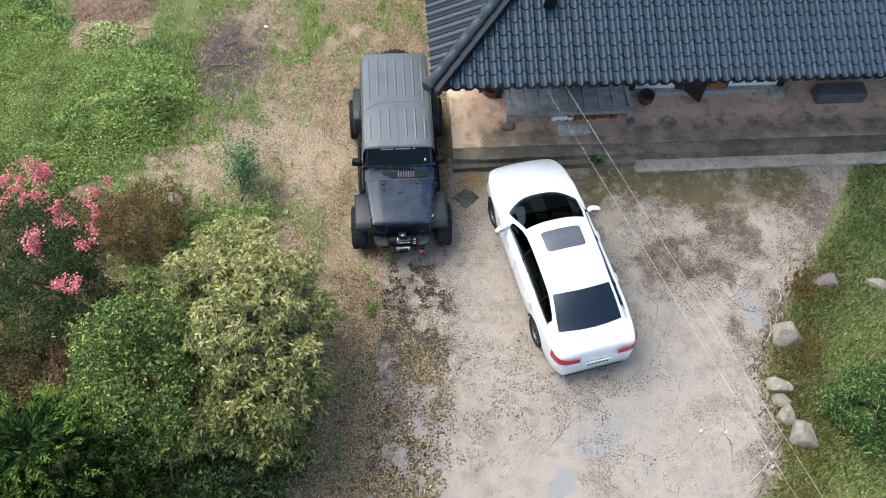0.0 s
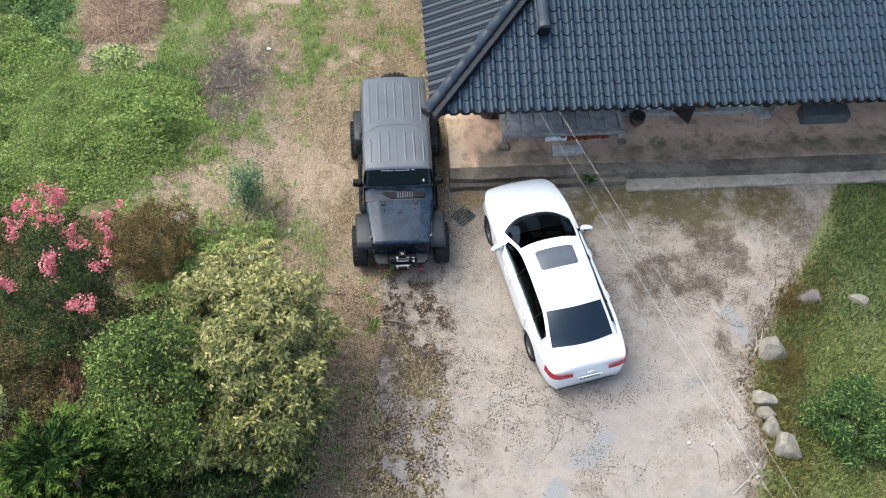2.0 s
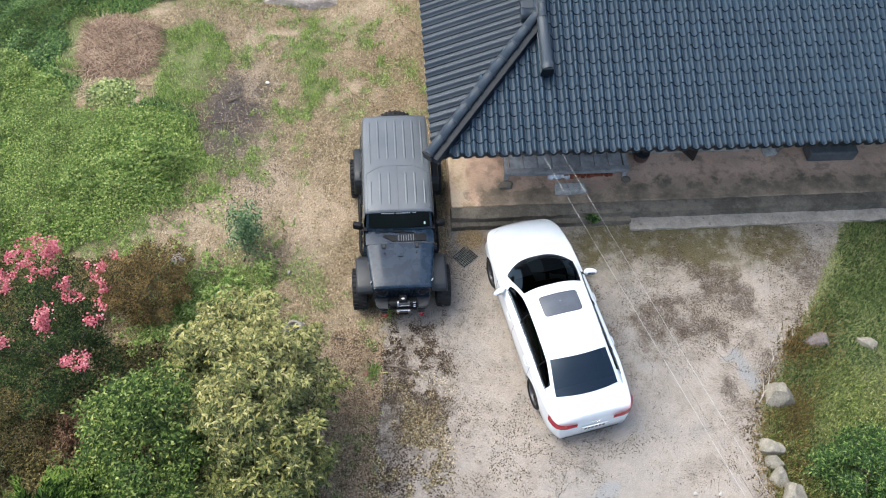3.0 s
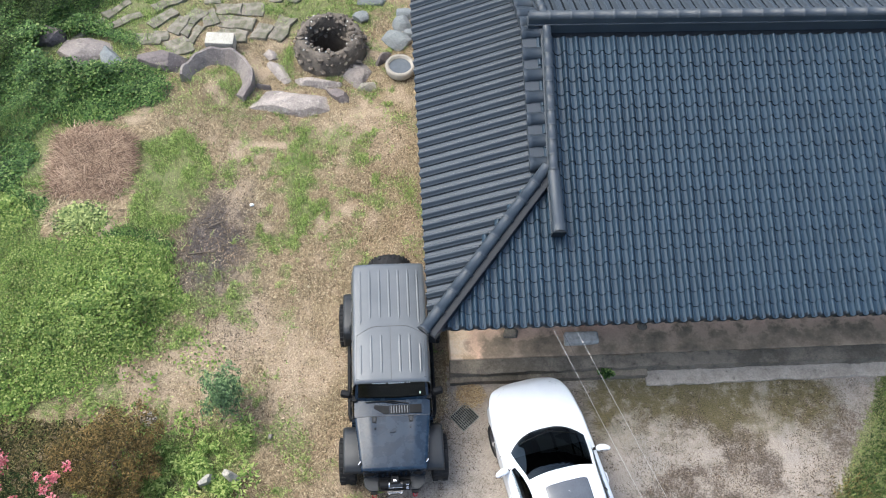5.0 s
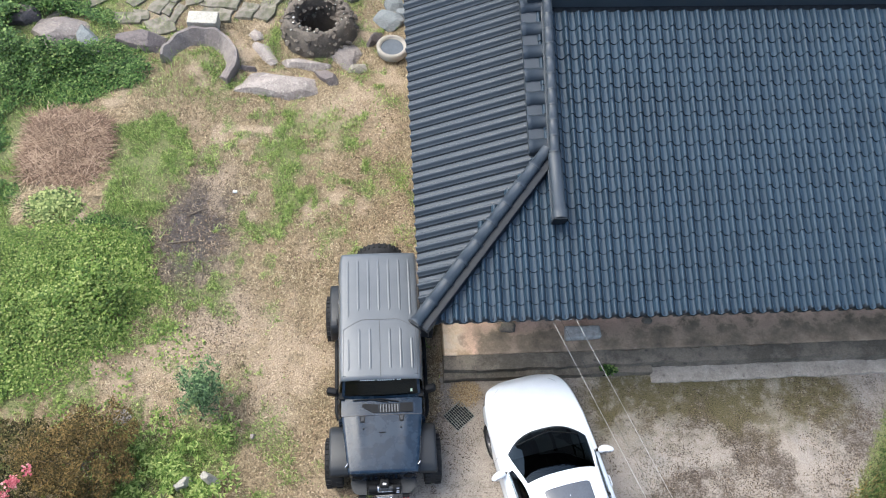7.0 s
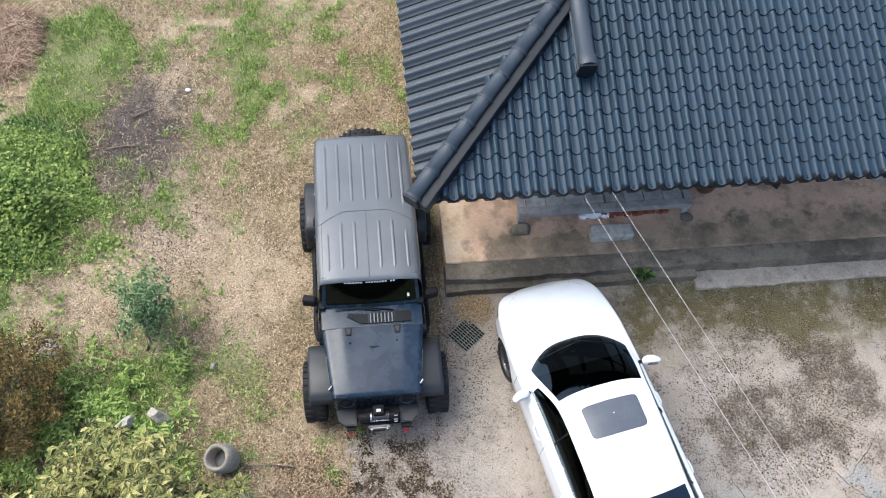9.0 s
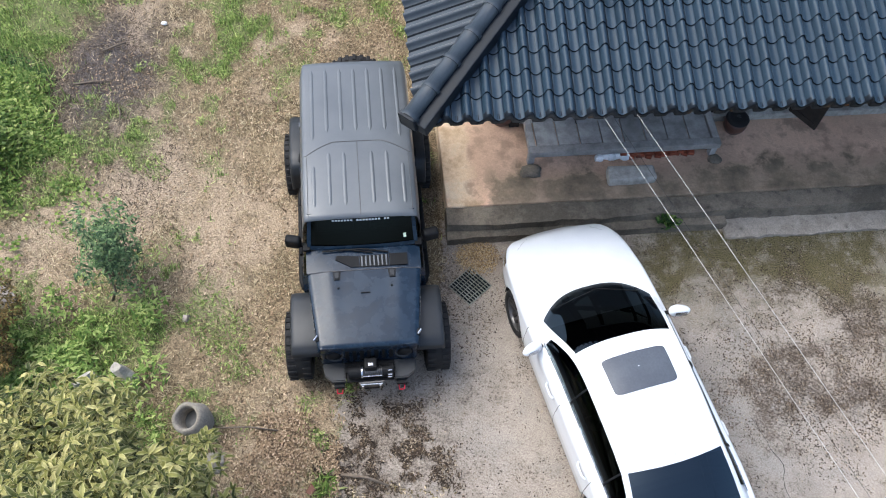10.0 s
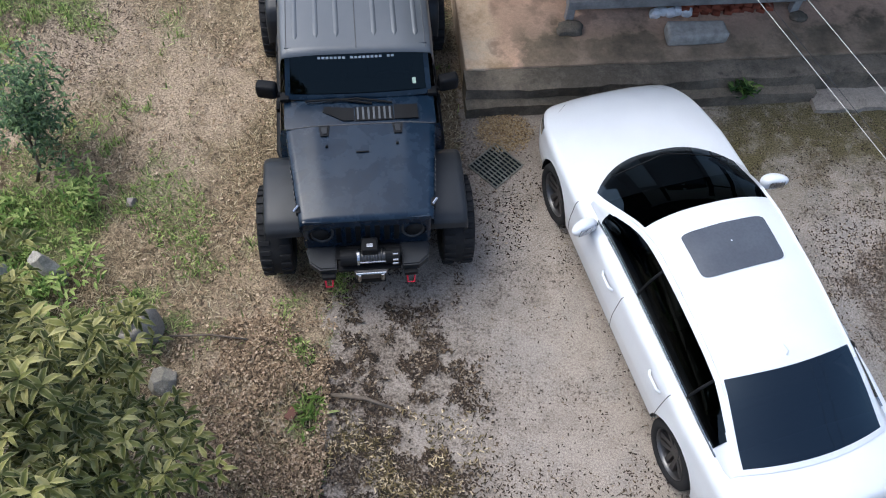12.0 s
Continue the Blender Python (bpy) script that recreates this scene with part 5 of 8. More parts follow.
def off_roader(m):
    car = thing("off_road_car", m, "black boxy off-road car with grey ribbed hardtop and spare wheel", "car")
    FRONT_AX, REAR_AX, WR = 1.66, -1.3, 0.44
    # lower body: sills, doors, rear quarter
    def side_x(z):
        return float(np.interp(z, [0.5, 0.62, 0.9, 1.2, 1.32], [0.74, 0.785, 0.80, 0.785, 0.765]))
    bm = bmesh.new()
    grid = []
    for y in np.linspace(1.1, -2.02, 62):
        zs = np.linspace(0.5, 1.32, 18)
        half = [(side_x(z), z) for z in zs]
        grid.append([(-x, y, z) for x, z in half] + [(x, y, z) for x, z in half[::-1]])
    rows = sheet(bm, grid)
    bm.faces.new(rows[0]), bm.faces.new(rows[-1][::-1])
    top = [f for f in bm.faces if f.calc_center_median().z > 1.3]
    bmesh.ops.delete(bm, geom=top, context="FACES")
    gone = [f for f in bm.faces if len(f.verts) == 4 and all(math.hypot(v.co.y - REAR_AX, v.co.z - WR) < 0.5 for v in f.verts)]
    bmesh.ops.delete(bm, geom=gone, context="FACES")
    part("body", bm, BLACKPAINT, car, smooth=True)
    part("chassis", box(bmesh.new(), (0, 0, 0.52), (0.9, 4.1, 0.14), 0.04), BLACKPLASTIC, car)
    part("cabin_floor", box(bmesh.new(), (0, -0.5, 0.66), (1.5, 2.8, 0.06), 0.01), SEATCLOTH, car)
    # bonnet: narrows to the front, gently crowned, with sides that fall to the wings
    def hood(s, q):
        y = 1.09 + s * 1.0
        w = 0.715 - 0.105 * s
        z = 1.34 - 0.04 * s - 0.05 * s * s * s - 0.03 * abs(q) ** 3 + 0.012 * math.exp(-((abs(q) - 0.62) / 0.12) ** 2) * (1 - s)
        return Vector((w * q, y, z))
    bm = bmesh.new()
    grid = []
    for i in range(25):
        s = i / 24
        row = [hood(s, -1 + 2 * j / 24) for j in range(25)]
        a, b = row[0].copy(), row[-1].copy()
        lo = 0.27
        row = [Vector((a.x - 0.02, a.y, a.z - lo)), Vector((a.x - 0.012, a.y, a.z - 0.03))] + row + [Vector((b.x + 0.012, b.y, b.z - 0.03)), Vector((b.x + 0.02, b.y, b.z - lo))]
        grid.append(row)
    last = [p + Vector((0, 0.02, -0.035)) for p in grid[-1]]
    grid.append(last)
    sheet(bm, grid)
    part("bonnet", bm, BLACKPAINT, car, "dusty black bonnet", smooth=True)
    # gap where the bonnet shuts, and the cowl with its slots
    bm = bmesh.new()
    tube(bm, [hood(0.0, -1 + 2 * j / 12) + Vector((0, -0.004, 0.001)) for j in range(13)], 0.007, 5)
    part("bonnet_gap", bm, SEAM, car)
    bm = bmesh.new()
    sheet(bm, [[Vector((0.73 * q, y, 1.352 - 0.03 * abs(q) ** 3 + dz)) for q in np.linspace(-1, 1, 15)] for y, dz in ((1.084, -0.008), (1.0, 0.0), (0.88, 0.004), (0.76, 0.006))])
    cowl = part("cowl", bm, BLACKPAINT, car, smooth=True)
    part("cowl_recess", box(bmesh.new(), (-0.135, 0.97, 1.353), (0.37, 0.17, 0.012), 0.004), BLACKPLASTIC, cowl)
    for i in range(7):
        part("cowl_slot", box(bmesh.new(), (-0.29 + 0.052 * i, 0.97, 1.362), (0.02, 0.15, 0.008), 0.003), GREYTOP, cowl)
    for outline in ([(0.06, 0.9), (0.06, 1.05), (0.16, 1.05), (0.36, 0.93), (0.34, 0.87)], [(-0.33, 0.88), (-0.33, 1.05), (-0.56, 1.05), (-0.56, 0.88)]):
        part("cowl_cover", prism(bmesh.new(), outline, 1.345, 1.364), BLACKPLASTIC, cowl, "black plastic cover beside the cowl slots")
    for sx in (-1, 1):
        bm = bmesh.new()
        tube(bm, [(sx * 0.1 - 0.22, 0.86, 1.375), (sx * 0.1 + 0.12, 0.80, 1.385), (sx * 0.1 + 0.42, 0.81, 1.38)], 0.011, 6)
        part("wiper", bm, BLACKPLASTIC, car)
        # bonnet brackets, nozzles, catches
        bracket = part("bonnet_bracket", prism(bmesh.new(), [(sx * 0.352 + a, b) for a, b in ((-0.052, 1.095), (0.052, 1.095), (0.036, 1.215), (-0.036, 1.215))], 1.33, 1.352), BLACKPLASTIC, car)
        part("bracket_plate", prism(bmesh.new(), [(sx * 0.352 + a, b) for a, b in ((-0.03, 1.115), (0.03, 1.115), (0.02, 1.195), (-0.02, 1.195))], 1.352, 1.358), FADEDPLASTIC, bracket)
        part("washer_nozzle", box(bmesh.new(), (sx * 0.335, 1.33, 1.34), (0.026, 0.026, 0.03), 0.009), BLACKPLASTIC, car)
        catch = part("bonnet_catch", box(bmesh.new(), (sx * 0.622, 1.95, 1.215), (0.045, 0.1, 0.07), 0.012), BLACKPLASTIC, car)
        part("catch_loop", rod(bmesh.new(), (sx * 0.64 - 0.02, 1.93, 1.258), (sx * 0.64 + 0.025, 1.99, 1.25), 0.012, n=8), CHROME, catch)
        # plain bars in place of the lettering along the bonnet's sides
        for i in range(7):
            y = 1.5 + i * 0.055
            k = (y - 1.09) / 1.0
            part("lettering_bar", box(bmesh.new(), (sx * (0.715 - 0.105 * k + 0.014), y, 1.34 - 0.04 * k - 0.05 * k ** 3 - 0.06), (0.006, 0.03, 0.035)), ALLOY, car)
    part("bonnet_mark", box(bmesh.new(), (0.0, 1.41, 1.336), (0.12, 0.014, 0.008), 0.003), BLACKPLASTIC, car)
    # grille
    front = part("grille", box(bmesh.new(), (0, 2.08, 1.0), (1.2, 0.06, 0.46), 0.03), BLACKPAINT, car)
    for i in range(7):
        part("grille_slot", box(bmesh.new(), (-0.27 + 0.09 * i, 2.112, 1.0), (0.05, 0.01, 0.26), 0.004), BLACKPLASTIC, front)
    for sx in (-1, 1):
        lamp_m = Matrix.Translation((sx * 0.45, 2.11, 1.02)) @ Matrix.Rotation(-math.pi / 2, 4, "X")
        part("headlight", lathe(bmesh.new(), [(0.0, 0.03), (0.05, 0.028), (0.085, 0.012), (0.092, 0.0), (0.1, 0.0), (0.1, 0.012)], 24, lamp_m), BLACKPLASTIC, front, smooth=True)
    # flares over the wheels
    for sx in (-1, 1):
        for name, path in (("front_flare", [(1.08, 0.6), (1.11, 0.86), (1.18, 1.0), (1.28, 1.065), (1.5, 1.09), (1.78, 1.08), (1.95, 1.045), (2.04, 0.985), (2.06, 0.92)]), ("rear_flare", [(-0.75, 0.6), (-0.78, 0.86), (-0.86, 0.99), (-0.98, 1.04), (-1.3, 1.055), (-1.62, 1.03), (-1.77, 0.97), (-1.84, 0.85), (-1.85, 0.68)])):
            bm = bmesh.new()
            inner = 0.58 if name == "front_flare" else 0.77
            out = 0.965
            grid = []
            for i, (y, z) in enumerate(path):
                mid = (path[0][0] + path[-1][0]) / 2
                grid.append([(sx * x, y + (mid - y) * b, z - d) for x, b, d in ((inner, 0, 0), (out - 0.06, 0, 0.0), (out - 0.015, 0.01, 0.012), (out, 0.03, 0.035), (out, 0.05, 0.075), (out - 0.03, 0.05, 0.08))])
            sheet(bm, grid)
            bmesh.ops.subdivide_edges(bm, edges=[e for e in bm.edges if abs(e.verts[0].co.x - e.verts[1].co.x) < 1e-6], cuts=2, smooth=0.6)
            part(name, bm, FADEDPLASTIC, car, "faded dark grey plastic flare", smooth=True)
            if name == "front_flare":
                part("wing_lamp", box(bmesh.new(), (sx * 0.955, 1.8, 1.01), (0.02, 0.09, 0.035), 0.008), REDLAMP, car, "small amber wing lamp")
        part("inner_wing", box(bmesh.new(), (sx * 0.54, 1.58, 0.85), (0.1, 0.95, 0.42), 0.03), BLACKPLASTIC, car)
        for c in (FRONT_AX, REAR_AX):
            car_wheel(car, Matrix.Translation((sx * 0.9, c, WR)) @ Matrix.Rotation(sx * math.pi / 2, 4, "Y"), WR, 0.31, 0.235, DARKMETAL, 5, True, "chunky black off-road wheel")
        # step bar
        bm = bmesh.new()
        tube(bm, [(sx * 0.82, 0.85, 0.5), (sx * 0.86, 0.7, 0.47), (sx * 0.86, -0.75, 0.47), (sx * 0.82, -0.9, 0.5)], 0.04, 10)
        part("side_step", bm, BLACKPLASTIC, car, smooth=True)
    # windscreen frame and glass
    def scr(t, q, d=0.0):
        a, b = Vector((0.715 * q, 0.775 - 0.03 * q * q, 1.36)), Vector((0.675 * q, 0.51 - 0.02 * q * q, 1.8))
        n = Vector((0, 0.91, 0.41))
        return a.lerp(b, t) + n * d
    bm = bmesh.new()
    sheet(bm, [[scr(0.1 + 0.8 * i / 6, -0.93 + 1.86 * j / 16) for j in range(17)] for i in range(7)])
    glass = part("windscreen", bm, TINTED, car, "dark reflecting windscreen", smooth=True)
    bm = bmesh.new()
    for t0, t1, q0, q1 in ((0.0, 0.1, -1, 1), (0.9, 1.0, -1, 1), (0.1, 0.9, -1, -0.93), (0.1, 0.9, 0.93, 1)):
        lo = sheet(bm, [[scr(t0 + (t1 - t0) * i, q0 + (q1 - q0) * j / 8, 0.012) for j in range(9)] for i in (0, 1)])
        sheet(bm, [[scr(t0 + (t1 - t0) * i, q0 + (q1 - q0) * j / 8, -0.03) for j in range(9)] for i in (0, 1)])
    part("windscreen_frame", bm, BLACKPAINT, car)
    for i in range(19):
        if i in (2, 11):
            continue
        bm = bmesh.new()
        q = -0.52 + 0.057 * i
        sheet(bm, [[scr(t, q + dq, 0.006) for dq in (0, 0.04)] for t in (0.775, 0.82)])
        part("film_bar", bm, WHITEFILM, glass, "white film bar on the glass")
    bm = bmesh.new()
    sheet(bm, [[scr(t, -0.8 + dq, 0.004) for dq in (0, 0.05)] for t in (0.22, 0.34)])
    part("sticker", bm, plain("pale_green_paper", (0.55, 0.68, 0.5), (0.6, 0.7, 0.55), 0.7, 0, 5, 50, 0), glass, "small pale green sticker")
    # hardtop
    Y0, Y1 = 0.565, -1.97
    def top_z(y, x):
        k = np.clip((Y0 - y) / (Y0 - Y1), 0, 1)
        return 1.815 + 0.075 * math.sin(min(1, k * 2.2) * math.pi / 2) - 0.02 * k - 0.03 * abs(x / 0.7) ** 4
    def half_w(y):
        return float(np.interp(y, [Y1, Y1 + 0.1, 0.2, Y0], [0.685, 0.705, 0.71, 0.7]))
    def seam_y(x):
        return -0.56 + 0.2 * (min(1.0, max(0.0, (abs(x) - 0.3) / 0.38)) ** 1.3)
    bm = bmesh.new()
    ys = np.linspace(Y0, Y1, 40)
    grid = []
    for y in ys:
        w = half_w(y)
        row = [(w * q, y, top_z(y, w * q)) for q in np.linspace(-1, 1, 31)]
        zl = row[0][2]
        row = [(-w - 0.05, y, zl - 0.2), (-w - 0.018, y, zl - 0.03)] + row + [(w + 0.018, y, zl - 0.03), (w + 0.05, y, zl - 0.2)]
        grid.append(row)
    grid.append([(x * 0.99, y - 0.035, z - 0.06) for x, y, z in grid[-1]])
    grid.append([(x * 1.0, y - 0.02, z - 0.3) for x, y, z in grid[-1]])
    grid.insert(0, [(x, y + 0.02, z - 0.035) for x, y, z in grid[0]])
    sheet(bm, grid)
    top = part("hardtop", bm, GREYTOP, car, "dark grey hardtop with pressed ribs", smooth=True)

    def rib(x, ya, yb):
        bm = bmesh.new()
        n = 14
        rows = []
        for i in range(n + 1):
            y = ya + (yb - ya) * i / n
            edge = min(abs(y - ya), abs(y - yb))
            w = 0.026 * math.sqrt(max(0.0, 1 - (1 - min(1, edge / 0.026)) ** 2))
            rows.append([(x + w * q, y, top_z(y, x) + 0.009 * (1 - q ** 4) * min(1, edge / 0.02) - 0.001) for q in (-1, -0.7, 0, 0.7, 1)])
        sheet(bm, rows)
        part("rib", bm, GREYTOP, top, smooth=True)
    for i, x in enumerate((-0.575, -0.385, -0.19, 0.0, 0.19, 0.385, 0.575)):
        rib(x, -0.72 if abs(x) < 0.5 else -0.6, -1.86)
    for x in (-0.575, -0.375, -0.18, 0.18, 0.375, 0.575):
        rib(x, 0.42, -0.4 if abs(x) < 0.5 else -0.2)
    bm = bmesh.new()
    tube(bm, [(x, seam_y(x), top_z(seam_y(x), x) + 0.001) for x in np.linspace(-0.7, 0.7, 41)], 0.006, 5)
    part("panel_gap", bm, SEAM, top)
    bm = bmesh.new()
    tube(bm, [(0.0, y, top_z(y, 0) + 0.001) for y in np.linspace(0.55, -0.55, 16)], 0.005, 5)
    part("panel_gap", bm, SEAM, top)
    for sx in (-1, 1):
        bm = bmesh.new()
        tube(bm, [(sx * 0.66, y, top_z(y, 0.66) + 0.001) for y in np.linspace(0.55, -0.36, 12)], 0.004, 5)
        part("panel_gap", bm, SEAM, top)
        # doors, their windows and the rear side window
        for y0, y1, door in ((0.60, -0.28, True), (-0.30, -1.02, True), (-1.06, -1.9, False)):
            bm = bmesh.new()
            x0, x1 = 0.775, 0.735
            sheet(bm, [[(sx * (x0 + (x1 - x0) * j / 4), y0 + (y1 - y0) * i / 4 - (0.0 if not door or y0 < 0 else 0.17 * (j / 4) * (1 - i / 4)), 1.3 + 0.36 * j / 4) for j in range(5)] for i in range(5)])
            part("side_window", bm, TINTED, car, "dark side window", smooth=True)
            bm = bmesh.new()
            tube(bm, [(sx * 0.80, y1, 0.6), (sx * 0.806, y1, 0.9), (sx * 0.785, y1, 1.25)], 0.006, 5)
            part("door_gap", bm, SEAM, car)
            if door:
                part("door_handle", box(bmesh.new(), (sx * 0.815, y1 + 0.12, 1.12), (0.03, 0.13, 0.035), 0.01), BLACKPLASTIC, car)
                for z in (0.78, 1.1):
                    part("door_hinge", box(bmesh.new(), (sx * 0.812, y0 + 0.02, z), (0.035, 0.11, 0.06), 0.01), BLACKPLASTIC, car)
        part("window_post", box(bmesh.new(), (sx * 0.755, -0.29, 1.49), (0.03, 0.06, 0.38), 0.01), BLACKPAINT, car)
        part("window_post", box(bmesh.new(), (sx * 0.755, -1.04, 1.49), (0.03, 0.08, 0.38), 0.01), GREYTOP, car)
        mirror = part("door_mirror", box(bmesh.new(), (0, 0, 0), (0.2, 0.12, 0.17), 0.04, seg=3), BLACKPLASTIC, car, "black door mirror", m=pose(sx * 0.89, 0.63, 1.38, 0, 0, sx * -12), smooth=True)
        part("mirror_arm", box(bmesh.new(), (sx * -0.13, 0.0, -0.06), (0.12, 0.05, 0.04), 0.012), BLACKPLASTIC, mirror)
        part("screen_hinge", box(bmesh.new(), (sx * 0.72, 0.74, 1.375), (0.09, 0.09, 0.05), 0.012), BLACKPLASTIC, car)
    # back: tailgate, spare wheel, lamps, bumper
    part("tailgate", box(bmesh.new(), (0, -2.03, 0.98), (1.42, 0.04, 0.72), 0.02), BLACKPAINT, car)
    bm = bmesh.new()
    sheet(bm, [[(x, -2.035 + 0.03 * j, 1.36 + 0.3 * j) for x in (-0.6, 0.6)] for j in (0, 1)])
    part("rear_window", bm, TINTED, car)
    car_wheel(car, Matrix.Translation((-0.03, -2.22, 1.16)) @ Matrix.Rotation(math.pi / 2, 4, "X"), WR, 0.29, 0.235, DARKMETAL, 5, True, "spare wheel on the tailgate")
    for sx in (-1, 1):
        part("tail_light", box(bmesh.new(), (sx * 0.72, -2.05, 1.0), (0.12, 0.06, 0.2), 0.015), REDLAMP, car)
    part("rear_bumper", box(bmesh.new(), (0, -2.14, 0.62), (1.5, 0.16, 0.2), 0.03), BLACKPLASTIC, car)
    # winch bumper
    bumper = part("front_bumper", box(bmesh.new(), (0, 2.17, 0.68), (1.06, 0.16, 0.2), 0.03), BLACKPLASTIC, car, "black steel winch bumper")
    part("winch_tray", box(bmesh.new(), (0, 2.27, 0.74), (0.6, 0.18, 0.03), 0.008), BLACKPLASTIC, bumper)
    for sx in (-1, 1):
        wing = prism(bmesh.new(), [(sx * a, b) for a, b in ((0.31, 2.1), (0.31, 2.36), (0.47, 2.36), (0.56, 2.28), (0.59, 2.14), (0.57, 2.1))], 0.7, 0.8)
        bmesh.ops.bevel(wing, geom=[e for e in wing.edges if abs(e.verts[0].co.z - e.verts[1].co.z) < 1e-6], offset=0.015, segments=2, affect="EDGES")
        part("bumper_wing", wing, FADEDPLASTIC, bumper, "sloping dark end of the bumper")
        shackle = part("shackle_mount", box(bmesh.new(), (sx * 0.39, 2.385, 0.7), (0.13, 0.05, 0.05), 0.012), BLACKPLASTIC, bumper)
        part("tow_hook", tube(bmesh.new(), [(sx * 0.39 - 0.035, 2.4, 0.66), (sx * 0.39 - 0.03, 2.45, 0.62), (sx * 0.39 + 0.03, 2.45, 0.62), (sx * 0.39 + 0.035, 2.4, 0.66)], 0.01, 8), REDLAMP, shackle, "red tow hook")
        lamp_m = Matrix.Translation((sx * 0.42, 2.12, 1.06)) @ Matrix.Rotation(radians(-70), 4, "X")
        part("headlight_rim", lathe(bmesh.new(), [(0.085, 0.0), (0.1, 0.012), (0.108, 0.0)], 24, lamp_m), FADEDPLASTIC, front, smooth=True)
    winch = part("winch", rod(bmesh.new(), (-0.15, 2.27, 0.84), (0.1, 2.27, 0.84), 0.058, n=18), ALLOY, car, "dark metal winch drum with wound cable")
    coil = bmesh.new()
    for i in range(9):
        lathe(coil, [(0.062 + 0.008 * math.cos(a), 0.011 * math.sin(a)) for a in np.linspace(0, 2 * math.pi, 7)[:-1]], 18, Matrix.Translation((-0.12 + 0.026 * i, 2.27, 0.84)) @ Matrix.Rotation(math.pi / 2, 4, "Y"), close=True)
    part("cable_coil", coil, ALLOY, winch, "wound steel cable", smooth=True)
    part("winch_motor", rod(bmesh.new(), (0.1, 2.27, 0.84), (0.27, 2.27, 0.84), 0.078, n=20), BLACKPLASTIC, winch)
    part("motor_ring", rod(bmesh.new(), (0.09, 2.27, 0.84), (0.115, 2.27, 0.84), 0.084, n=20), CHROME, winch)
    part("gearbox", rod(bmesh.new(), (-0.29, 2.27, 0.84), (-0.15, 2.27, 0.84), 0.08, n=20), BLACKPLASTIC, winch)
    for z, y in ((0.91, 2.3), (0.88, 2.345), (0.84, 2.36)):
        part("gearbox_bolt", rod(bmesh.new(), (-0.27, y, z), (-0.22, y, z), 0.014, n=8), CHROME, winch)
    part("tie_rod", rod(bmesh.new(), (-0.16, 2.34, 0.85), (0.11, 2.34, 0.85), 0.01, n=8), CHROME, winch)
    case = part("winch_box", box(bmesh.new(), (-0.01, 2.22, 0.94), (0.16, 0.15, 0.1), 0.025, seg=3), BLACKPLASTIC, winch)
    part("box_plate", box(bmesh.new(), (-0.01, 2.24, 0.994), (0.06, 0.04, 0.006), 0.002), CHROME, case)
    part("fairlead", prism(bmesh.new(), [(a, b) for a, b in ((-0.17, 2.37), (0.15, 2.37), (0.13, 2.41), (-0.15, 2.41))], 0.66, 0.76), ALLOY, winch)
    for x in (-0.12, 0.1):
        part("fairlead_roller", rod(bmesh.new(), (x, 2.42, 0.66), (x, 2.42, 0.77), 0.02, n=12), CHROME, winch)
    part("fairlead_bar", rod(bmesh.new(), (-0.15, 2.415, 0.775), (0.13, 2.415, 0.775), 0.014, n=10), CHROME, winch)
    part("number_plate", box(bmesh.new(), (0.0, 2.375, 0.58), (0.3, 0.012, 0.1), 0.004), BLACKPLASTIC, car)
    # cabin
    part("dashboard", box(bmesh.new(), (0, 0.56, 1.2), (1.36, 0.26, 0.2), 0.06), SEATCLOTH, car)
    bm = bmesh.new()
    lathe(bm, [(0.18 + 0.016 * math.cos(a), 0.016 * math.sin(a)) for a in np.linspace(0, 2 * math.pi, 9)[:-1]], 24, pose(-0.36, 0.36, 1.2, 65, 0, 0), close=True)
    part("steering_wheel", bm, BLACKPLASTIC, car, smooth=True)
    for x in (-0.36, 0.36):
        car_seat(car, x, -0.05, 0.86, SEATCLOTH)
    for x in (-0.3, 0.3):
        car_seat(car, x, -0.85, 0.86, SEATCLOTH, 0.55)
    return car


off_roader(HOUSE_M @ pose(-1.265, -0.165, 0, 0, 0, 180))

# ---------------------------------------------------------------- things on the porch
def wooden_bench():
    b = thing("wooden_bench", HOUSE_M @ pose(1.29, 0.94, PLAT_Z), "weathered grey plank bench, low and wide, on the porch", "bench")
    W, D, Z = 2.98, 0.96, 0.31
    for i in range(8):
        part("plank", box(bmesh.new(), (0.13 + i * (W - 0.26) / 8 + (W - 0.26) / 16, 0.52, Z + 0.004 * ((i * 7) % 3 - 1)), ((W - 0.26) / 8 - 0.016, 0.76, 0.035), 0.005, seg=1), OLDWOOD, b)
    for y in (0.065, D - 0.06):
        part("beam", box(bmesh.new(), (W / 2, y, Z - 0.03), (W, 0.13, 0.12), 0.012), OLDWOOD, b)
    for x in (0.06, W - 0.06):
        part("end_beam", box(bmesh.new(), (x, D / 2, Z - 0.02), (0.11, D - 0.264, 0.11), 0.012), OLDWOOD, b)
        for y in (0.08, D - 0.08):
            part("leg", box(bmesh.new(), (x, y, (Z - 0.09) / 2), (0.1, 0.1, Z - 0.09), 0.01), OLDWOOD, b)
    return b


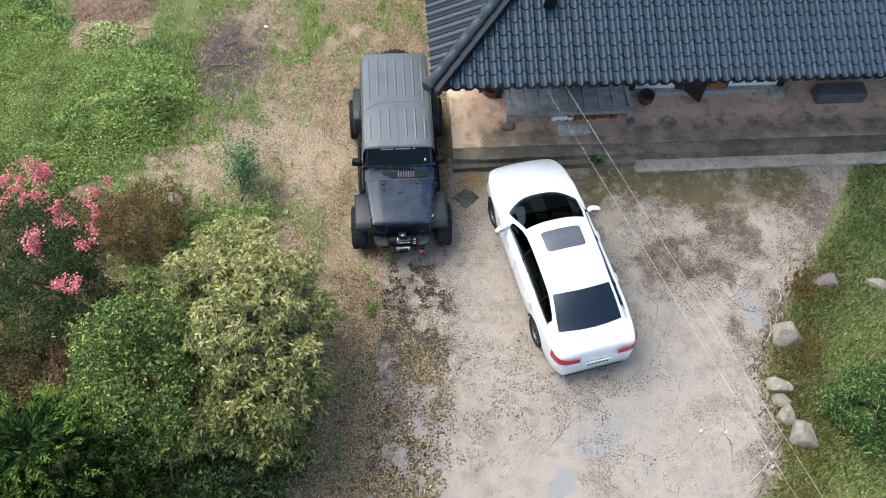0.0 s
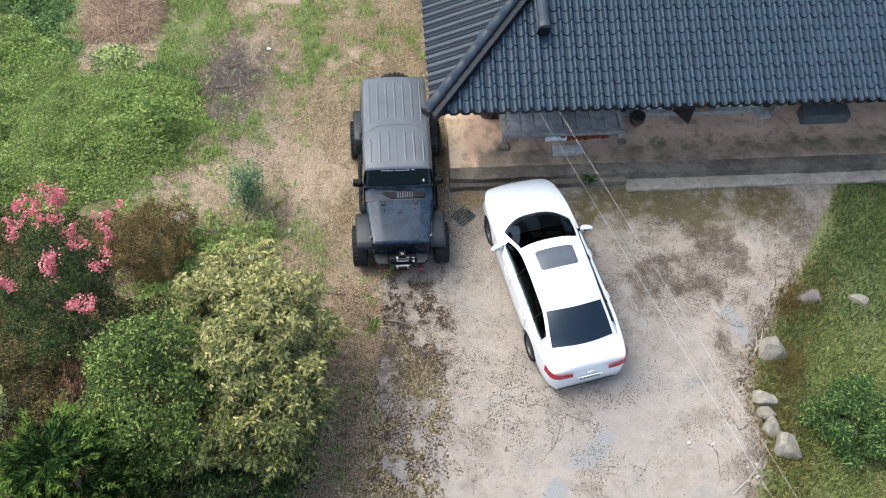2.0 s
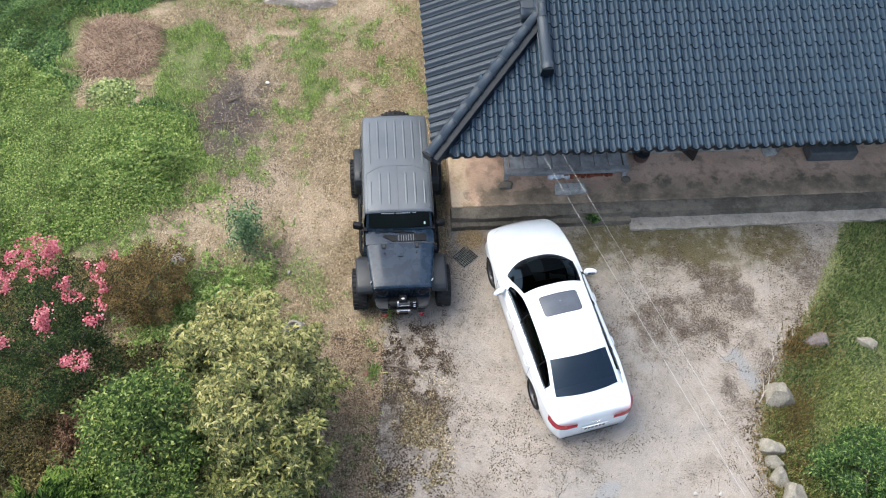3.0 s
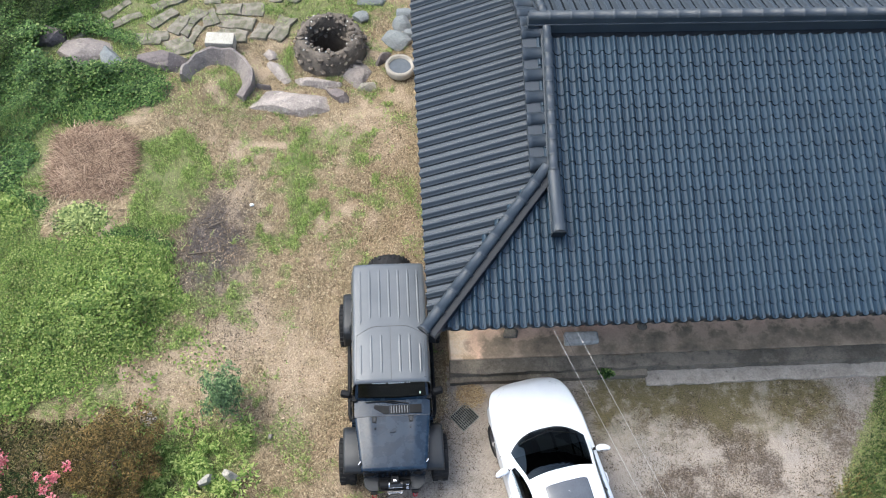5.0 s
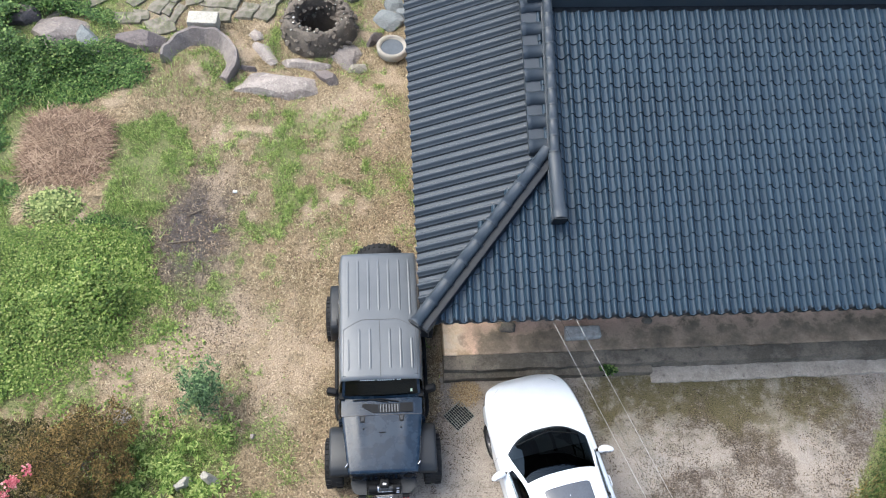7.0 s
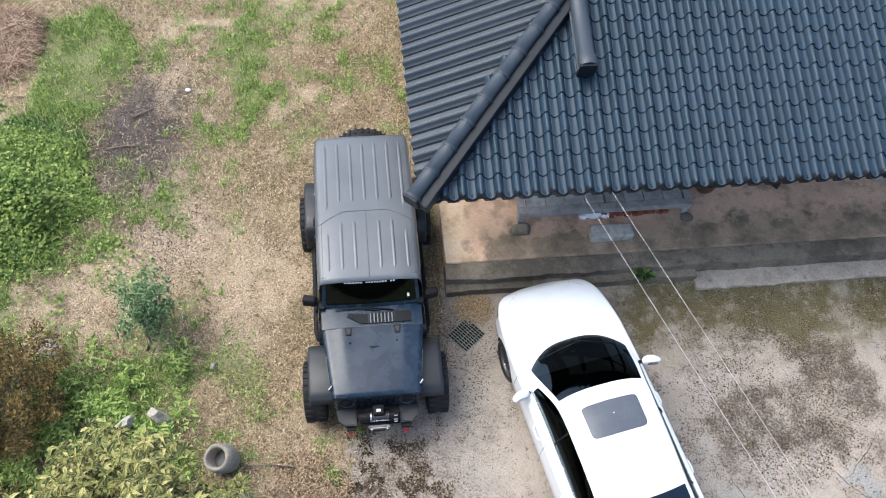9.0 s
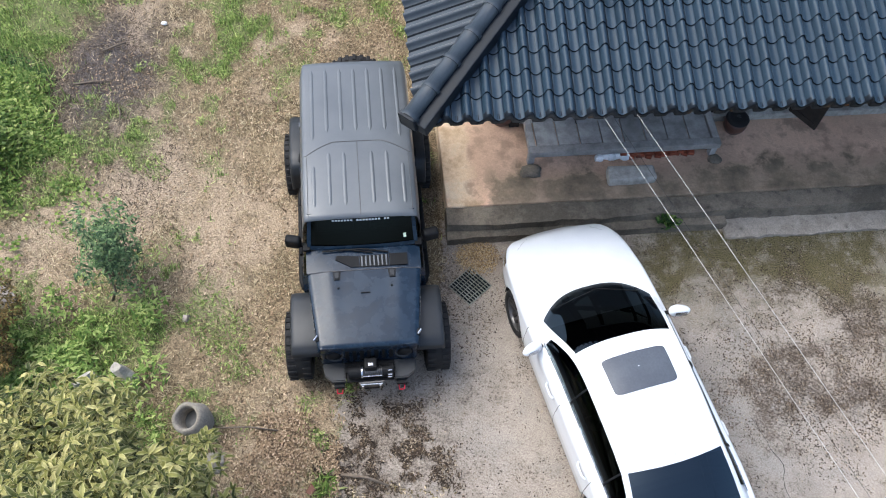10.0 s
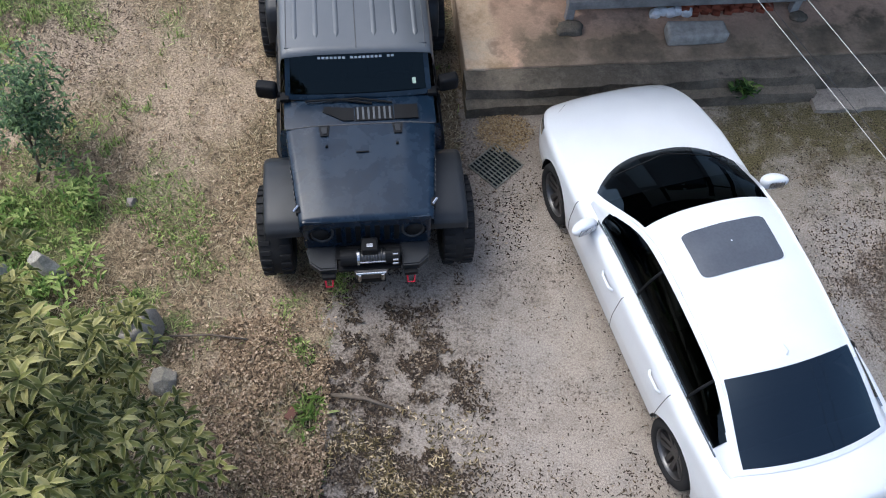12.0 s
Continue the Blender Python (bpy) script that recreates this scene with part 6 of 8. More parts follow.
wooden_bench()
for u, v in ((1.33, 0.86), (4.24, 0.9)):
    bm = bmesh.new()
    stone(bm, (u, v - 0.02, PLAT_Z + 0.03), (0.3, 0.22, 0.1) if u < 2 else (0.2, 0.16, 0.08), u, 0.16)
    tagged(part("footing_stone", bm, STEP, None, m=HOUSE_M, smooth=True), "flat grey stone under a bench leg", "stone", "stones under the bench")
bm = bmesh.new()
box(bm, (0, 0, 0), (0.215, 0.1, 0.06), 0.006, seg=1)
brick_mesh = None
for i in range(22):
    layer, k = divmod(i, 8)
    m = HOUSE_M @ pose(2.78 + k * 0.15 + RNG.uniform(-0.01, 0.01) + layer * 0.04, 1.08 + RNG.uniform(-0.03, 0.03), PLAT_Z + 0.036 + layer * 0.064, 0, 0, 78 + RNG.uniform(-16, 16))
    if brick_mesh is None:
        ob = part("brick", bm, BRICK, None, m=m)
        brick_mesh = ob.data
    else:
        ob = put("brick", brick_mesh, BRICK, None, m=m)
    tagged(ob, "red clay brick stacked under the bench", "brick", "bricks under the bench")
for i in range(5):
    bm = bmesh.new()
    stone(bm, (2.42 + i * 0.1, 1.0 + 0.03 * (i % 2), PLAT_Z + 0.06), (0.14, 0.12, 0.12), 20 + i, 0.15, 2)
    tagged(part("rubble", bm, WHITEWALL, None, m=HOUSE_M), "chunk of broken white plaster under the bench", "rubble", "rubble under the bench")
bm = bmesh.new()
box(bm, (0, 0, 0.085), (0.74, 0.27, 0.17), 0.05, seg=3)
bmesh.ops.subdivide_edges(bm, edges=bm.edges, cuts=1, use_grid_fill=True)
for v in bm.verts:
    v.co += Vector((1, 1, 1)) * noise.noise(v.co * 7) * 0.015
tagged(part("stepping_stone", bm, GRANITE, None, m=HOUSE_M @ pose(2.84, 0.63, PLAT_Z), smooth=True), "pale grey granite stepping stone before the bench", "stone")
# jar, trough, pot
BROWNCLAY = plain("dark_brown_glazed_clay", (0.075, 0.035, 0.025), (0.12, 0.06, 0.045), 0.45, 0, 5, 60, 0.2)
jar = tagged(part("clay_jar", lathe(bmesh.new(), [(0.0, 0.0), (0.13, 0.0), (0.17, 0.08), (0.185, 0.15), (0.175, 0.22), (0.15, 0.25), (0.15, 0.22), (0.0, 0.2)], 28), BROWNCLAY, None, m=HOUSE_M @ pose(4.7, 1.48, PLAT_Z), smooth=True), "dark reddish-brown clay jar with a black lid by the wall", "jar")
part("lid", lathe(bmesh.new(), [(0.0, 0.3), (0.035, 0.3), (0.045, 0.275), (0.1, 0.275), (0.12, 0.29), (0.17, 0.285), (0.185, 0.26), (0.175, 0.24), (0.0, 0.24)], 28), RUBBER, jar, "black ringed lid", smooth=True)
part("lid_knob", rod(bmesh.new(), (0, 0, 0.29), (0, 0, 0.32), 0.03, n=12), DARKMETAL, jar)
bm = bmesh.new()
box(bm, (0, 0, 0.17), (1.2, 0.42, 0.34), 0.06, seg=3)
tagged(part("stone_trough", bm, DARKSTONE, None, m=HOUSE_M @ pose(9.42, 1.42, PLAT_Z), smooth=True), "dark grey stone trough on the porch", "trough")
pot = tagged(part("clay_pot", lathe(bmesh.new(), [(0.0, 0.02), (0.16, 0.0), (0.21, 0.1), (0.23, 0.2), (0.21, 0.21), (0.19, 0.12), (0.0, 0.08)], 24), BROWNCLAY, None, m=HOUSE_M @ pose(1.02, 1.9, PLAT_Z), smooth=True), "dark brown clay pot under the eave", "pot")


# drain grate
GRATE = plain("rusted_grey_steel", (0.27, 0.275, 0.25), (0.15, 0.145, 0.12), 0.6, 0.3, 9, 60, 0.2)


def drain_grate():
    g = thing("drain_grate", pose(0.58, 11.22, 0.0, 0, 0, 47), "rusty grey steel drain grate in the concrete", "drain")
    part("pit", box(bmesh.new(), (0, 0, -0.035), (0.46, 0.42, 0.1), 0.0), JOINT, g)
    for s in (-1, 1):
        part("frame_bar", box(bmesh.new(), (s * 0.225, 0, 0.018), (0.014, 0.43, 0.022), 0.003), GRATE, g)
        part("frame_bar", box(bmesh.new(), (0, s * 0.21, 0.018), (0.436, 0.014, 0.022), 0.003), GRATE, g)
    for i in range(9):
        part("bar", box(bmesh.new(), (-0.18 + 0.045 * i, 0, 0.02), (0.012, 0.405, 0.018), 0.002, seg=1), GRATE, g)
    for i in range(5):
        part("cross_bar", box(bmesh.new(), (0, -0.14 + 0.07 * i, 0.027), (0.435, 0.008, 0.01), 0.002, seg=1), GRATE, g)


drain_grate()

# ---------------------------------------------------------------- plants
LEAF = [(0, 0, 0), (-0.16, 0.35, 0.05), (-0.14, 0.68, 0.03), (0, 1, -0.1), (0.14, 0.68, 0.03), (0.16, 0.35, 0.05)]
LEAF_F = [(0, 1, 2, 3), (0, 3, 4, 5)]
LONG = [(0, 0, 0), (0, 0.36, 0.05), (0, 0.72, -0.01), (0, 1, -0.3), (-0.16, 0.36, 0.13), (-0.13, 0.7, 0.06), (0.16, 0.36, 0.13), (0.13, 0.7, 0.06)]
LONG_MARGIN = (0, 0, 0.1, 0.8, 1, 1, 1, 1)
LONG_F = [(0, 1, 4), (4, 1, 5), (1, 2, 5), (5, 2, 3), (0, 6, 1), (6, 7, 1), (1, 7, 2), (7, 3, 2)]
ROUND = [(0, 0.1, 0), (-0.45, 0.3, 0.06), (-0.38, 0.75, 0.05), (0, 1, -0.05), (0.38, 0.75, 0.05), (0.45, 0.3, 0.06)]
BLADE = [(-0.5, 0, 0), (0.5, 0, 0), (0.0, 0.2, 1.0)]
BLADE_F = [(0, 1, 2)]
FLAKE = [(-0.5, 0, 0), (0.4, 0.1, 0.1), (0.55, 0.9, -0.05), (-0.3, 1, 0.12)]
FLAKE_F = [(0, 1, 2, 3)]
TWO = math.pi * 2

# lit and shaded copies of the broadleaf tree's olive leaf
LITOLIVE = leafy("lit_olive_leaf", [(0.0, (0.034, 0.046, 0.009)), (0.4, (0.115, 0.125, 0.028)), (0.75, (0.25, 0.245, 0.07)), (1.0, (0.46, 0.42, 0.175))], 0.5, 0.22, spec=0.3, margin=(0.6, 0.54, 0.28))
SHADEDOLIVE = leafy("shaded_olive_leaf", [(0.0, (0.017, 0.028, 0.006)), (0.5, (0.064, 0.08, 0.016)), (0.85, (0.165, 0.172, 0.04)), (1.0, (0.34, 0.31, 0.095))], 0.5, 0.22, spec=0.3, margin=(0.3, 0.3, 0.13))
MIXEDGREEN = leafy("mixed_green_leaf", [(0.0, (0.011, 0.026, 0.005)), (0.5, (0.055, 0.098, 0.018)), (0.85, (0.17, 0.225, 0.05)), (1.0, (0.36, 0.4, 0.12))], 0.45, 0.28, spec=0.22)
SAPLINGLEAF = leafy("bluish_green_leaf", [(0.0, (0.02, 0.042, 0.016)), (0.5, (0.065, 0.125, 0.045)), (1.0, (0.2, 0.28, 0.115))], 0.4, 0.2, spec=0.4)
DARKGREEN = leafy("dark_green_leaf", [(0.0, (0.008, 0.015, 0.005)), (0.6, (0.026, 0.046, 0.013)), (1.0, (0.09, 0.12, 0.038))], 0.55, 0.15, spec=0.1)
CONIFER = leafy("yellow_green_conifer", [(0.0, (0.006, 0.014, 0.004)), (0.6, (0.02, 0.045, 0.009)), (1.0, (0.075, 0.125, 0.024))], 0.55, 0.15, spec=0.1)
CONIFERTIP = leafy("bright_conifer_tip", [(0.0, (0.03, 0.065, 0.011)), (0.5, (0.09, 0.15, 0.025)), (1.0, (0.22, 0.29, 0.06))], 0.5, 0.25, spec=0.15)
BROWNLEAF = leafy("olive_brown_leaf", [(0.0, (0.03, 0.026, 0.01)), (0.5, (0.11, 0.085, 0.028)), (1.0, (0.27, 0.18, 0.065))], 0.6, 0.2, 0.4, 1.4)
PINK = leafy("pink_blossom", [(0.0, (0.26, 0.05, 0.065)), (0.55, (0.5, 0.13, 0.16)), (1.0, (0.66, 0.33, 0.34))], 0.6, 0.3)
LUSHVINE = leafy("yellow_green_vine_leaf", [(0.0, (0.052, 0.1, 0.02)), (0.35, (0.14, 0.225, 0.043)), (0.8, (0.275, 0.365, 0.088)), (1.0, (0.48, 0.53, 0.19))], 0.5, 0.4, 0.5, 0.6)
VINE = leafy("bright_vine_leaf", [(0.0, (0.014, 0.036, 0.009)), (0.4, (0.058, 0.125, 0.028)), (0.85, (0.15, 0.25, 0.062)), (1.0, (0.32, 0.41, 0.14))], 0.5, 0.35, 0.45, 0.6)
WEED = leafy("green_weed", [(0.0, (0.06, 0.12, 0.024)), (0.5, (0.235, 0.335, 0.085)), (1.0, (0.48, 0.55, 0.2))], 0.55, 0.3, 0.2, 0.9)
STRAW = leafy("dry_straw", [(0.0, (0.056, 0.041, 0.023)), (0.3, (0.185, 0.143, 0.082)), (0.65, (0.39, 0.31, 0.188)), (1.0, (0.6, 0.52, 0.355))], 0.75, 0.1, 0.4, 0.8)
DEADSTALK = leafy("brown_dead_stalk", [(0.0, (0.06, 0.038, 0.025)), (0.5, (0.2, 0.13, 0.085)), (1.0, (0.42, 0.31, 0.22))], 0.75, 0.05)
BUSHLEAF = leafy("bush_leaf", [(0.0, (0.01, 0.026, 0.007)), (0.5, (0.042, 0.09, 0.021)), (0.85, (0.12, 0.19, 0.046)), (1.0, (0.27, 0.34, 0.1))], 0.5, 0.25)
UNDERLEAF = leafy("dark_undergrowth_leaf", [(0.0, (0.012, 0.014, 0.006)), (0.4, (0.045, 0.048, 0.017)), (0.75, (0.12, 0.098, 0.04)), (1.0, (0.25, 0.2, 0.09))], 0.6, 0.15, 0.6, 0.9, spec=0.1)
LAWN = leafy("lawn_grass", [(0.0, (0.03, 0.058, 0.013)), (0.5, (0.11, 0.155, 0.034)), (0.85, (0.27, 0.31, 0.085)), (1.0, (0.48, 0.48, 0.2))], 0.55, 0.25, 0.7, 0.8)
DEEPLAWN = leafy("deep_green_grass", [(0.0, (0.018, 0.042, 0.01)), (0.5, (0.056, 0.098, 0.024)), (0.85, (0.14, 0.195, 0.052)), (1.0, (0.29, 0.335, 0.13))], 0.55, 0.25, 0.6, 0.9)
BRACKEN = leafy("yellowing_bracken", [(0.0, (0.035, 0.032, 0.012)), (0.5, (0.13, 0.11, 0.04)), (1.0, (0.33, 0.26, 0.1))], 0.65, 0.2, 0.4, 1.2)
RUSTLEAF = leafy("rusty_withered_leaf", [(0.0, (0.035, 0.02, 0.012)), (0.5, (0.13, 0.072, 0.042)), (1.0, (0.3, 0.19, 0.11))], 0.7, 0.15, 0.4, 1.2)
PALESHOOT = leafy("pale_young_leaf", [(0.0, (0.2, 0.24, 0.08)), (0.5, (0.4, 0.42, 0.17)), (1.0, (0.6, 0.6, 0.3))], 0.5, 0.3)
BARK = plain("grey_brown_bark", (0.1, 0.08, 0.06), (0.16, 0.13, 0.1), 0.9, 0, 8, 60, 0.6, 0.01)
DEADLEAF = leafy("dead_brown_leaf", [(0.0, (0.055, 0.037, 0.022)), (0.45, (0.215, 0.15, 0.092)), (0.8, (0.35, 0.255, 0.162)), (1.0, (0.5, 0.4, 0.285))], 0.7, 0.05)
MOSSLITTER = leafy("ochre_moss_litter", [(0.0, (0.02, 0.017, 0.008)), (0.45, (0.085, 0.066, 0.028)), (0.75, (0.24, 0.185, 0.09)), (1.0, (0.6, 0.5, 0.34))], 0.8, 0.0)
LITTER = leafy("dark_leaf_litter", [(0.0, (0.018, 0.014, 0.011)), (0.65, (0.055, 0.038, 0.025)), (0.9, (0.13, 0.095, 0.06)), (1.0, (0.36, 0.3, 0.22))], 0.8, 0.0)


def crown_points(rng, c, r, n, lobes=0.35, low=-0.7, hollow=0.55):
    """Places in a lumpy crown, most of them near its skin."""
    d = rng.normal(size=(n * 3, 3))
    d /= np.linalg.norm(d, axis=1)[:, None]
    d = d[d[:, 2] > low][:n]
    tips = rng.normal(size=(60, 3))
    tips /= np.linalg.norm(tips, axis=1)[:, None]
    near = np.argmax(d @ tips.T, 1)
    d = d * 0.58 + tips[near] * 0.42
    d /= np.linalg.norm(d, axis=1)[:, None]
    lump = 1 + lobes * (np.sin(3.1 * d[:, 0] + 2 * c[0]) * np.cos(4.2 * d[:, 1] + c[1]) + 0.6 * np.sin(7.3 * d[:, 1] + 5 * d[:, 2]) * np.sin(6.1 * d[:, 0])) * 0.6
    k = (1 - hollow * rng.random(len(d)) ** 1.8) * rng.uniform(0.84, 1.1, 60)[near]
    return np.array(c) + d * np.array(r) * (lump * k)[:, None], d


def whorls(rng, centres, dirs, per, size, up=(-0.5, 0.6), out=0.05):
    """Leaves in rosettes at shoot tips."""
    p = np.repeat(centres, per, 0) + rng.normal(size=(len(centres) * per, 3)) * out
    n = len(p)
    base = np.repeat(np.arctan2(-dirs[:, 0], dirs[:, 1]), per)
    return p, rng.uniform(size[0], size[1], n), base + rng.uniform(-2.4, 2.4, n), rng.uniform(up[0], up[1], n)


def trunk_and_limbs(tree, rng, base, c, r, n_limbs, thick):
    bm = bmesh.new()
    b, top = Vector(base), Vector(c)
    tube(bm, [b - Vector((0, 0, 0.05)), b.lerp(top, 0.3) + Vector((0.08, -0.05, 0)), b.lerp(top, 0.62) + Vector((-0.06, 0.06, 0)), top], [thick * 1.4, thick, thick * 0.8, thick * 0.5], 9)
    part("trunk", bm, BARK, tree, smooth=True)
    for i in range(n_limbs):
        a = TWO * i / n_limbs + rng.uniform(-0.3, 0.3)
        s = b.lerp(top, rng.uniform(0.35, 0.8))
        e = top + Vector((math.cos(a) * r[0] * 0.75, math.sin(a) * r[1] * 0.75, rng.uniform(-0.1, 0.55) * r[2]))
        bm = bmesh.new()
        tube(bm, [s, s.lerp(e, 0.5) + Vector((0, 0, 0.12)), e], [thick * 0.5, thick * 0.3, thick * 0.1], 6)
        part("limb", bm, BARK, tree, smooth=True)


def clumped_crown(rng, c, r, clumps, clump_r, per, low=-0.45):
    """Shoots on the upper sides of many leafy clumps, which sit on an egg-shaped skin with gaps between."""
    P, D = [], []
    made = 0
    while made < clumps:
        d = rng.normal(size=3)
        d /= np.linalg.norm(d)
        if d[2] < low:
            continue
        made += 1
        at = np.array(c) + d * np.array(r) * (rng.uniform(0.7, 1.1) if made % 3 else rng.uniform(0.35, 0.72))
        k = rng.normal(size=(per, 3)) + d * 0.7 + np.array((0, 0, 0.75))
        k /= np.linalg.norm(k, axis=1)[:, None]
        P.append(at + k * clump_r * rng.uniform(0.7, 1.25) * rng.uniform(0.45, 1.0, (per, 1)) * np.array((1.1, 1.1, 0.7)))
        D.append(k)
    return np.concatenate(P), np.concatenate(D)


def rosettes(rng, centres, dirs, per, size, lean):
    """A ring of leaves round every shoot tip."""
    n = len(centres)
    start = rng.uniform(0, TWO, n)
    turns = (start[:, None] + np.arange(per)[None] * TWO / per + rng.normal(0, 0.22, (n, per))).ravel()
    off = np.repeat(centres, per, 0) + rng.normal(0, 0.012, (n * per, 3))
    sizes = np.repeat(rng.uniform(size[0], size[1], n), per) * rng.uniform(0.75, 1.1, n * per)
    # the ring stands square to its shoot: leaves on the low side hang, those on the high side rise
    side = np.repeat(dirs, per, 0)
    hang = -(np.sin(turns) * -side[:, 0] + np.cos(turns) * side[:, 1]) * 0.4
    return off, sizes, turns, rng.uniform(lean[0], lean[1], n * per) + hang


def broadleaf_tree():
    rng = np.random.default_rng(21)
    tree = thing("broadleaf_tree", None, "round broadleaf tree with rosettes of long pale-edged olive leaves", "tree")
    c, r = (-3.3, 6.35, 2.3), (1.28, 1.9, 1.45)
    trunk_and_limbs(tree, rng, (-3.1, 6.1, 0), c, r, 12, 0.1)
    p, d = (np.concatenate(v) for v in zip(clumped_crown(rng, c, r, 160, 0.36, 23), clumped_crown(rng, (-2.7, 5.55, 2.3), (0.9, 1.0, 1.25), 60, 0.36, 20), clumped_crown(rng, (-3.8, 7.6, 1.9), (0.7, 0.75, 0.85), 44, 0.34, 20)))
    # light put into leaf colour: paler towards the lit top, north and east
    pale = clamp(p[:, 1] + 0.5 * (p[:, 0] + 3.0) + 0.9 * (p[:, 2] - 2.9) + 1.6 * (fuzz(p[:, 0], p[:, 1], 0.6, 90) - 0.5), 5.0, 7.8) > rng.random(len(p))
    for k, leaf, label in ((pale, LITOLIVE, "olive leaves coloured paler for the sunlit top"), (~pale, SHADEDOLIVE, "olive leaves coloured darker for the shaded side")):
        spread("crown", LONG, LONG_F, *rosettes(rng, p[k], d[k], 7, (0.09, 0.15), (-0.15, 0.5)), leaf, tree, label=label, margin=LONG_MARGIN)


def bushy_tree(base, c, r, clumps, per, size, mat, seed, label):
    rng = np.random.default_rng(seed)
    tree = thing("bushy_tree", None, label, "tree")
    trunk_and_limbs(tree, rng, base, c, r, 9, 0.06)
    p, d = clumped_crown(rng, c, r, clumps, 0.38, per, -0.6)
    spread("crown", LEAF, LEAF_F, *whorls(rng, p, d, 8, size, (-0.5, 0.5), 0.06), mat, tree, stretch=np.tile((1.25, 1, 1), (len(p) * 8, 1)))


def leafy_tree(name, label, category, base, c, r, shoots, per, size, mat, seed, limbs=9, thick=0.07, leaf=LEAF, low=-0.75, lobes=0.35, up=(-0.6, 0.5), hollow=0.55, faces=LEAF_F, margin=None):
    rng = np.random.default_rng(seed)
    tree = thing(name, None, label, category)
    trunk_and_limbs(tree, rng, base, c, r, limbs, thick)
    p, d = crown_points(rng, c, r, shoots, lobes, low, hollow)
    p[:, 2] = np.maximum(p[:, 2], 0.08)
    spread("crown", leaf, faces, *whorls(rng, p, d, per, size, up), mat, tree, margin=margin)
    return tree


broadleaf_tree()
bushy_tree((-4.8, 5.5, 0), (-4.75, 5.45, 2.4), (1.0, 1.3, 1.55), 84, 34, (0.045, 0.09), MIXEDGREEN, 22, "bushy tree with small fresh green leaves beside the broadleaf tree")
bushy_tree((-3.5, 4.3, 0), (-3.5, 4.2, 1.1), (1.5, 0.8, 1.0), 40, 26, (0.05, 0.1), DARKGREEN, 23, "dark green bush under the broadleaf tree")
leafy_tree("leafy_shrub", "olive-brown shrub with fine withering leaves", "shrub", (-6.3, 9.65, 0), (-6.3, 9.65, 0.62), (1.0, 0.95, 0.72), 1400, 9, (0.035, 0.075), BROWNLEAF, 24, 8, 0.025)
leafy_tree("sapling", "slender green sapling in the dry grass", "sapling", (-4.45, 10.72, 0), (-4.3, 11.05, 0.85), (0.36, 0.42, 0.85), 240, 9, (0.04, 0.1), SAPLINGLEAF, 25, 8, 0.018, low=-0.95, lobes=0.8, hollow=0.9, leaf=LONG, faces=LONG_F)
leafy_tree("leafy_shrub", "dense green bush at the edge of the lawn", "shrub", (8.7, 6.65, 0), (8.7, 6.65, 0.45), (0.88, 0.8, 0.62), 1100, 9, (0.05, 0.1), BUSHLEAF, 26, 7, 0.03)
leafy_tree("leafy_shrub", "tangle of dark green undergrowth below the trees", "shrub", (-8.0, 6.4, 0), (-8.0, 6.4, 0.4), (1.2, 1.0, 0.6), 900, 8, (0.04, 0.08), UNDERLEAF, 27, 6, 0.03)
leafy_tree("leafy_shrub", "low yellowing bracken with ochre leaves", "shrub", (-7.3, 5.3, 0), (-7.3, 5.3, 0.35), (0.95, 0.8, 0.55), 900, 9, (0.04, 0.09), BRACKEN, 28, 6, 0.03)
leafy_tree("leafy_shrub", "withered reddish-brown weeds under the flowering tree", "shrub", (-6.7, 6.2, 0), (-6.7, 6.2, 0.35), (0.8, 0.55, 0.5), 700, 9, (0.035, 0.075), RUSTLEAF, 29, 6, 0.03)
leafy_tree("leafy_shrub", "pale yellow-green shoot rising from the undergrowth", "shrub", (-8.3, 5.6, 0), (-8.3, 5.6, 1.1), (0.3, 0.3, 0.8), 160, 9, (0.05, 0.12), PALESHOOT, 30, 4, 0.02, leaf=LONG, faces=LONG_F)


def crape_myrtle():
    rng = np.random.default_rng(31)
    tree = thing("flowering_tree", None, "dark green flowering tree with clusters of pink blossom", "tree")
    c, r = (-7.0, 7.5, 2.2), (0.95, 1.1, 1.6)
    trunk_and_limbs(tree, rng, (-7.0, 7.5, 0), c, r, 9, 0.06)
    p, d = crown_points(rng, c, r, 1100, 0.4, -0.8, 0.6)
    spread("crown", LEAF, LEAF_F, *whorls(rng, p, d, 8, (0.045, 0.09)), DARKGREEN, tree)
    heads = [(-7.45, 8.45, 3.6, 0.2), (-6.85, 8.6, 3.9, 0.27), (-6.05, 8.5, 3.5, 0.17), (-6.85, 8.15, 3.7, 0.16), (-6.5, 7.95, 3.7, 0.13), (-6.28, 7.8, 3.6, 0.13), (-5.8, 7.5, 3.5, 0.16), (-6.52, 7.12, 3.8, 0.24), (-6.02, 6.7, 3.5, 0.2), (-7.4, 6.95, 3.5, 0.2), (-7.2, 8.3, 3.6, 0.15), (-5.95, 8.1, 3.4, 0.12), (-7.75, 8.1, 3.4, 0.18)]
    for x, y, z, s in heads:
        n = int(420 * (s / 0.26) ** 2)
        knots = rng.normal(size=(6, 3)) * np.array((s * 0.55, s * 0.55, s * 0.4))
        q = rng.normal(size=(n, 3)) * s * 0.24 + np.array((x, y, z)) + knots[rng.integers(0, 6, n)]
        spread("blossom", ROUND, LEAF_F, q, rng.uniform(0.025, 0.05, n), rng.uniform(0, TWO, n), rng.uniform(-0.7, 0.9, n), PINK, tree, label="cluster of pink blossom")


crape_myrtle()


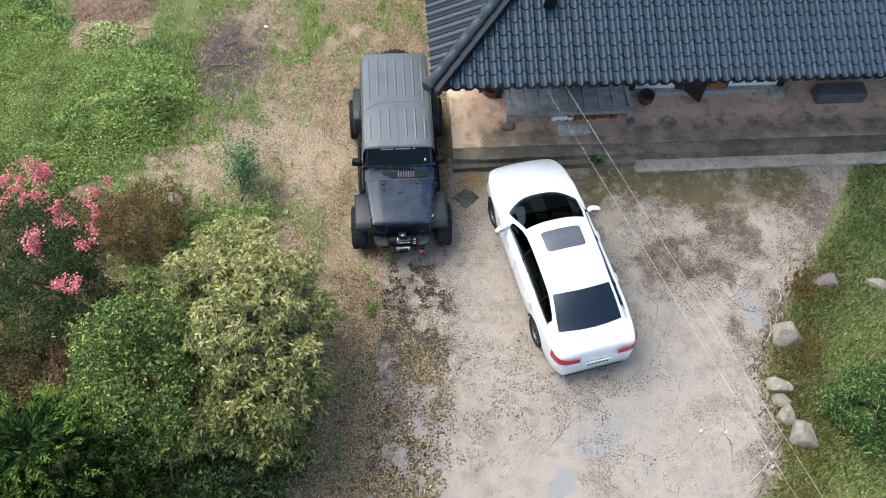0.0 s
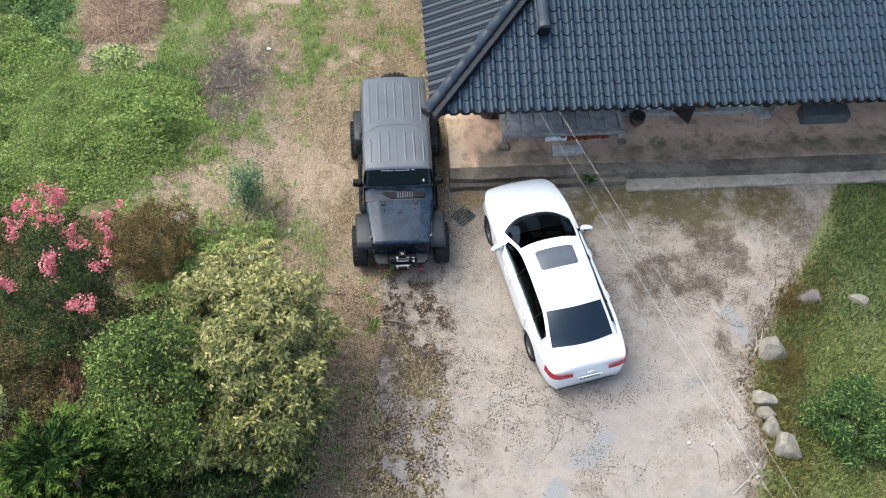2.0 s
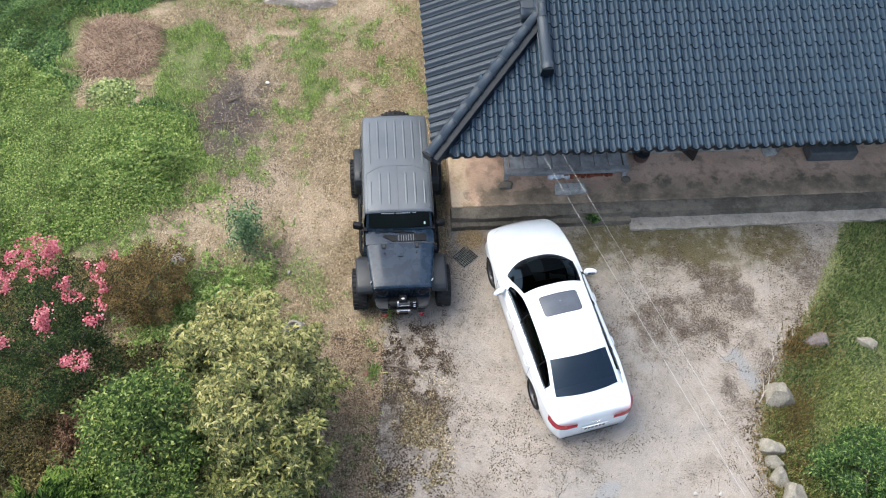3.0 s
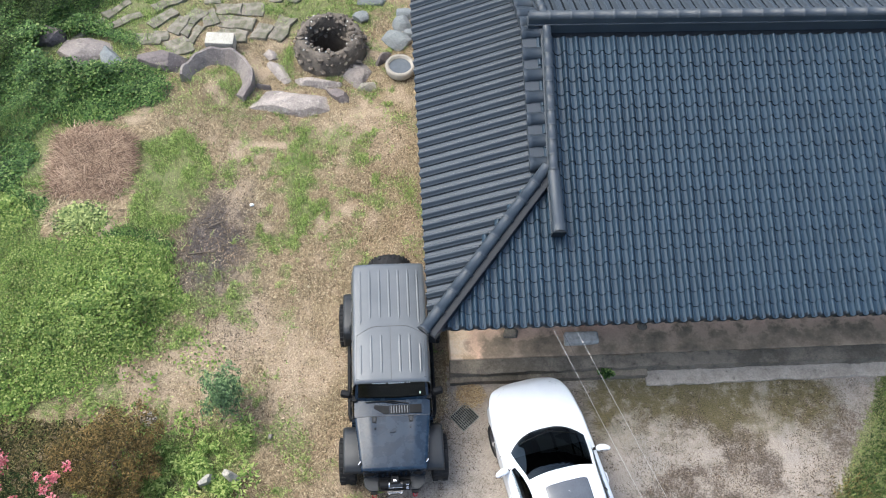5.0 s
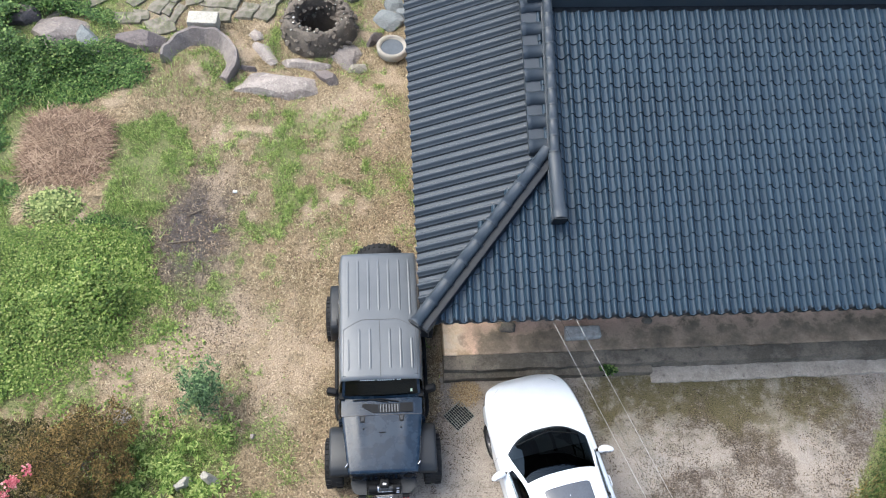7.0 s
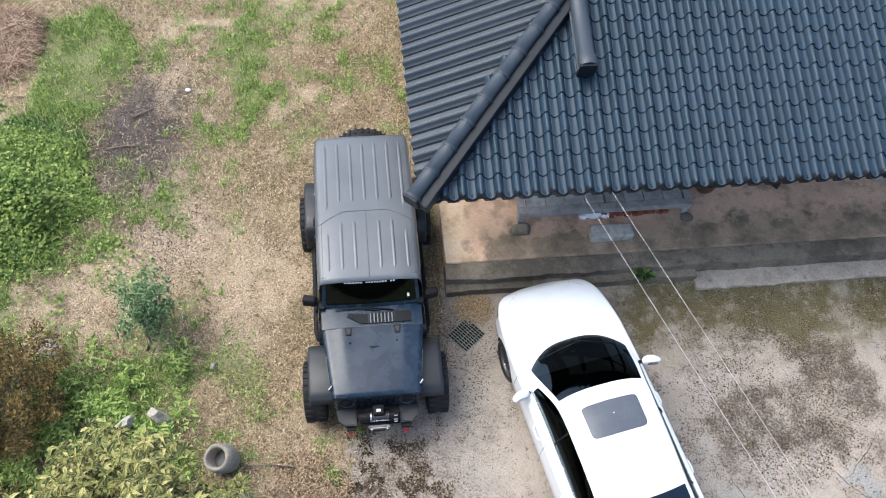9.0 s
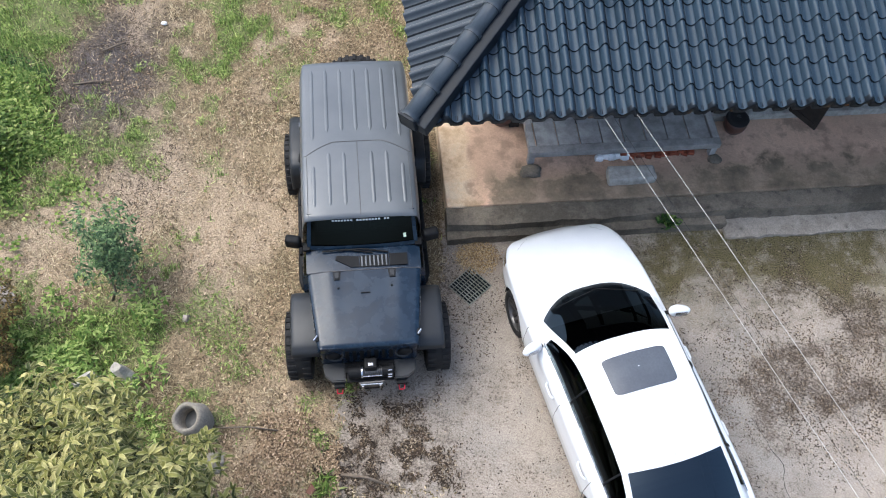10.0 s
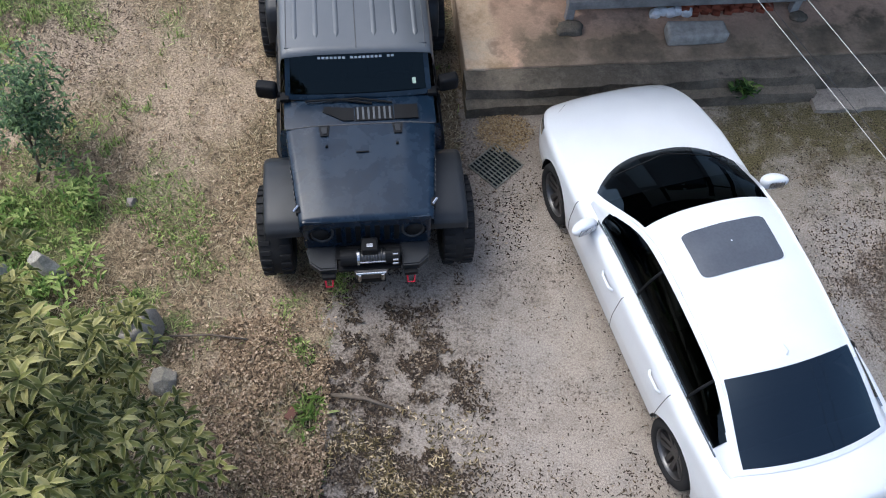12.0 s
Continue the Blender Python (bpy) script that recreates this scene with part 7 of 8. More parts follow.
def conifer():
    rng = np.random.default_rng(41)
    tree = thing("conifer", None, "feathery yellow-green conifer with drooping sprays", "tree")
    base = Vector((-5.6, 3.85, 0))
    bm = bmesh.new()
    tube(bm, [base, base + Vector((0.03, 0, 1.8)), base + Vector((0, 0.05, 3.3))], [0.12, 0.08, 0.02], 9)
    part("trunk", bm, BARK, tree, smooth=True)
    groups = {"foliage": ([], [], [], []), "young_growth": ([], [], [], [])}
    for i in range(430):
        h = 0.4 + 3.7 * rng.random() ** 0.8
        reach = 1.75 * (1 - h / 4.3) ** 0.75 * rng.uniform(0.7, 1.15)
        a, size = rng.uniform(0, TWO), rng.uniform(0.4, 0.75)
        root = base + Vector((math.cos(a) * reach * 0.75, math.sin(a) * reach * 0.75, h))
        yaw = a + rng.normal(0, 0.45)
        rise = rng.uniform(0.35, 1.05)
        axis = Vector((math.cos(yaw) * math.cos(rise), math.sin(yaw) * math.cos(rise), math.sin(rise)))
        for k in np.linspace(0.0, 1.0, 13):
            p = root + axis * size * k + Vector((0, 0, -0.16 * size * k * k))
            for s in (-1, -1, 1, 1):
                P, S, T, L = groups["young_growth" if k > 0.72 or rng.random() < 0.06 else "foliage"]
                P.append(p + Vector(rng.normal(size=3) * 0.018))
                S.append(0.26 * size * (1.1 - 0.75 * k) * rng.uniform(0.7, 1.2))
                T.append(yaw - math.pi / 2 + s * rng.uniform(0.25, 0.95))
                L.append(rise * 0.7 + rng.normal(0, 0.3))
    for name, mat in (("foliage", CONIFER), ("young_growth", CONIFERTIP)):
        P, S, T, L = (np.array(v) for v in groups[name])
        spread(name, LEAF, LEAF_F, P, S, T, L, mat, tree, stretch=np.tile((0.85, 1, 1), (len(P), 1)))


conifer()


# ground cover
def scatter(n, x0, x1, y0, y1, seed, keep):
    """Chance places in a field, thinned by keep and ragged along the outer borders."""
    rng = np.random.default_rng(seed)
    x, y = rng.uniform(x0, x1, n), rng.uniform(y0, y1, n)
    ragged = fuzz(x, y, 0.9, 95) - 0.5
    border = clamp((y - y0) / 0.8 + ragged, 0, 1) if y0 < 4 else 1.0
    if x1 > 12:
        border = border * clamp((x1 - x) / 1.2 + ragged, 0, 1)
    k = rng.random(n) < keep(x, y) * border
    return x[k], y[k], rng


def off_house(x, y):
    u, v = (x - 0.24) * CU + (y - 12.06) * SU, -(x - 0.24) * SU + (y - 12.06) * CU
    return ~((u > -0.1) & (v > -0.35))


def stuff(ob, label, category):
    return tagged(ob, label, category, kind="stuff")


off_drive = lambda x, y: clamp(-inside(DRIVE, x, y), -0.15, 0.15) * off_house(x, y)
x, y, rng = scatter(560000, -7.5, 0.3, 3.0, 23, 51, lambda x, y: off_drive(x, y) * clamp(1.0 - 0.5 * green_mask(x, y)) * (0.25 + 0.75 * fuzz(x, y, 0.5, 21)) * (0.2 + 0.8 * clamp(fuzz(x, y, 0.13, 29), 0.2, 0.7)) * (1 - 0.88 * ash_mask(x, y)) * (1 - 1.1 * bare_mask(x, y)))
n = len(x)
stuff(spread("dry_grass", BLADE, BLADE_F, np.stack([x, y, ground_height(x, y) - 0.004], -1), np.ones(n), rng.uniform(0, TWO, n), rng.uniform(-1.5, -0.5, n), STRAW, stretch=np.stack([rng.uniform(0.007, 0.016, n), rng.uniform(0.05, 0.05, n), rng.uniform(0.04, 0.125, n)], -1)), "mat of short dry straw-coloured grass", "grass")
x, y, rng = scatter(720000, -13, 0.3, 2.5, 25, 52, lambda x, y: off_drive(x, y) * np.clip(green_mask(x, y) - 0.08 - 0.35 * (x < -7) * (y > 11), 0, 1) ** 1.3 * (0.12 + 1.3 * clamp(0.5 * fuzz(x, y, 0.16, 22) + 0.5 * fuzz(x, y, 0.45, 30), 0.4, 0.75)))
n = len(x)
stuff(spread("weeds", BLADE, BLADE_F, np.stack([x, y, ground_height(x, y) - 0.004], -1), np.ones(n), rng.uniform(0, TWO, n), rng.uniform(-1.1, 0.3, n), WEED, stretch=np.stack([rng.uniform(0.008, 0.02, n), rng.uniform(0.1, 0.2, n), rng.uniform(0.04, 0.15, n)], -1)), "green weeds and grass tufts", "weeds")
x, y, rng = scatter(150000, -9, 0.0, 8.6, 24, 61, lambda x, y: off_drive(x, y) * np.clip(green_mask(x, y) - 0.2 - 0.5 * (x < -7.5), 0, 1) * clamp(0.55 * fuzz(x, y, 0.16, 22) + 0.45 * fuzz(x, y, 0.45, 30), 0.4, 0.7) * 0.8)
n = len(x)
stuff(spread("weed_leaves", LEAF, LEAF_F, np.stack([x, y, ground_height(x, y) + rng.uniform(0.02, 0.1, n)], -1), rng.uniform(0.025, 0.06, n), rng.uniform(0, TWO, n), rng.uniform(-0.4, 0.6, n), WEED), "small-leaved green weeds in the dry grass", "weeds")
x, y, rng = scatter(46000, -8.5, -3.4, 7.8, 11.2, 77, lambda x, y: soft(GRASS_C, x, y, 0.5, 65) * clamp(0.5 * fuzz(x, y, 0.35, 78) + 0.5 * fuzz(x, y, 0.12, 79), 0.4, 0.6) * 0.8)
n = len(x)
stuff(spread("leafy_weeds", LEAF, LEAF_F, np.stack([x, y, ground_height(x, y) + rng.uniform(0.04, 0.14, n) + 0.16 * fuzz(x, y, 0.35, 78)], -1), rng.uniform(0.05, 0.12, n), rng.uniform(0, TWO, n), rng.uniform(-0.4, 0.7, n), WEED), "knee-high leafy green weeds before the tree", "weeds")
x, y, rng = scatter(130000, -6.5, 0.2, 3.2, 19, 74, lambda x, y: off_drive(x, y) * clamp(0.55 * fuzz(x, y, 0.6, 75) + 0.45 * fuzz(x, y, 0.12, 76), 0.36, 0.66) * (0.3 + 0.7 * np.exp(-((x + 1.6) / 1.4) ** 2)) * clamp(1.1 - green_mask(x, y)) * (0.55 + 0.45 * (y < 9)))
n = len(x)
stuff(spread("dead_leaves", FLAKE, FLAKE_F, np.stack([x, y, ground_height(x, y) + rng.uniform(0.012, 0.05, n)], -1), np.ones(n), rng.uniform(0, TWO, n), rng.uniform(-0.4, 0.5, n), DEADLEAF, stretch=np.stack([rng.uniform(0.01, 0.026, n), rng.uniform(0.018, 0.05, n), np.full(n, 0.03)], -1)), "dead brown leaves strewn over the dry grass", "leaf litter")
x, y, rng = scatter(90000, -2.5, -0.95, 3.2, 9.2, 91, lambda x, y: (x < -1.05) * clamp(0.5 * fuzz(x, y, 0.5, 92) + 0.5 * fuzz(x, y, 0.13, 93), 0.34, 0.6) * 0.8)
n = len(x)
stuff(spread("dead_leaves", FLAKE, FLAKE_F, np.stack([x, y, ground_height(x, y) + rng.uniform(0.03, 0.09, n)], -1), np.ones(n), rng.uniform(0, TWO, n), rng.uniform(-0.3, 0.4, n), DEADLEAF, stretch=np.stack([rng.uniform(0.009, 0.02, n), rng.uniform(0.016, 0.042, n), np.full(n, 0.03)], -1)), "thick drift of reddish-brown leaves beside the tree", "leaf litter")
lawn_keep = lambda x, y: clamp(-inside(DRIVE, x, y), 0.0, 0.35) * (x > 3) * off_house(x, y)
x, y, rng = scatter(300000, 4, 13, 2.0, 13.4, 53, lambda x, y: lawn_keep(x, y) * (0.35 + 0.65 * fuzz(x, y, 0.6, 23)))
n = len(x)
turn, lean, wide, tall = rng.uniform(0, TWO, n), rng.uniform(-1.2, 0.2, n), rng.uniform(0.012, 0.03, n), rng.uniform(0.04, 0.13, n)
deep = y + 1.5 * (fuzz(x, y, 0.9, 84) - 0.5) > 9.2
for k, grass, label in ((~deep, LAWN, "rough yellow-green lawn beside the stones"), (deep, DEEPLAWN, "dense dark green lawn beside the concrete")):
    m = int(k.sum())
    stuff(spread("lawn", BLADE, BLADE_F, np.stack([x, y, ground_height(x, y) - 0.004], -1)[k], np.ones(m), turn[k], lean[k], grass, stretch=np.stack([wide[k], np.full(m, 0.15), tall[k]], -1)), label, "grass")
# creeping vines on the bank
BANK = [(-13, 9.8), (-9.0, 10.2), (-8.0, 10.9), (-7.25, 11.6), (-6.4, 12.2), (-6.1, 12.85), (-5.85, 13.5), (-6.35, 14.6), (-7.3, 15.05), (-8.0, 14.85), (-8.8, 14.5), (-9.55, 14.5), (-9.7, 15.6), (-10.1, 17.3), (-9.6, 18.0), (-8.6, 18.5), (-7.4, 18.9), (-6.95, 19.4), (-7.4, 19.75), (-8.3, 20.2), (-8.6, 20.75), (-9.3, 21.1), (-9.6, 22.5), (-9.6, 24.5), (-13, 24.5)]
x, y, rng = scatter(390000, -13, -5.2, 10, 25, 54, lambda x, y: clamp(inside(BANK, x, y) + (fuzz(x, y, 0.7, 31) - 0.5) * 0.8, -0.1, 0.25) * clamp(np.hypot((x + 9.8) / 1.3, (y - 20.2) / 0.75), 0.8, 1.1) * (0.55 + 0.45 * fuzz(x, y, 0.3, 24)))
n = len(x)
hump = clamp(inside(BANK, x, y), -0.1, 1.0) * 0.5 * (0.1 + 1.0 * fuzz(x, y, 0.9, 25) ** 1.6 + 0.75 * fuzz(x, y, 0.36, 27) ** 1.6)
z, size, turn, lean = ground_height(x, y) + 0.03 + hump * rng.uniform(0.35, 1, n), rng.uniform(0.028, 0.062, n) * (0.6 + 0.8 * fuzz(x, y, 1.3, 28)), rng.uniform(0, TWO, n), rng.uniform(-0.5, 0.5, n)
front = y + 0.35 * (x + 8) + 1.2 * (fuzz(x, y, 0.8, 39) - 0.5) < 15.1
for k, leaf, label in ((front, LUSHVINE, "bank of yellow-green creeping vines by the shrub"), (~front, VINE, "bank of deep green creeping vines by the straw heap")):
    stuff(spread("vines", ROUND, LEAF_F, np.stack([x, y, z], -1)[k], size[k], turn[k], lean[k], leaf), label, "vines")
x, y, rng = scatter(9000, -8.2, -4.6, 10.0, 13.2, 64, lambda x, y: off_drive(x, y) * clamp(0.6 * fuzz(x, y, 0.5, 71) + 0.4 * fuzz(x, y, 0.2, 72), 0.48, 0.7) * 0.3)
n = len(x)
stuff(spread("vines", ROUND, LEAF_F, np.stack([x, y, ground_height(x, y) + rng.uniform(0.03, 0.09, n)], -1), rng.uniform(0.035, 0.07, n), rng.uniform(0, TWO, n), rng.uniform(-0.4, 0.4, n), LUSHVINE), "loose vine runners trailing over the dry grass", "vines")
x, y, rng = scatter(26000, -13, -5.8, 11, 25, 58, lambda x, y: clamp(inside(BANK, x, y) + 0.3, -0.1, 0.3) * clamp(fuzz(x, y, 1.1, 33), 0.45, 0.65) * 0.8)
n = len(x)
stuff(spread("tall_grass", BLADE, BLADE_F, np.stack([x, y, ground_height(x, y) + 0.05], -1), np.ones(n), rng.uniform(0, TWO, n), rng.uniform(-1.0, 0.3, n), WEED, stretch=np.stack([rng.uniform(0.012, 0.026, n), rng.uniform(0.15, 0.3, n), rng.uniform(0.15, 0.36, n)], -1)), "tall bright grass growing through the vines", "grass")
x, y, rng = scatter(50000, -13, -8.6, 15, 25, 59, lambda x, y: clamp(-10.2 - x + (y - 21.2) * 0.6 + (fuzz(x, y, 0.9, 34) - 0.5) * 1.5, 0, 0.8) * 0.9 * (np.hypot((x + 9.9) / 1.3, (y - 20.3) / 0.9) > 1))
n = len(x)
stuff(spread("undergrowth", LEAF, LEAF_F, np.stack([x, y, ground_height(x, y) + rng.uniform(0.05, 0.4, n) + 0.7 * fuzz(x, y, 0.8, 38)], -1), rng.uniform(0.05, 0.12, n), rng.uniform(0, TWO, n), rng.uniform(-0.6, 0.5, n), DARKGREEN), "dark green undergrowth at the wood's edge", "undergrowth")
x, y, rng = scatter(110000, -11, -4.2, 2.2, 10.4, 60, lambda x, y: ((y < 8.4) | (x < -7.1)) * clamp(-4.3 - x + (fuzz(x, y, 0.8, 35) - 0.5) * 1.2, 0, 0.6) * (0.35 + 0.65 * fuzz(x, y, 0.4, 36)))
n = len(x)
stuff(spread("undergrowth", LEAF, LEAF_F, np.stack([x, y, ground_height(x, y) + rng.uniform(0.03, 0.15, n) + 0.5 * fuzz(x, y, 0.7, 37)], -1), rng.uniform(0.04, 0.1, n), rng.uniform(0, TWO, n), rng.uniform(-0.6, 0.5, n), UNDERLEAF), "brown and dark green undergrowth below the trees", "undergrowth")
# weeds of brown and ochre along the lawn's edge, and litter on the burnt soil
x, y, rng = scatter(160000, 5.5, 9.5, 3.5, 12.5, 56, lambda x, y: clamp(0.75 - np.abs(-inside(DRIVE, x, y) - 0.4), 0, 0.6) * (x > 3) * off_house(x, y) * (clamp(0.25 + 0.75 * fuzz(x, y, 0.7, 26), 0.35, 0.75) * 0.4 + 1.2 * np.exp(-(((x - 7.9) / 0.35) ** 2 + ((y - 9.55) / 0.35) ** 2)) + 1.2 * np.exp(-(((x - 7.75) / 0.3) ** 2 + ((y - 7.75) / 0.4) ** 2))) * clamp(11 - y, 0, 2))
n = len(x)
stuff(spread("brown_weeds", BLADE, BLADE_F, np.stack([x, y, ground_height(x, y)], -1), np.ones(n), rng.uniform(0, TWO, n), rng.uniform(-1.3, 0.2, n), BROWNLEAF, stretch=np.stack([rng.uniform(0.013, 0.028, n), rng.uniform(0.1, 0.2, n), rng.uniform(0.05, 0.15, n)], -1)), "brown and ochre weeds along the edge of the lawn", "weeds")
x, y, rng = scatter(60000, -2.6, -0.4, 3.2, 8.8, 63, lambda x, y: np.exp(-((x + 1.55 + 0.5 * (fuzz(x, y, 0.9, 49) - 0.5)) / 0.45) ** 2) * (x < -1.1) * clamp(0.2 + fuzz(x, y, 0.3, 50), 0.5, 0.9) * 0.5)
n = len(x)
stuff(spread("brown_weeds", BLADE, BLADE_F, np.stack([x, y, ground_height(x, y)], -1), np.ones(n), rng.uniform(0, TWO, n), rng.uniform(-1.3, 0.0, n), STRAW, stretch=np.stack([rng.uniform(0.01, 0.022, n), rng.uniform(0.1, 0.2, n), rng.uniform(0.05, 0.15, n)], -1)), "withered straw-brown weeds between the tree and the concrete", "weeds")
x, y, rng = scatter(26000, -7.2, -3.6, 12.0, 17, 57, lambda x, y: np.clip(ash_mask(x, y), 0, 1) * 0.8)
n = len(x)
stuff(spread("twig_litter", BLADE, BLADE_F, np.stack([x, y, ground_height(x, y) + 0.01], -1), np.ones(n), rng.uniform(0, TWO, n), rng.uniform(-1.6, -1.1, n), LITTER, stretch=np.stack([rng.uniform(0.006, 0.013, n), rng.uniform(0.1, 0.2, n), rng.uniform(0.03, 0.13, n)], -1)), "dark twigs and leaf litter on burnt soil", "litter")
# leaf litter, grit and moss tufts on the concrete
def crumbs(x, y):
    """Where crumbled leaves gather: clumps within clumps."""
    return clamp(0.42 * fuzz(x, y, 0.4, 41) + 0.34 * fuzz(x, y, 0.14, 42) + 0.24 * fuzz(x, y, 0.055, 43), 0.44, 0.58)


def litter_band(x, y):
    """The littered strip of concrete between the dry grass and the wheel track."""
    return 0.7 * np.exp(-((x + 0.85) / 0.22) ** 2) * (x > -1.1) * clamp(9.0 - y, 0, 0.7) + clamp(1.1 - np.abs(x + 0.45 + 0.3 * (fuzz(x, y, 0.9, 40) - 0.5)) / 0.95, 0, 0.45) * clamp(9.9 - y, 0, 0.7)


x, y, rng = scatter(190000, -1.7, 1.0, 2.5, 10, 55, lambda x, y: litter_band(x, y) * crumbs(x, y) * (0.17 + 0.41 * clamp(y, 6.6, 8.2)) * clamp(0.25 + fuzz(x, y, 0.75, 73), 0.5, 0.95))
n = len(x)
stuff(spread("leaf_litter", FLAKE, FLAKE_F, np.stack([x, y, 0.008 + rng.uniform(0, 0.012, n)], -1), np.ones(n), rng.uniform(0, TWO, n), rng.uniform(-0.25, 0.3, n), LITTER, stretch=np.stack([rng.uniform(0.008, 0.022, n), rng.uniform(0.014, 0.045, n), np.full(n, 0.03)], -1)), "dense crumbled dark leaf litter on the concrete", "leaf litter")
x, y, rng = scatter(210000, -0.8, 9.6, 2.5, 13.2, 66, lambda x, y: clamp(inside(DRIVE, x, y), -0.05, 0.05) * off_house(x, y) * np.clip(0.1 * crumbs(x, y) + 0.5 * crumbs(x, y) * clamp(fuzz(x, y, 1.1, 67), 0.42, 0.8) + 0.5 * crumbs(x, y) * np.exp(-((inside(DRIVE, x, y) - 0.15) / 0.35) ** 2) + 0.75 * crumbs(x, y) * np.exp(-(((x - 5.8) / 2.6) ** 2 + ((y - 10.6) / 1.8) ** 2)), 0, 1))
n = len(x)
stuff(spread("leaf_litter", FLAKE, FLAKE_F, np.stack([x, y, np.full(n, 0.008)], -1), np.ones(n), rng.uniform(0, TWO, n), rng.uniform(-0.15, 0.2, n), LITTER, stretch=np.stack([rng.uniform(0.006, 0.016, n), rng.uniform(0.01, 0.034, n), np.full(n, 0.03)], -1)), "scattered dark crumbs of leaves on the concrete", "leaf litter")
x, y, rng = scatter(120000, -1.7, 0.6, 2.5, 8.4, 68, lambda x, y: litter_band(x, y) * clamp(8.4 - y, 0, 1.2) * clamp(0.5 * fuzz(x, y, 0.5, 69) + 0.5 * fuzz(x, y, 0.15, 70), 0.44, 0.58) * 0.5)
n = len(x)
stuff(spread("straw_litter", FLAKE, FLAKE_F, np.stack([x, y, 0.012 + rng.uniform(0, 0.015, n)], -1), np.ones(n), rng.uniform(0, TWO, n), rng.uniform(-0.25, 0.3, n), MOSSLITTER, stretch=np.stack([rng.uniform(0.006, 0.016, n), rng.uniform(0.02, 0.06, n), np.full(n, 0.03)], -1)), "ochre straw and moss litter along the concrete's edge", "leaf litter")


def straw_pile():
    rng = np.random.default_rng(61)
    pile = thing("straw_pile", pose(-8.68, 16.78, 0.1), "heap of brown dead stalks on the grass", "straw pile")
    bm = bmesh.new()
    stone(bm, (0, 0, -0.1), (1.9, 2.1, 0.42), 9, 0.12)
    part("core", bm, plain("matted_straw", (0.16, 0.1, 0.068), (0.25, 0.165, 0.115), 0.9, 0, 4, 50, 0.7, 0.02), pile, smooth=True)
    n = 9000
    px, py = rng.uniform(-1, 1, n), rng.uniform(-1, 1, n)
    keep = (px ** 4 + py ** 4) < rng.uniform(0.7, 1.05, n)
    px, py = px[keep] * 0.95, py[keep] * 1.05
    n = len(px)
    lift = 0.2 * (1 - (px / 1.0) ** 4) * (1 - (py / 1.1) ** 4)
    p = np.stack([px - 0.1 * py, py, lift * rng.uniform(0.3, 1.0, n) + rng.uniform(-0.03, 0.1, n)], -1)
    turn = np.where(rng.random(n) < 0.35, rng.normal(0.9, 0.4, n), np.where(rng.random(n) < 0.5, rng.normal(2.3, 0.4, n), rng.uniform(0, TWO, n)))
    base = [(-0.5, -0.5, 0), (0.5, -0.5, 0), (0.5, 0.5, 0), (-0.5, 0.5, 0)]
    ob = spread("straw", base, [(0, 1, 2, 3)], p, np.ones(n), turn, rng.uniform(-0.2, 0.2, n), DEADSTALK, pile, stretch=np.stack([rng.uniform(0.006, 0.013, n), rng.uniform(0.15, 0.75, n), np.ones(n)], -1))
    tagged(ob, kind="stuff")


straw_pile()


def vine_mound():
    rng = np.random.default_rng(62)
    m = thing("vine_mound", pose(-8.42, 15.12, 0.08), "mound of stalks overgrown with pale green vine leaves", "mound")
    bm = bmesh.new()
    stone(bm, (-0.05, -0.05, 0), (2.0, 1.3, 0.5), 5, 0.15)
    part("core", bm, GROUND, m, smooth=True)
    base = [(-0.5, -0.5, 0), (0.5, -0.5, 0), (0.5, 0.5, 0), (-0.5, 0.5, 0)]
    n = 1600
    a, rr = rng.uniform(0, TWO, n), np.sqrt(rng.random(n))
    p = np.stack([np.cos(a) * rr * 1.1 - 0.15, np.sin(a) * rr * 0.75, 0.26 * (1 - rr ** 2) + rng.uniform(-0.02, 0.05, n)], -1)
    spread("straw", base, [(0, 1, 2, 3)], p, np.ones(n), rng.uniform(0, TWO, n), rng.uniform(-0.3, 0.3, n), STRAW, m, stretch=np.stack([rng.uniform(0.006, 0.013, n), rng.uniform(0.15, 0.6, n), np.ones(n)], -1))
    n = 3400
    a, rr = rng.uniform(0, TWO, n), rng.random(n) ** 0.6
    p = np.stack([np.cos(a) * rr * 0.92, np.sin(a) * rr * 0.68, 0.34 * (1 - rr ** 2) + rng.uniform(0, 0.08, n)], -1)
    spread("vine_leaves", ROUND, LEAF_F, p, rng.uniform(0.04, 0.085, n), rng.uniform(0, TWO, n), rng.uniform(-0.4, 0.5, n), leafy("pale_vine_leaf", [(0.0, (0.03, 0.055, 0.014)), (0.5, (0.16, 0.21, 0.06)), (1.0, (0.4, 0.44, 0.17))]), m)


vine_mound()

# ---------------------------------------------------------------- stones, well, small things of the yard
PINKSTONE = concrete_material("greyish_field_stone", (0.27, 0.233, 0.207), (0.17, 0.144, 0.135), (0.37, 0.333, 0.29), 0.56)
BLUESTONE = concrete_material("blue_grey_slab_stone", (0.2, 0.215, 0.215), (0.14, 0.15, 0.154), (0.29, 0.29, 0.275), 0.58)
MOSSYSTONE = concrete_material("lichened_dark_stone", (0.16, 0.132, 0.105), (0.08, 0.067, 0.054), (0.34, 0.31, 0.26), 0.6)


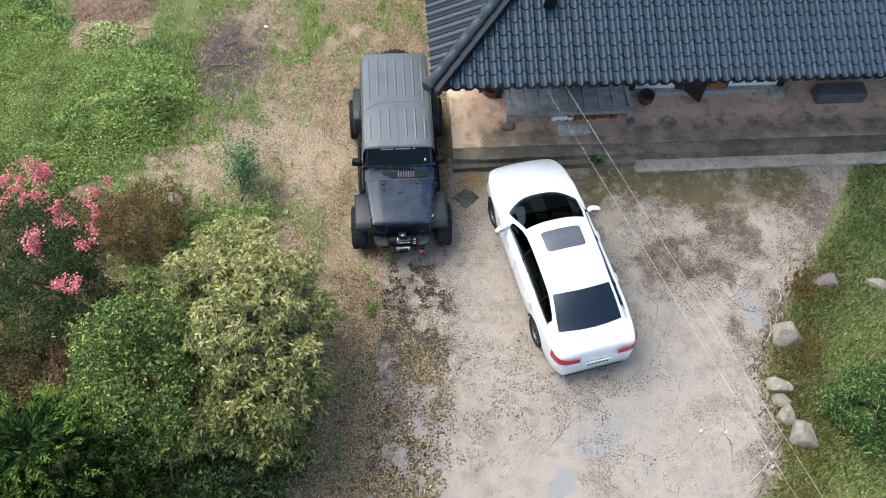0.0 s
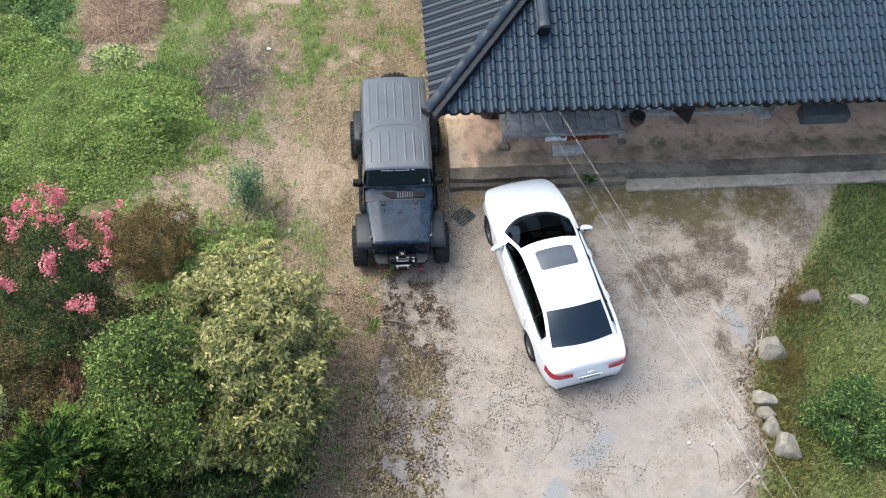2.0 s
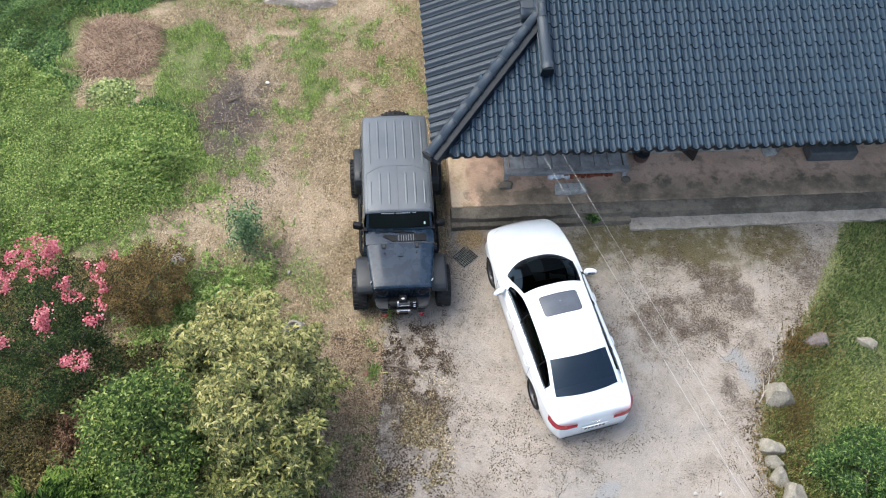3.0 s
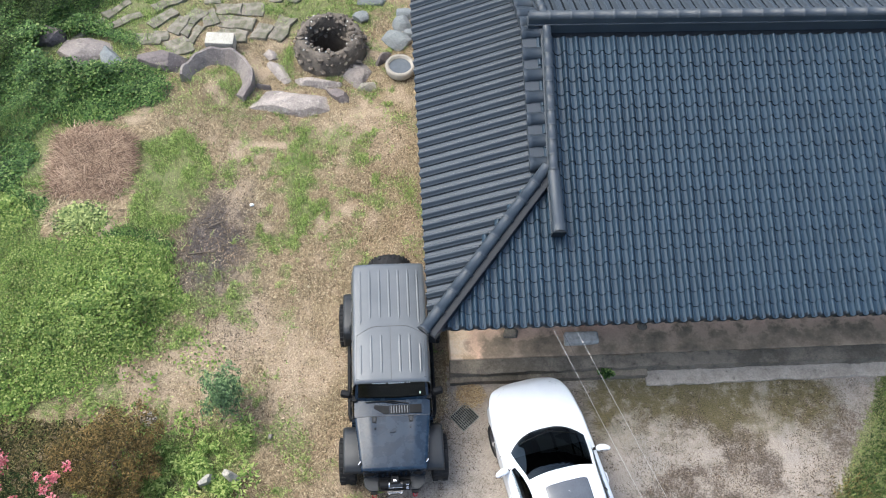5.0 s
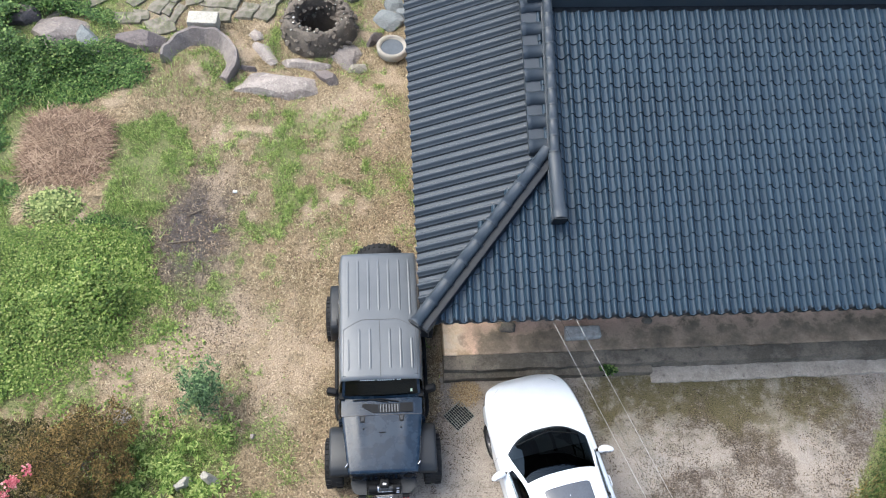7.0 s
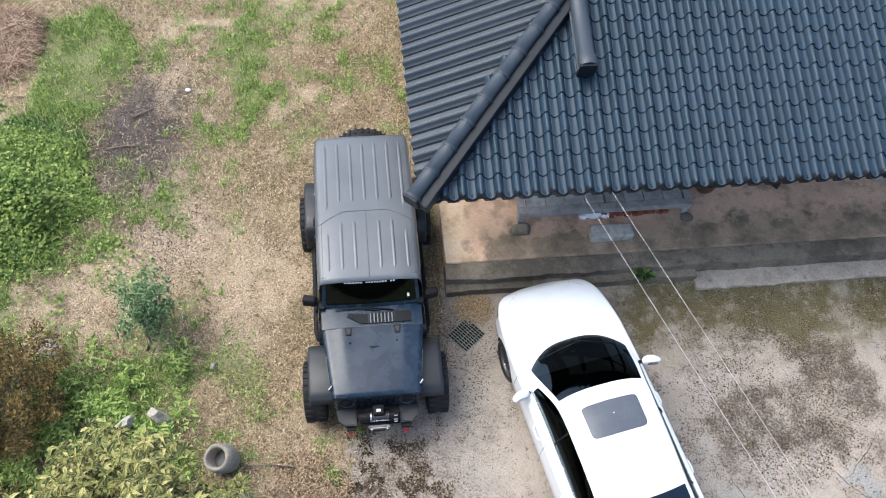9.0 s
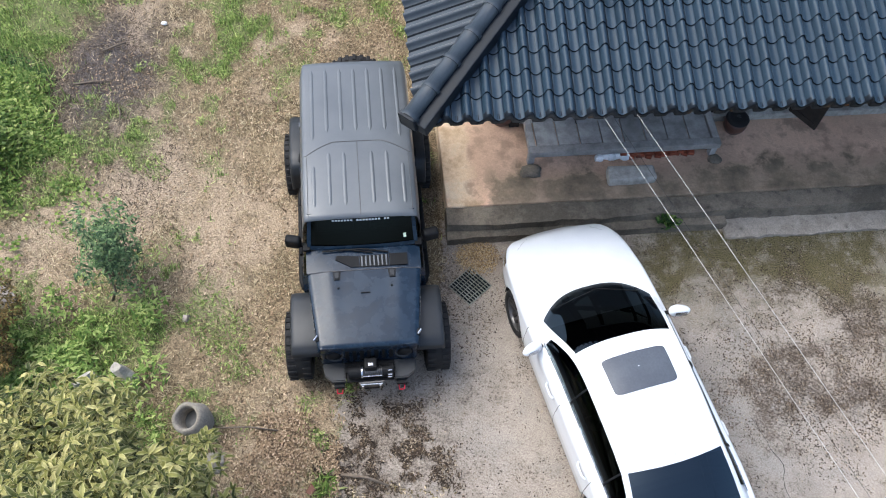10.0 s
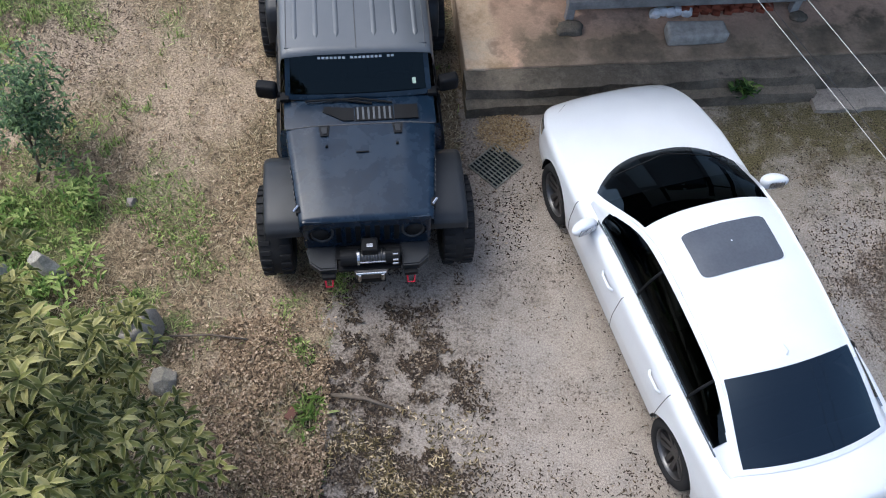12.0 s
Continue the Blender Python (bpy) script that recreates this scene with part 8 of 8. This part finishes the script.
def cut_stone(s, seed, cuts=9, rough=0.03, up=0.2, fine=4, deep=0.34):
    """A broken natural stone: a rounded block cut by chance planes, then roughened."""
    rng = np.random.default_rng(seed + 500)
    bm = bmesh.new()
    g = bmesh.ops.create_icosphere(bm, subdivisions=fine, radius=0.5)
    planes = []
    for _ in range(cuts):
        d = rng.normal(size=3)
        d[2] = abs(d[2]) * 0.7 + up
        planes.append((Vector(d).normalized(), rng.uniform(deep, 0.46)))
    planes.append((Vector((rng.normal(0, 0.12), rng.normal(0, 0.12), 1)).normalized(), 0.36))
    for v in g["verts"]:
        p = v.co.copy()
        k = max(abs(p.x), abs(p.y), abs(p.z))
        p *= 0.5 * 0.6 / k + 0.4
        for d, r in planes:
            over = p.dot(d) - r
            if over > 0:
                p -= d * over
        q = Vector((p.x * s[0], p.y * s[1], p.z * s[2]))
        o = Vector((seed * 3.1, seed * 1.7, 0))
        v.co = q + p.normalized() * (noise.noise(q * 4 + o) * rough * 0.7 + noise.noise(q * 14 + o) * rough * 0.6) * min(1.0, max(s) * 1.2)
    return bm


def rock(x, y, s, turn, mat, seed, label, sink=0.25, group=""):
    bm = cut_stone((s[0] * 1.12, s[1] * 1.12, s[2] * 1.1), seed, 12, 0.018, 0.1, 4, 0.25)
    bmesh.ops.translate(bm, verts=bm.verts, vec=(0, 0, s[2] * (0.5 - sink)))
    return tagged(part("rock", bm, mat, None, m=pose(x, y, float(ground_height(x, y)), 0, 0, turn)), label, "rock", group)


def broken_stone(x, y, s, turn, mat, seed, label, tilt=0.0, cuts=9):
    bm = cut_stone((s[0] * 1.06, s[1] * 1.06, s[2] * 2.3), seed, cuts + 3, 0.03, 0.2, 4, 0.27)
    return tagged(part("rock", bm, mat, None, m=pose(x, y, float(ground_height(x, y)), tilt, 0, turn)), label, "rock", WALL)


PURPLE = concrete_material("purplish_grey_stone", (0.18, 0.15, 0.142), (0.105, 0.088, 0.086), (0.28, 0.246, 0.222), 0.56)
PALESTONE = concrete_material("pale_cracked_stone", (0.36, 0.312, 0.278), (0.21, 0.178, 0.162), (0.48, 0.43, 0.38), 0.53)
WHITESTONE = concrete_material("whitish_weathered_stone", (0.44, 0.415, 0.36), (0.32, 0.3, 0.26), (0.22, 0.205, 0.175), 0.56)
WALL = "stones edging the back yard"
broken_stone(-9.9, 20.2, (1.55, 1.0, 0.3), 4, PINKSTONE, 1, "broad pinkish-grey edging stone among vines")
broken_stone(-9.1, 20.05, (0.95, 0.55, 0.26), -38, BLUESTONE, 2, "blue-grey slab leaning on an edging stone", 12, 5)
broken_stone(-7.75, 20.15, (1.5, 0.75, 0.34), 2, PURPLE, 3, "purplish-grey edging stone in the grass", 8)
broken_stone(-10.85, 20.7, (0.8, 0.6, 0.36), 10, PURPLE, 5, "small brownish stone among vines", 6)
broken_stone(-4.15, 19.25, (2.35, 0.85, 0.32), -3, PALESTONE, 6, "long pale cracked rock at the edge of the dry grass", 10, 14)
broken_stone(-3.7, 20.0, (1.2, 0.36, 0.2), 2, PALESTONE, 7, "flat pale slab behind the long rock", 0, 6)
broken_stone(-3.1, 19.6, (0.95, 0.45, 0.24), -35, PURPLE, 17, "angular grey stone beside the long rock", 8)
broken_stone(-2.7, 20.35, (0.85, 1.0, 0.16), 25, PINKSTONE, 8, "cracked grey slab beside the well", 5)
broken_stone(-4.75, 20.3, (0.85, 0.36, 0.1), -46, PALESTONE, 10, "pale pointed slab near the well", 0, 7)
broken_stone(-5.1, 20.9, (0.4, 0.42, 0.08), 20, PALESTONE, 11, "small pale slab near the well", 0, 7)
broken_stone(-5.1, 19.75, (0.5, 0.22, 0.14), -10, PURPLE, 12, "small dark stone between edging stones")
broken_stone(-2.1, 21.0, (0.3, 0.7, 0.26), -28, PURPLE, 13, "narrow grey stone beside the basin", 0, 7)
rock(-2.4, 19.98, (0.42, 0.28, 0.22), 25, FIELDSTONE, 9, "small pale stone in the dry grass")
for x, y, sx, sy, turn in ((-1.8, 21.72, 0.75, 0.62, -40), (-1.72, 22.3, 0.5, 0.5, 30), (-1.62, 22.7, 0.55, 0.4, 5), (-1.45, 21.98, 0.34, 0.34, 60), (-2.85, 22.45, 0.45, 0.4, 20), (-2.6, 23.2, 0.95, 0.6, 12)):
    bm = cut_stone((sx, sy, 0.3), int(sx * 100 + turn + 90), 8, 0.012)
    bmesh.ops.rotate(bm, verts=bm.verts, matrix=Matrix.Rotation(radians(12), 3, "X"), cent=(0, 0, 0))
    tagged(part("stone_slab", bm, BLUESTONE, None, m=pose(x, y, 0.04, 0, 0, turn)), "blue-grey broken slab lying by the wall", "slab", "slabs by the wall")


def curved_slab():
    """A thick upright slab bent round a hollow, open to the front."""
    rows = []
    n = 34
    for i in range(n + 1):
        a = radians(188 - 226 * i / n)
        wob = 0.07 * noise.noise(Vector((i * 0.23, 1.3, 0)))
        h = 0.42 + 0.1 * noise.noise(Vector((i * 0.31, 4.1, 0))) - 0.2 * (i / n) ** 3
        row = []
        for r, z in ((1.02, -0.1), (1.03, h * 0.7), (1.0, h), (0.93, h * 0.98), (0.78, h * 0.5), (0.58, -0.1)):
            stretch = 1.22 if math.cos(a) > 0 else 1.0
            row.append((math.cos(a) * (r + wob) * 0.82 * stretch, math.sin(a) * (r + wob) * 0.88, z + 0.02 * noise.noise(Vector((i * 0.6, r * 5, z * 4)))))
        rows.append(row)
    bm = bmesh.new()
    v = sheet(bm, rows)
    bm.faces.new(v[0])
    bm.faces.new(v[-1][::-1])
    return tagged(part("rock", bm, PINKSTONE, None, m=pose(-6.3, 19.75, 0.0)), "purplish edging slab bent round a hollow", "rock", WALL)


curved_slab()
bm = bmesh.new()
box(bm, (0, 0, 0.19), (0.74, 0.4, 0.38), 0.025)
tagged(part("stone_block", bm, concrete_material("pale_cut_stone", (0.5, 0.47, 0.4), (0.36, 0.34, 0.29), (0.24, 0.22, 0.18), 0.58), None, m=pose(-6.38, 20.95, 0.02, 0, 0, 3)), "pale squared stone block on the edging stones", "block")
# old paving of the back yard
PAVER = concrete_material("mossy_paving_stone", (0.25, 0.22, 0.175), (0.17, 0.152, 0.12), (0.085, 0.09, 0.042), 0.49)
paving = thing("paving", None, "uneven grey paving stones half grown over with grass", "paving", kind="structure")
SLABS = ((-5.84, 22.43, 0.62, 0.45, 3), (-6.46, 22.31, 0.62, 0.4, 3), (-6.19, 21.87, 0.95, 0.42, -2), (-7.28, 21.92, 0.35, 0.5, -25), (-7.64, 21.52, 0.32, 0.55, -14), (-7.39, 21.44, 0.2, 0.5, -18), (-7.14, 21.27, 0.2, 0.6, -15), (-6.9, 21.9, 0.4, 0.5, 30), (-5.44, 21.64, 0.4, 0.55, -12), (-4.95, 21.85, 0.45, 0.85, -18), (-6.25, 21.41, 0.85, 0.4, -3), (-8.05, 22.35, 0.3, 0.95, -48))
STRIPS = ((-8.1, 21.73, 0.3, 0.75, -42), (-9.38, 21.95, 0.22, 0.8, -40), (-9.09, 21.52, 0.2, 0.95, -50), (-9.86, 21.24, 0.15, 1.2, -30), (-8.39, 20.94, 0.75, 0.35, 5), (-8.0, 21.1, 0.3, 0.35, 10), (-7.5, 20.78, 0.6, 0.55, 30), (-5.26, 23.05, 0.4, 0.5, 0), (-4.77, 23.12, 0.3, 0.5, -10), (-9.99, 22.26, 0.25, 1.0, -25), (-7.6, 22.9, 0.35, 0.9, -30), (-7.0, 22.75, 0.4, 0.6, 20))
for k, (px, py, w, d, turn) in enumerate(SLABS + STRIPS):
    bm = bmesh.new()
    box(bm, (0, 0, 0), (w * 1.12, d * 1.08, 0.1), 0.025)
    bmesh.ops.subdivide_edges(bm, edges=[e for e in bm.edges if e.calc_length() > 0.15], cuts=2, use_grid_fill=True)
    for v in bm.verts:
        q = v.co * 2.6
        v.co += Vector((noise.noise(q + Vector((k * 1.7, 0, 0))), noise.noise(q + Vector((0, k * 1.7, 0))), 0.35 * noise.noise(q * 2 + Vector((0, 0, k))))) * 0.1
    part("paving_stone", bm, PAVER, paving, m=pose(px, py, float(ground_height(px, py)), (k * 7) % 5 - 2, (k * 5) % 5 - 2, turn))


LICHEN = plain("pale_lichened_stone", (0.5, 0.49, 0.44), (0.36, 0.35, 0.31), 0.9, 0, 12, 80, 0.4)


def stone_well():
    w = thing("stone_well", pose(-3.52, 21.2, 0), "old round well of dark lichened rubble stones", "well")
    prof = [(0.55, -1.4), (0.55, 0.0), (0.55, 0.35), (0.6, 0.52), (0.7, 0.6), (0.8, 0.56), (0.88, 0.35), (0.95, 0.0), (0.95, -0.1)]
    bm = lathe(bmesh.new(), prof, 48)
    for v in bm.verts:
        v.co += Vector(v.co.normalized()) * noise.noise(v.co * 3.5) * 0.06
    part("wall", bm, MOSSYSTONE, w, smooth=True)
    part("well_bottom", box(bmesh.new(), (0, 0, -1.15), (1.1, 1.1, 0.02)), DARKSTONE, w)
    rng = np.random.default_rng(72)
    for ring, (r, z, count) in enumerate(((0.72, 0.6, 44), (0.64, 0.54, 34), (0.83, 0.52, 40), (0.91, 0.34, 40), (0.95, 0.14, 40), (0.57, 0.3, 34), (0.57, 0.05, 34))):
        for i in range(count):
            a = TWO * (i + rng.uniform(-0.4, 0.4)) / count
            pale = rng.random() < (0.4 if ring < 2 else 0.06)
            q = rng.uniform(0.03, 0.062) if pale else rng.uniform(0.07, 0.17)
            bm = bmesh.new()
            stone(bm, (0, 0, 0), (q, q * rng.uniform(0.6, 1.2), q * rng.uniform(0.5, 0.9)), i * 3 + ring * 41, 0.2, 1)
            rr = r - 0.03 + rng.uniform(-0.07, 0.05)
            part("well_stone", bm, LICHEN if pale else MOSSYSTONE, w, m=pose(rr * math.cos(a), rr * math.sin(a), z + rng.uniform(-0.05, 0.05), rng.uniform(-30, 30), 0, math.degrees(a)))


stone_well()
basin = tagged(part("stone_basin", lathe(bmesh.new(), [(0.0, 0.0), (0.3, 0.0), (0.37, 0.08), (0.39, 0.26), (0.36, 0.29), (0.3, 0.28), (0.27, 0.16), (0.0, 0.12)], 32), plain("sandy_stone", (0.34, 0.31, 0.26), (0.26, 0.235, 0.2), 0.8, 0, 5, 60, 0.4), None, m=pose(-1.6, 20.6, 0.0), smooth=True), "round sandy stone basin holding water", "basin")
part("water", rod(bmesh.new(), (0, 0, 0.2), (0, 0, 0.215), 0.285, n=32), plain("still_water", (0.08, 0.09, 0.1), (0.1, 0.11, 0.12), 0.06, 0, 3, 30, 0), basin)

# stones along the lawn
EDGE = "stones along the lawn"
rock(7.33, 8.3, (0.62, 0.6, 0.5), 20, FIELDSTONE, 31, "pinkish-grey boulder at the lawn's edge", 0.2, EDGE)
rock(7.02, 7.14, (0.5, 0.34, 0.3), -20, FIELDSTONE, 32, "pale wedge-shaped stone at the lawn's edge", 0.2, EDGE)
rock(7.04, 6.82, (0.36, 0.28, 0.26), -20, FIELDSTONE, 33, "pale round stone at the lawn's edge", 0.2, EDGE)
rock(7.1, 6.54, (0.44, 0.4, 0.34), 50, FIELDSTONE, 34, "grey-green round stone at the lawn's edge", 0.2, EDGE)
rock(7.31, 6.13, (0.46, 0.66, 0.4), 22, FIELDSTONE, 35, "large pale round stone at the lawn's edge", 0.2, EDGE)
rock(8.45, 9.65, (0.62, 0.4, 0.2), 5, PURPLE, 36, "flat brownish stone sunk in the lawn", 0.4, EDGE)
rock(9.6, 9.68, (0.5, 0.3, 0.22), 0, FIELDSTONE, 37, "flat pale grey stone in the lawn", 0.3, EDGE)
for x, y, sz, turn, seed in ((-4.45, 9.5, (0.32, 0.22, 0.56), 35, 38), (-3.95, 9.6, (0.34, 0.2, 0.48), -35, 44)):
    bm = cut_stone(sz, seed, 9, 0.02)
    bmesh.ops.translate(bm, verts=bm.verts, vec=(0, 0, 0.18))
    tagged(part("rock", bm, WHITESTONE, None, m=pose(x, y, 0.0, 12, -14, turn)), "pale upright stone leaning among weeds", "rock", "stones among the weeds")
rock(-3.36, 10.5, (0.11, 0.1, 0.11), 0, PALESTONE, 41, "small round pale stone in the grass", 0.1)
rock(-5.92, 10.66, (0.3, 0.3, 0.18), -35, PALESTONE, 40, "small pale stone in the dry grass", 0.2)
rock(-2.7, 8.5, (0.3, 0.26, 0.18), 5, FIELDSTONE, 42, "grey stone half under the tree", 0.2)

# hollow concrete pipe stump by the tree
bm = lathe(bmesh.new(), [(0.13, 0.08), (0.14, 0.36), (0.165, 0.385), (0.195, 0.36), (0.22, 0.22), (0.215, 0.08), (0.17, -0.06)], 28)
for v in bm.verts:
    v.co += v.co.normalized() * noise.noise(v.co * 6) * 0.03
pipe = tagged(part("concrete_pot", bm, concrete_material("weathered_pot", (0.33, 0.295, 0.245), (0.22, 0.2, 0.17), (0.38, 0.34, 0.28), 0.58), None, m=pose(-2.92, 9.02, 0.05, 12, -14, 0), smooth=True), "weathered hollow stone pot tilted beside the tree", "pot")
part("inside", rod(bmesh.new(), (0, 0, 0.12), (0, 0, 0.13), 0.134, n=24), DARKSTONE, pipe)


def stick(a, b, r, label):
    bm = bmesh.new()
    a, b = Vector(a), Vector(b)
    mid = a.lerp(b, 0.5) + Vector((0.03, 0.03, 0.01))
    tube(bm, [a, mid, b], [r, r * 0.9, r * 0.7], 7)
    tagged(part("stick", bm, BARK, None, smooth=True), label, "stick", "sticks on the ground")


stick((-1.04, 8.41, 0.02), (-0.42, 8.29, 0.02), 0.022, "thin grey-brown stick lying on the concrete")
stick((-5.6, 15.35, 0.04), (-5.25, 15.55, 0.06), 0.02, "bent dark twig on the bare soil")
stick((-5.9, 14.6, 0.04), (-5.3, 14.7, 0.04), 0.016, "dark twig on the bare soil")
stick((-5.1, 14.2, 0.04), (-5.0, 13.8, 0.04), 0.014, "dark twig on the bare soil")
stick((-9.3, 15.2, 0.2), (-8.9, 15.9, 0.25), 0.02, "pale bent stalk by the mound")
stick((-2.7, 8.95, 0.03), (-1.9, 8.95, 0.03), 0.012, "thin reddish twig in the dry grass")
tuft_rng = np.random.default_rng(87)
tuft = thing("weed", pose(-1.22, 8.24, 0.0), "tuft of bright green grass beside the broken brick", "weed")
spread("leaves", LEAF, LEAF_F, np.stack([tuft_rng.normal(0, 0.07, 60), tuft_rng.normal(0, 0.09, 60), tuft_rng.uniform(0, 0.05, 60)], -1), tuft_rng.uniform(0.08, 0.18, 60), tuft_rng.uniform(0, TWO, 60), tuft_rng.uniform(0.1, 0.9, 60), WEED, tuft, stretch=np.tile((0.5, 1, 1), (60, 1)))
OLDBRICK = plain("dirty_brick", (0.16, 0.07, 0.045), (0.11, 0.055, 0.04), 0.9, 0, 9, 70, 0.5)
bm = bmesh.new()
box(bm, (0, 0, 0), (0.13, 0.1, 0.06), 0.012, seg=1)
tagged(part("brick", bm, OLDBRICK, None, m=pose(-1.39, 8.2, 0.02, 4, -8, 60)), "broken red brick lying in the dry grass", "brick")
bm = bmesh.new()
stone(bm, (0, 0, 0.03), (0.1, 0.07, 0.06), 3, 0.15, 2)
tagged(part("paper_scrap", bm, WHITEFILM, None, m=pose(-4.72, 16.07, 0.0)), "scrap of white litter in the grass", "litter")
# gravel heap by the drain
OCHRE = leafy("ochre_debris", [(0.0, (0.1, 0.065, 0.03)), (0.5, (0.3, 0.21, 0.11)), (1.0, (0.5, 0.4, 0.25))], 0.8, 0.0)
grng = np.random.default_rng(81)
n = 2600
a, rr = grng.uniform(0, TWO, n), np.sqrt(grng.random(n))
px, py = 0.68 + np.cos(a) * rr * 0.3 + grng.normal(0, 0.04, n), 11.72 + np.sin(a) * rr * 0.26 + grng.normal(0, 0.04, n)
stuff(spread("debris", LEAF, LEAF_F, np.stack([px, py, 0.02 + 0.03 * (1 - rr)], -1), grng.uniform(0.014, 0.04, n), grng.uniform(0, TWO, n), grng.uniform(-0.3, 0.3, n), OCHRE), "drift of straw-coloured debris beside the drain", "debris")
# cracks in the concrete, pale roots by the boulder, loose chips
crng = np.random.default_rng(83)
for x0, y0, heading, steps in ((4.4, 9.4, -0.5, 16), (6.0, 9.3, -1.0, 14), (7.0, 9.9, -2.2, 14), (5.9, 6.4, -2.3, 15), (2.2, 5.4, 0.5, 14), (5.2, 11.6, 0.15, 18)):
    pts, a = [Vector((x0, y0, 0.0))], heading
    for k in range(steps):
        a += crng.normal(0, 0.35)
        pts.append(pts[-1] + Vector((math.cos(a), math.sin(a), 0)) * 0.09)
    bm = bmesh.new()
    tube(bm, pts, [0.0045 * (1 - 0.6 * abs(2 * k / steps - 1)) for k in range(steps + 1)], 5)
    tagged(part("crack", bm, JOINT, None), "dark crack across the concrete", "crack", kind="structure")
PALEROOT = plain("bleached_root", (0.42, 0.38, 0.32), (0.3, 0.27, 0.23), 0.8, 0, 6, 40, 0.3)
for x0, y0, x1, y1 in ((7.0, 8.25, 7.24, 8.76), (6.93, 8.1, 7.08, 8.62), (6.15, 5.08, 6.95, 6.03), (7.3, 9.0, 7.36, 9.4)):
    bm = bmesh.new()
    p, q = Vector((x0, y0, 0.02)), Vector((x1, y1, 0.04))
    tube(bm, [p, p.lerp(q, 0.4) + Vector((0.05, -0.03, 0.02)), q], [0.014, 0.011, 0.006], 6)
    tagged(part("dry_root", bm, PALEROOT, None, smooth=True), "thin bleached root lying at the lawn's edge", "root", "roots at the lawn's edge")
for i in range(9):
    bm = bmesh.new()
    s = crng.uniform(0.05, 0.12)
    stone(bm, (0, 0, 0.01), (s, s * 0.7, s * 0.4), 60 + i, 0.2, 1)
    tagged(part("stone_chip", bm, GRANITE, None, m=pose(6.5 + crng.normal(0, 0.5), 5.2 + crng.normal(0, 0.5) + 0.3 * i * 0.3, 0.0, 0, 0, crng.uniform(0, 90))), "small pale stone chip on the concrete", "stone chip", "stone chips")
# weed on the step
wd = thing("weed", HOUSE_M @ pose(3.3, -0.09, 0.18), "bright green weed growing from the step", "weed")
n = 90
spread("leaves", LEAF, LEAF_F, np.stack([grng.normal(0, 0.06, n), grng.normal(-0.03, 0.04, n), grng.uniform(0, 0.14, n)], -1), grng.uniform(0.07, 0.14, n), grng.uniform(0, TWO, n), grng.uniform(-0.2, 0.8, n), BUSHLEAF, wd)


def wire(a, b, r, mat, label):
    bm = bmesh.new()
    a, b = Vector(a), Vector(b)
    tube(bm, [a.lerp(b, k / 14) - Vector((0, 0, 0.12 * math.sin(math.pi * k / 14))) for k in range(15)], r, 6)
    tagged(part("cable", bm, mat, None), label, "cable", "cables from the eave")


CABLE = plain("white_cable_sheath", (0.5, 0.49, 0.46), (0.38, 0.37, 0.35), 0.6, 0, 3, 40, 0)
d = Vector((-0.47, 0.8795, 0.0749))
for x, z, r, mat, label in ((1.99, 2.93, 0.003, CABLE, "pale cable running down from the eave"), (2.42, 2.95, 0.003, CABLE, "pale cable running down from the eave"), (2.2, 2.8, 0.002, DARKMETAL, "thin dark cable running down from the eave")):
    a = Vector((x, 12.0, z))
    wire(a + d * 0.15, a - d * 30, r, mat, label)
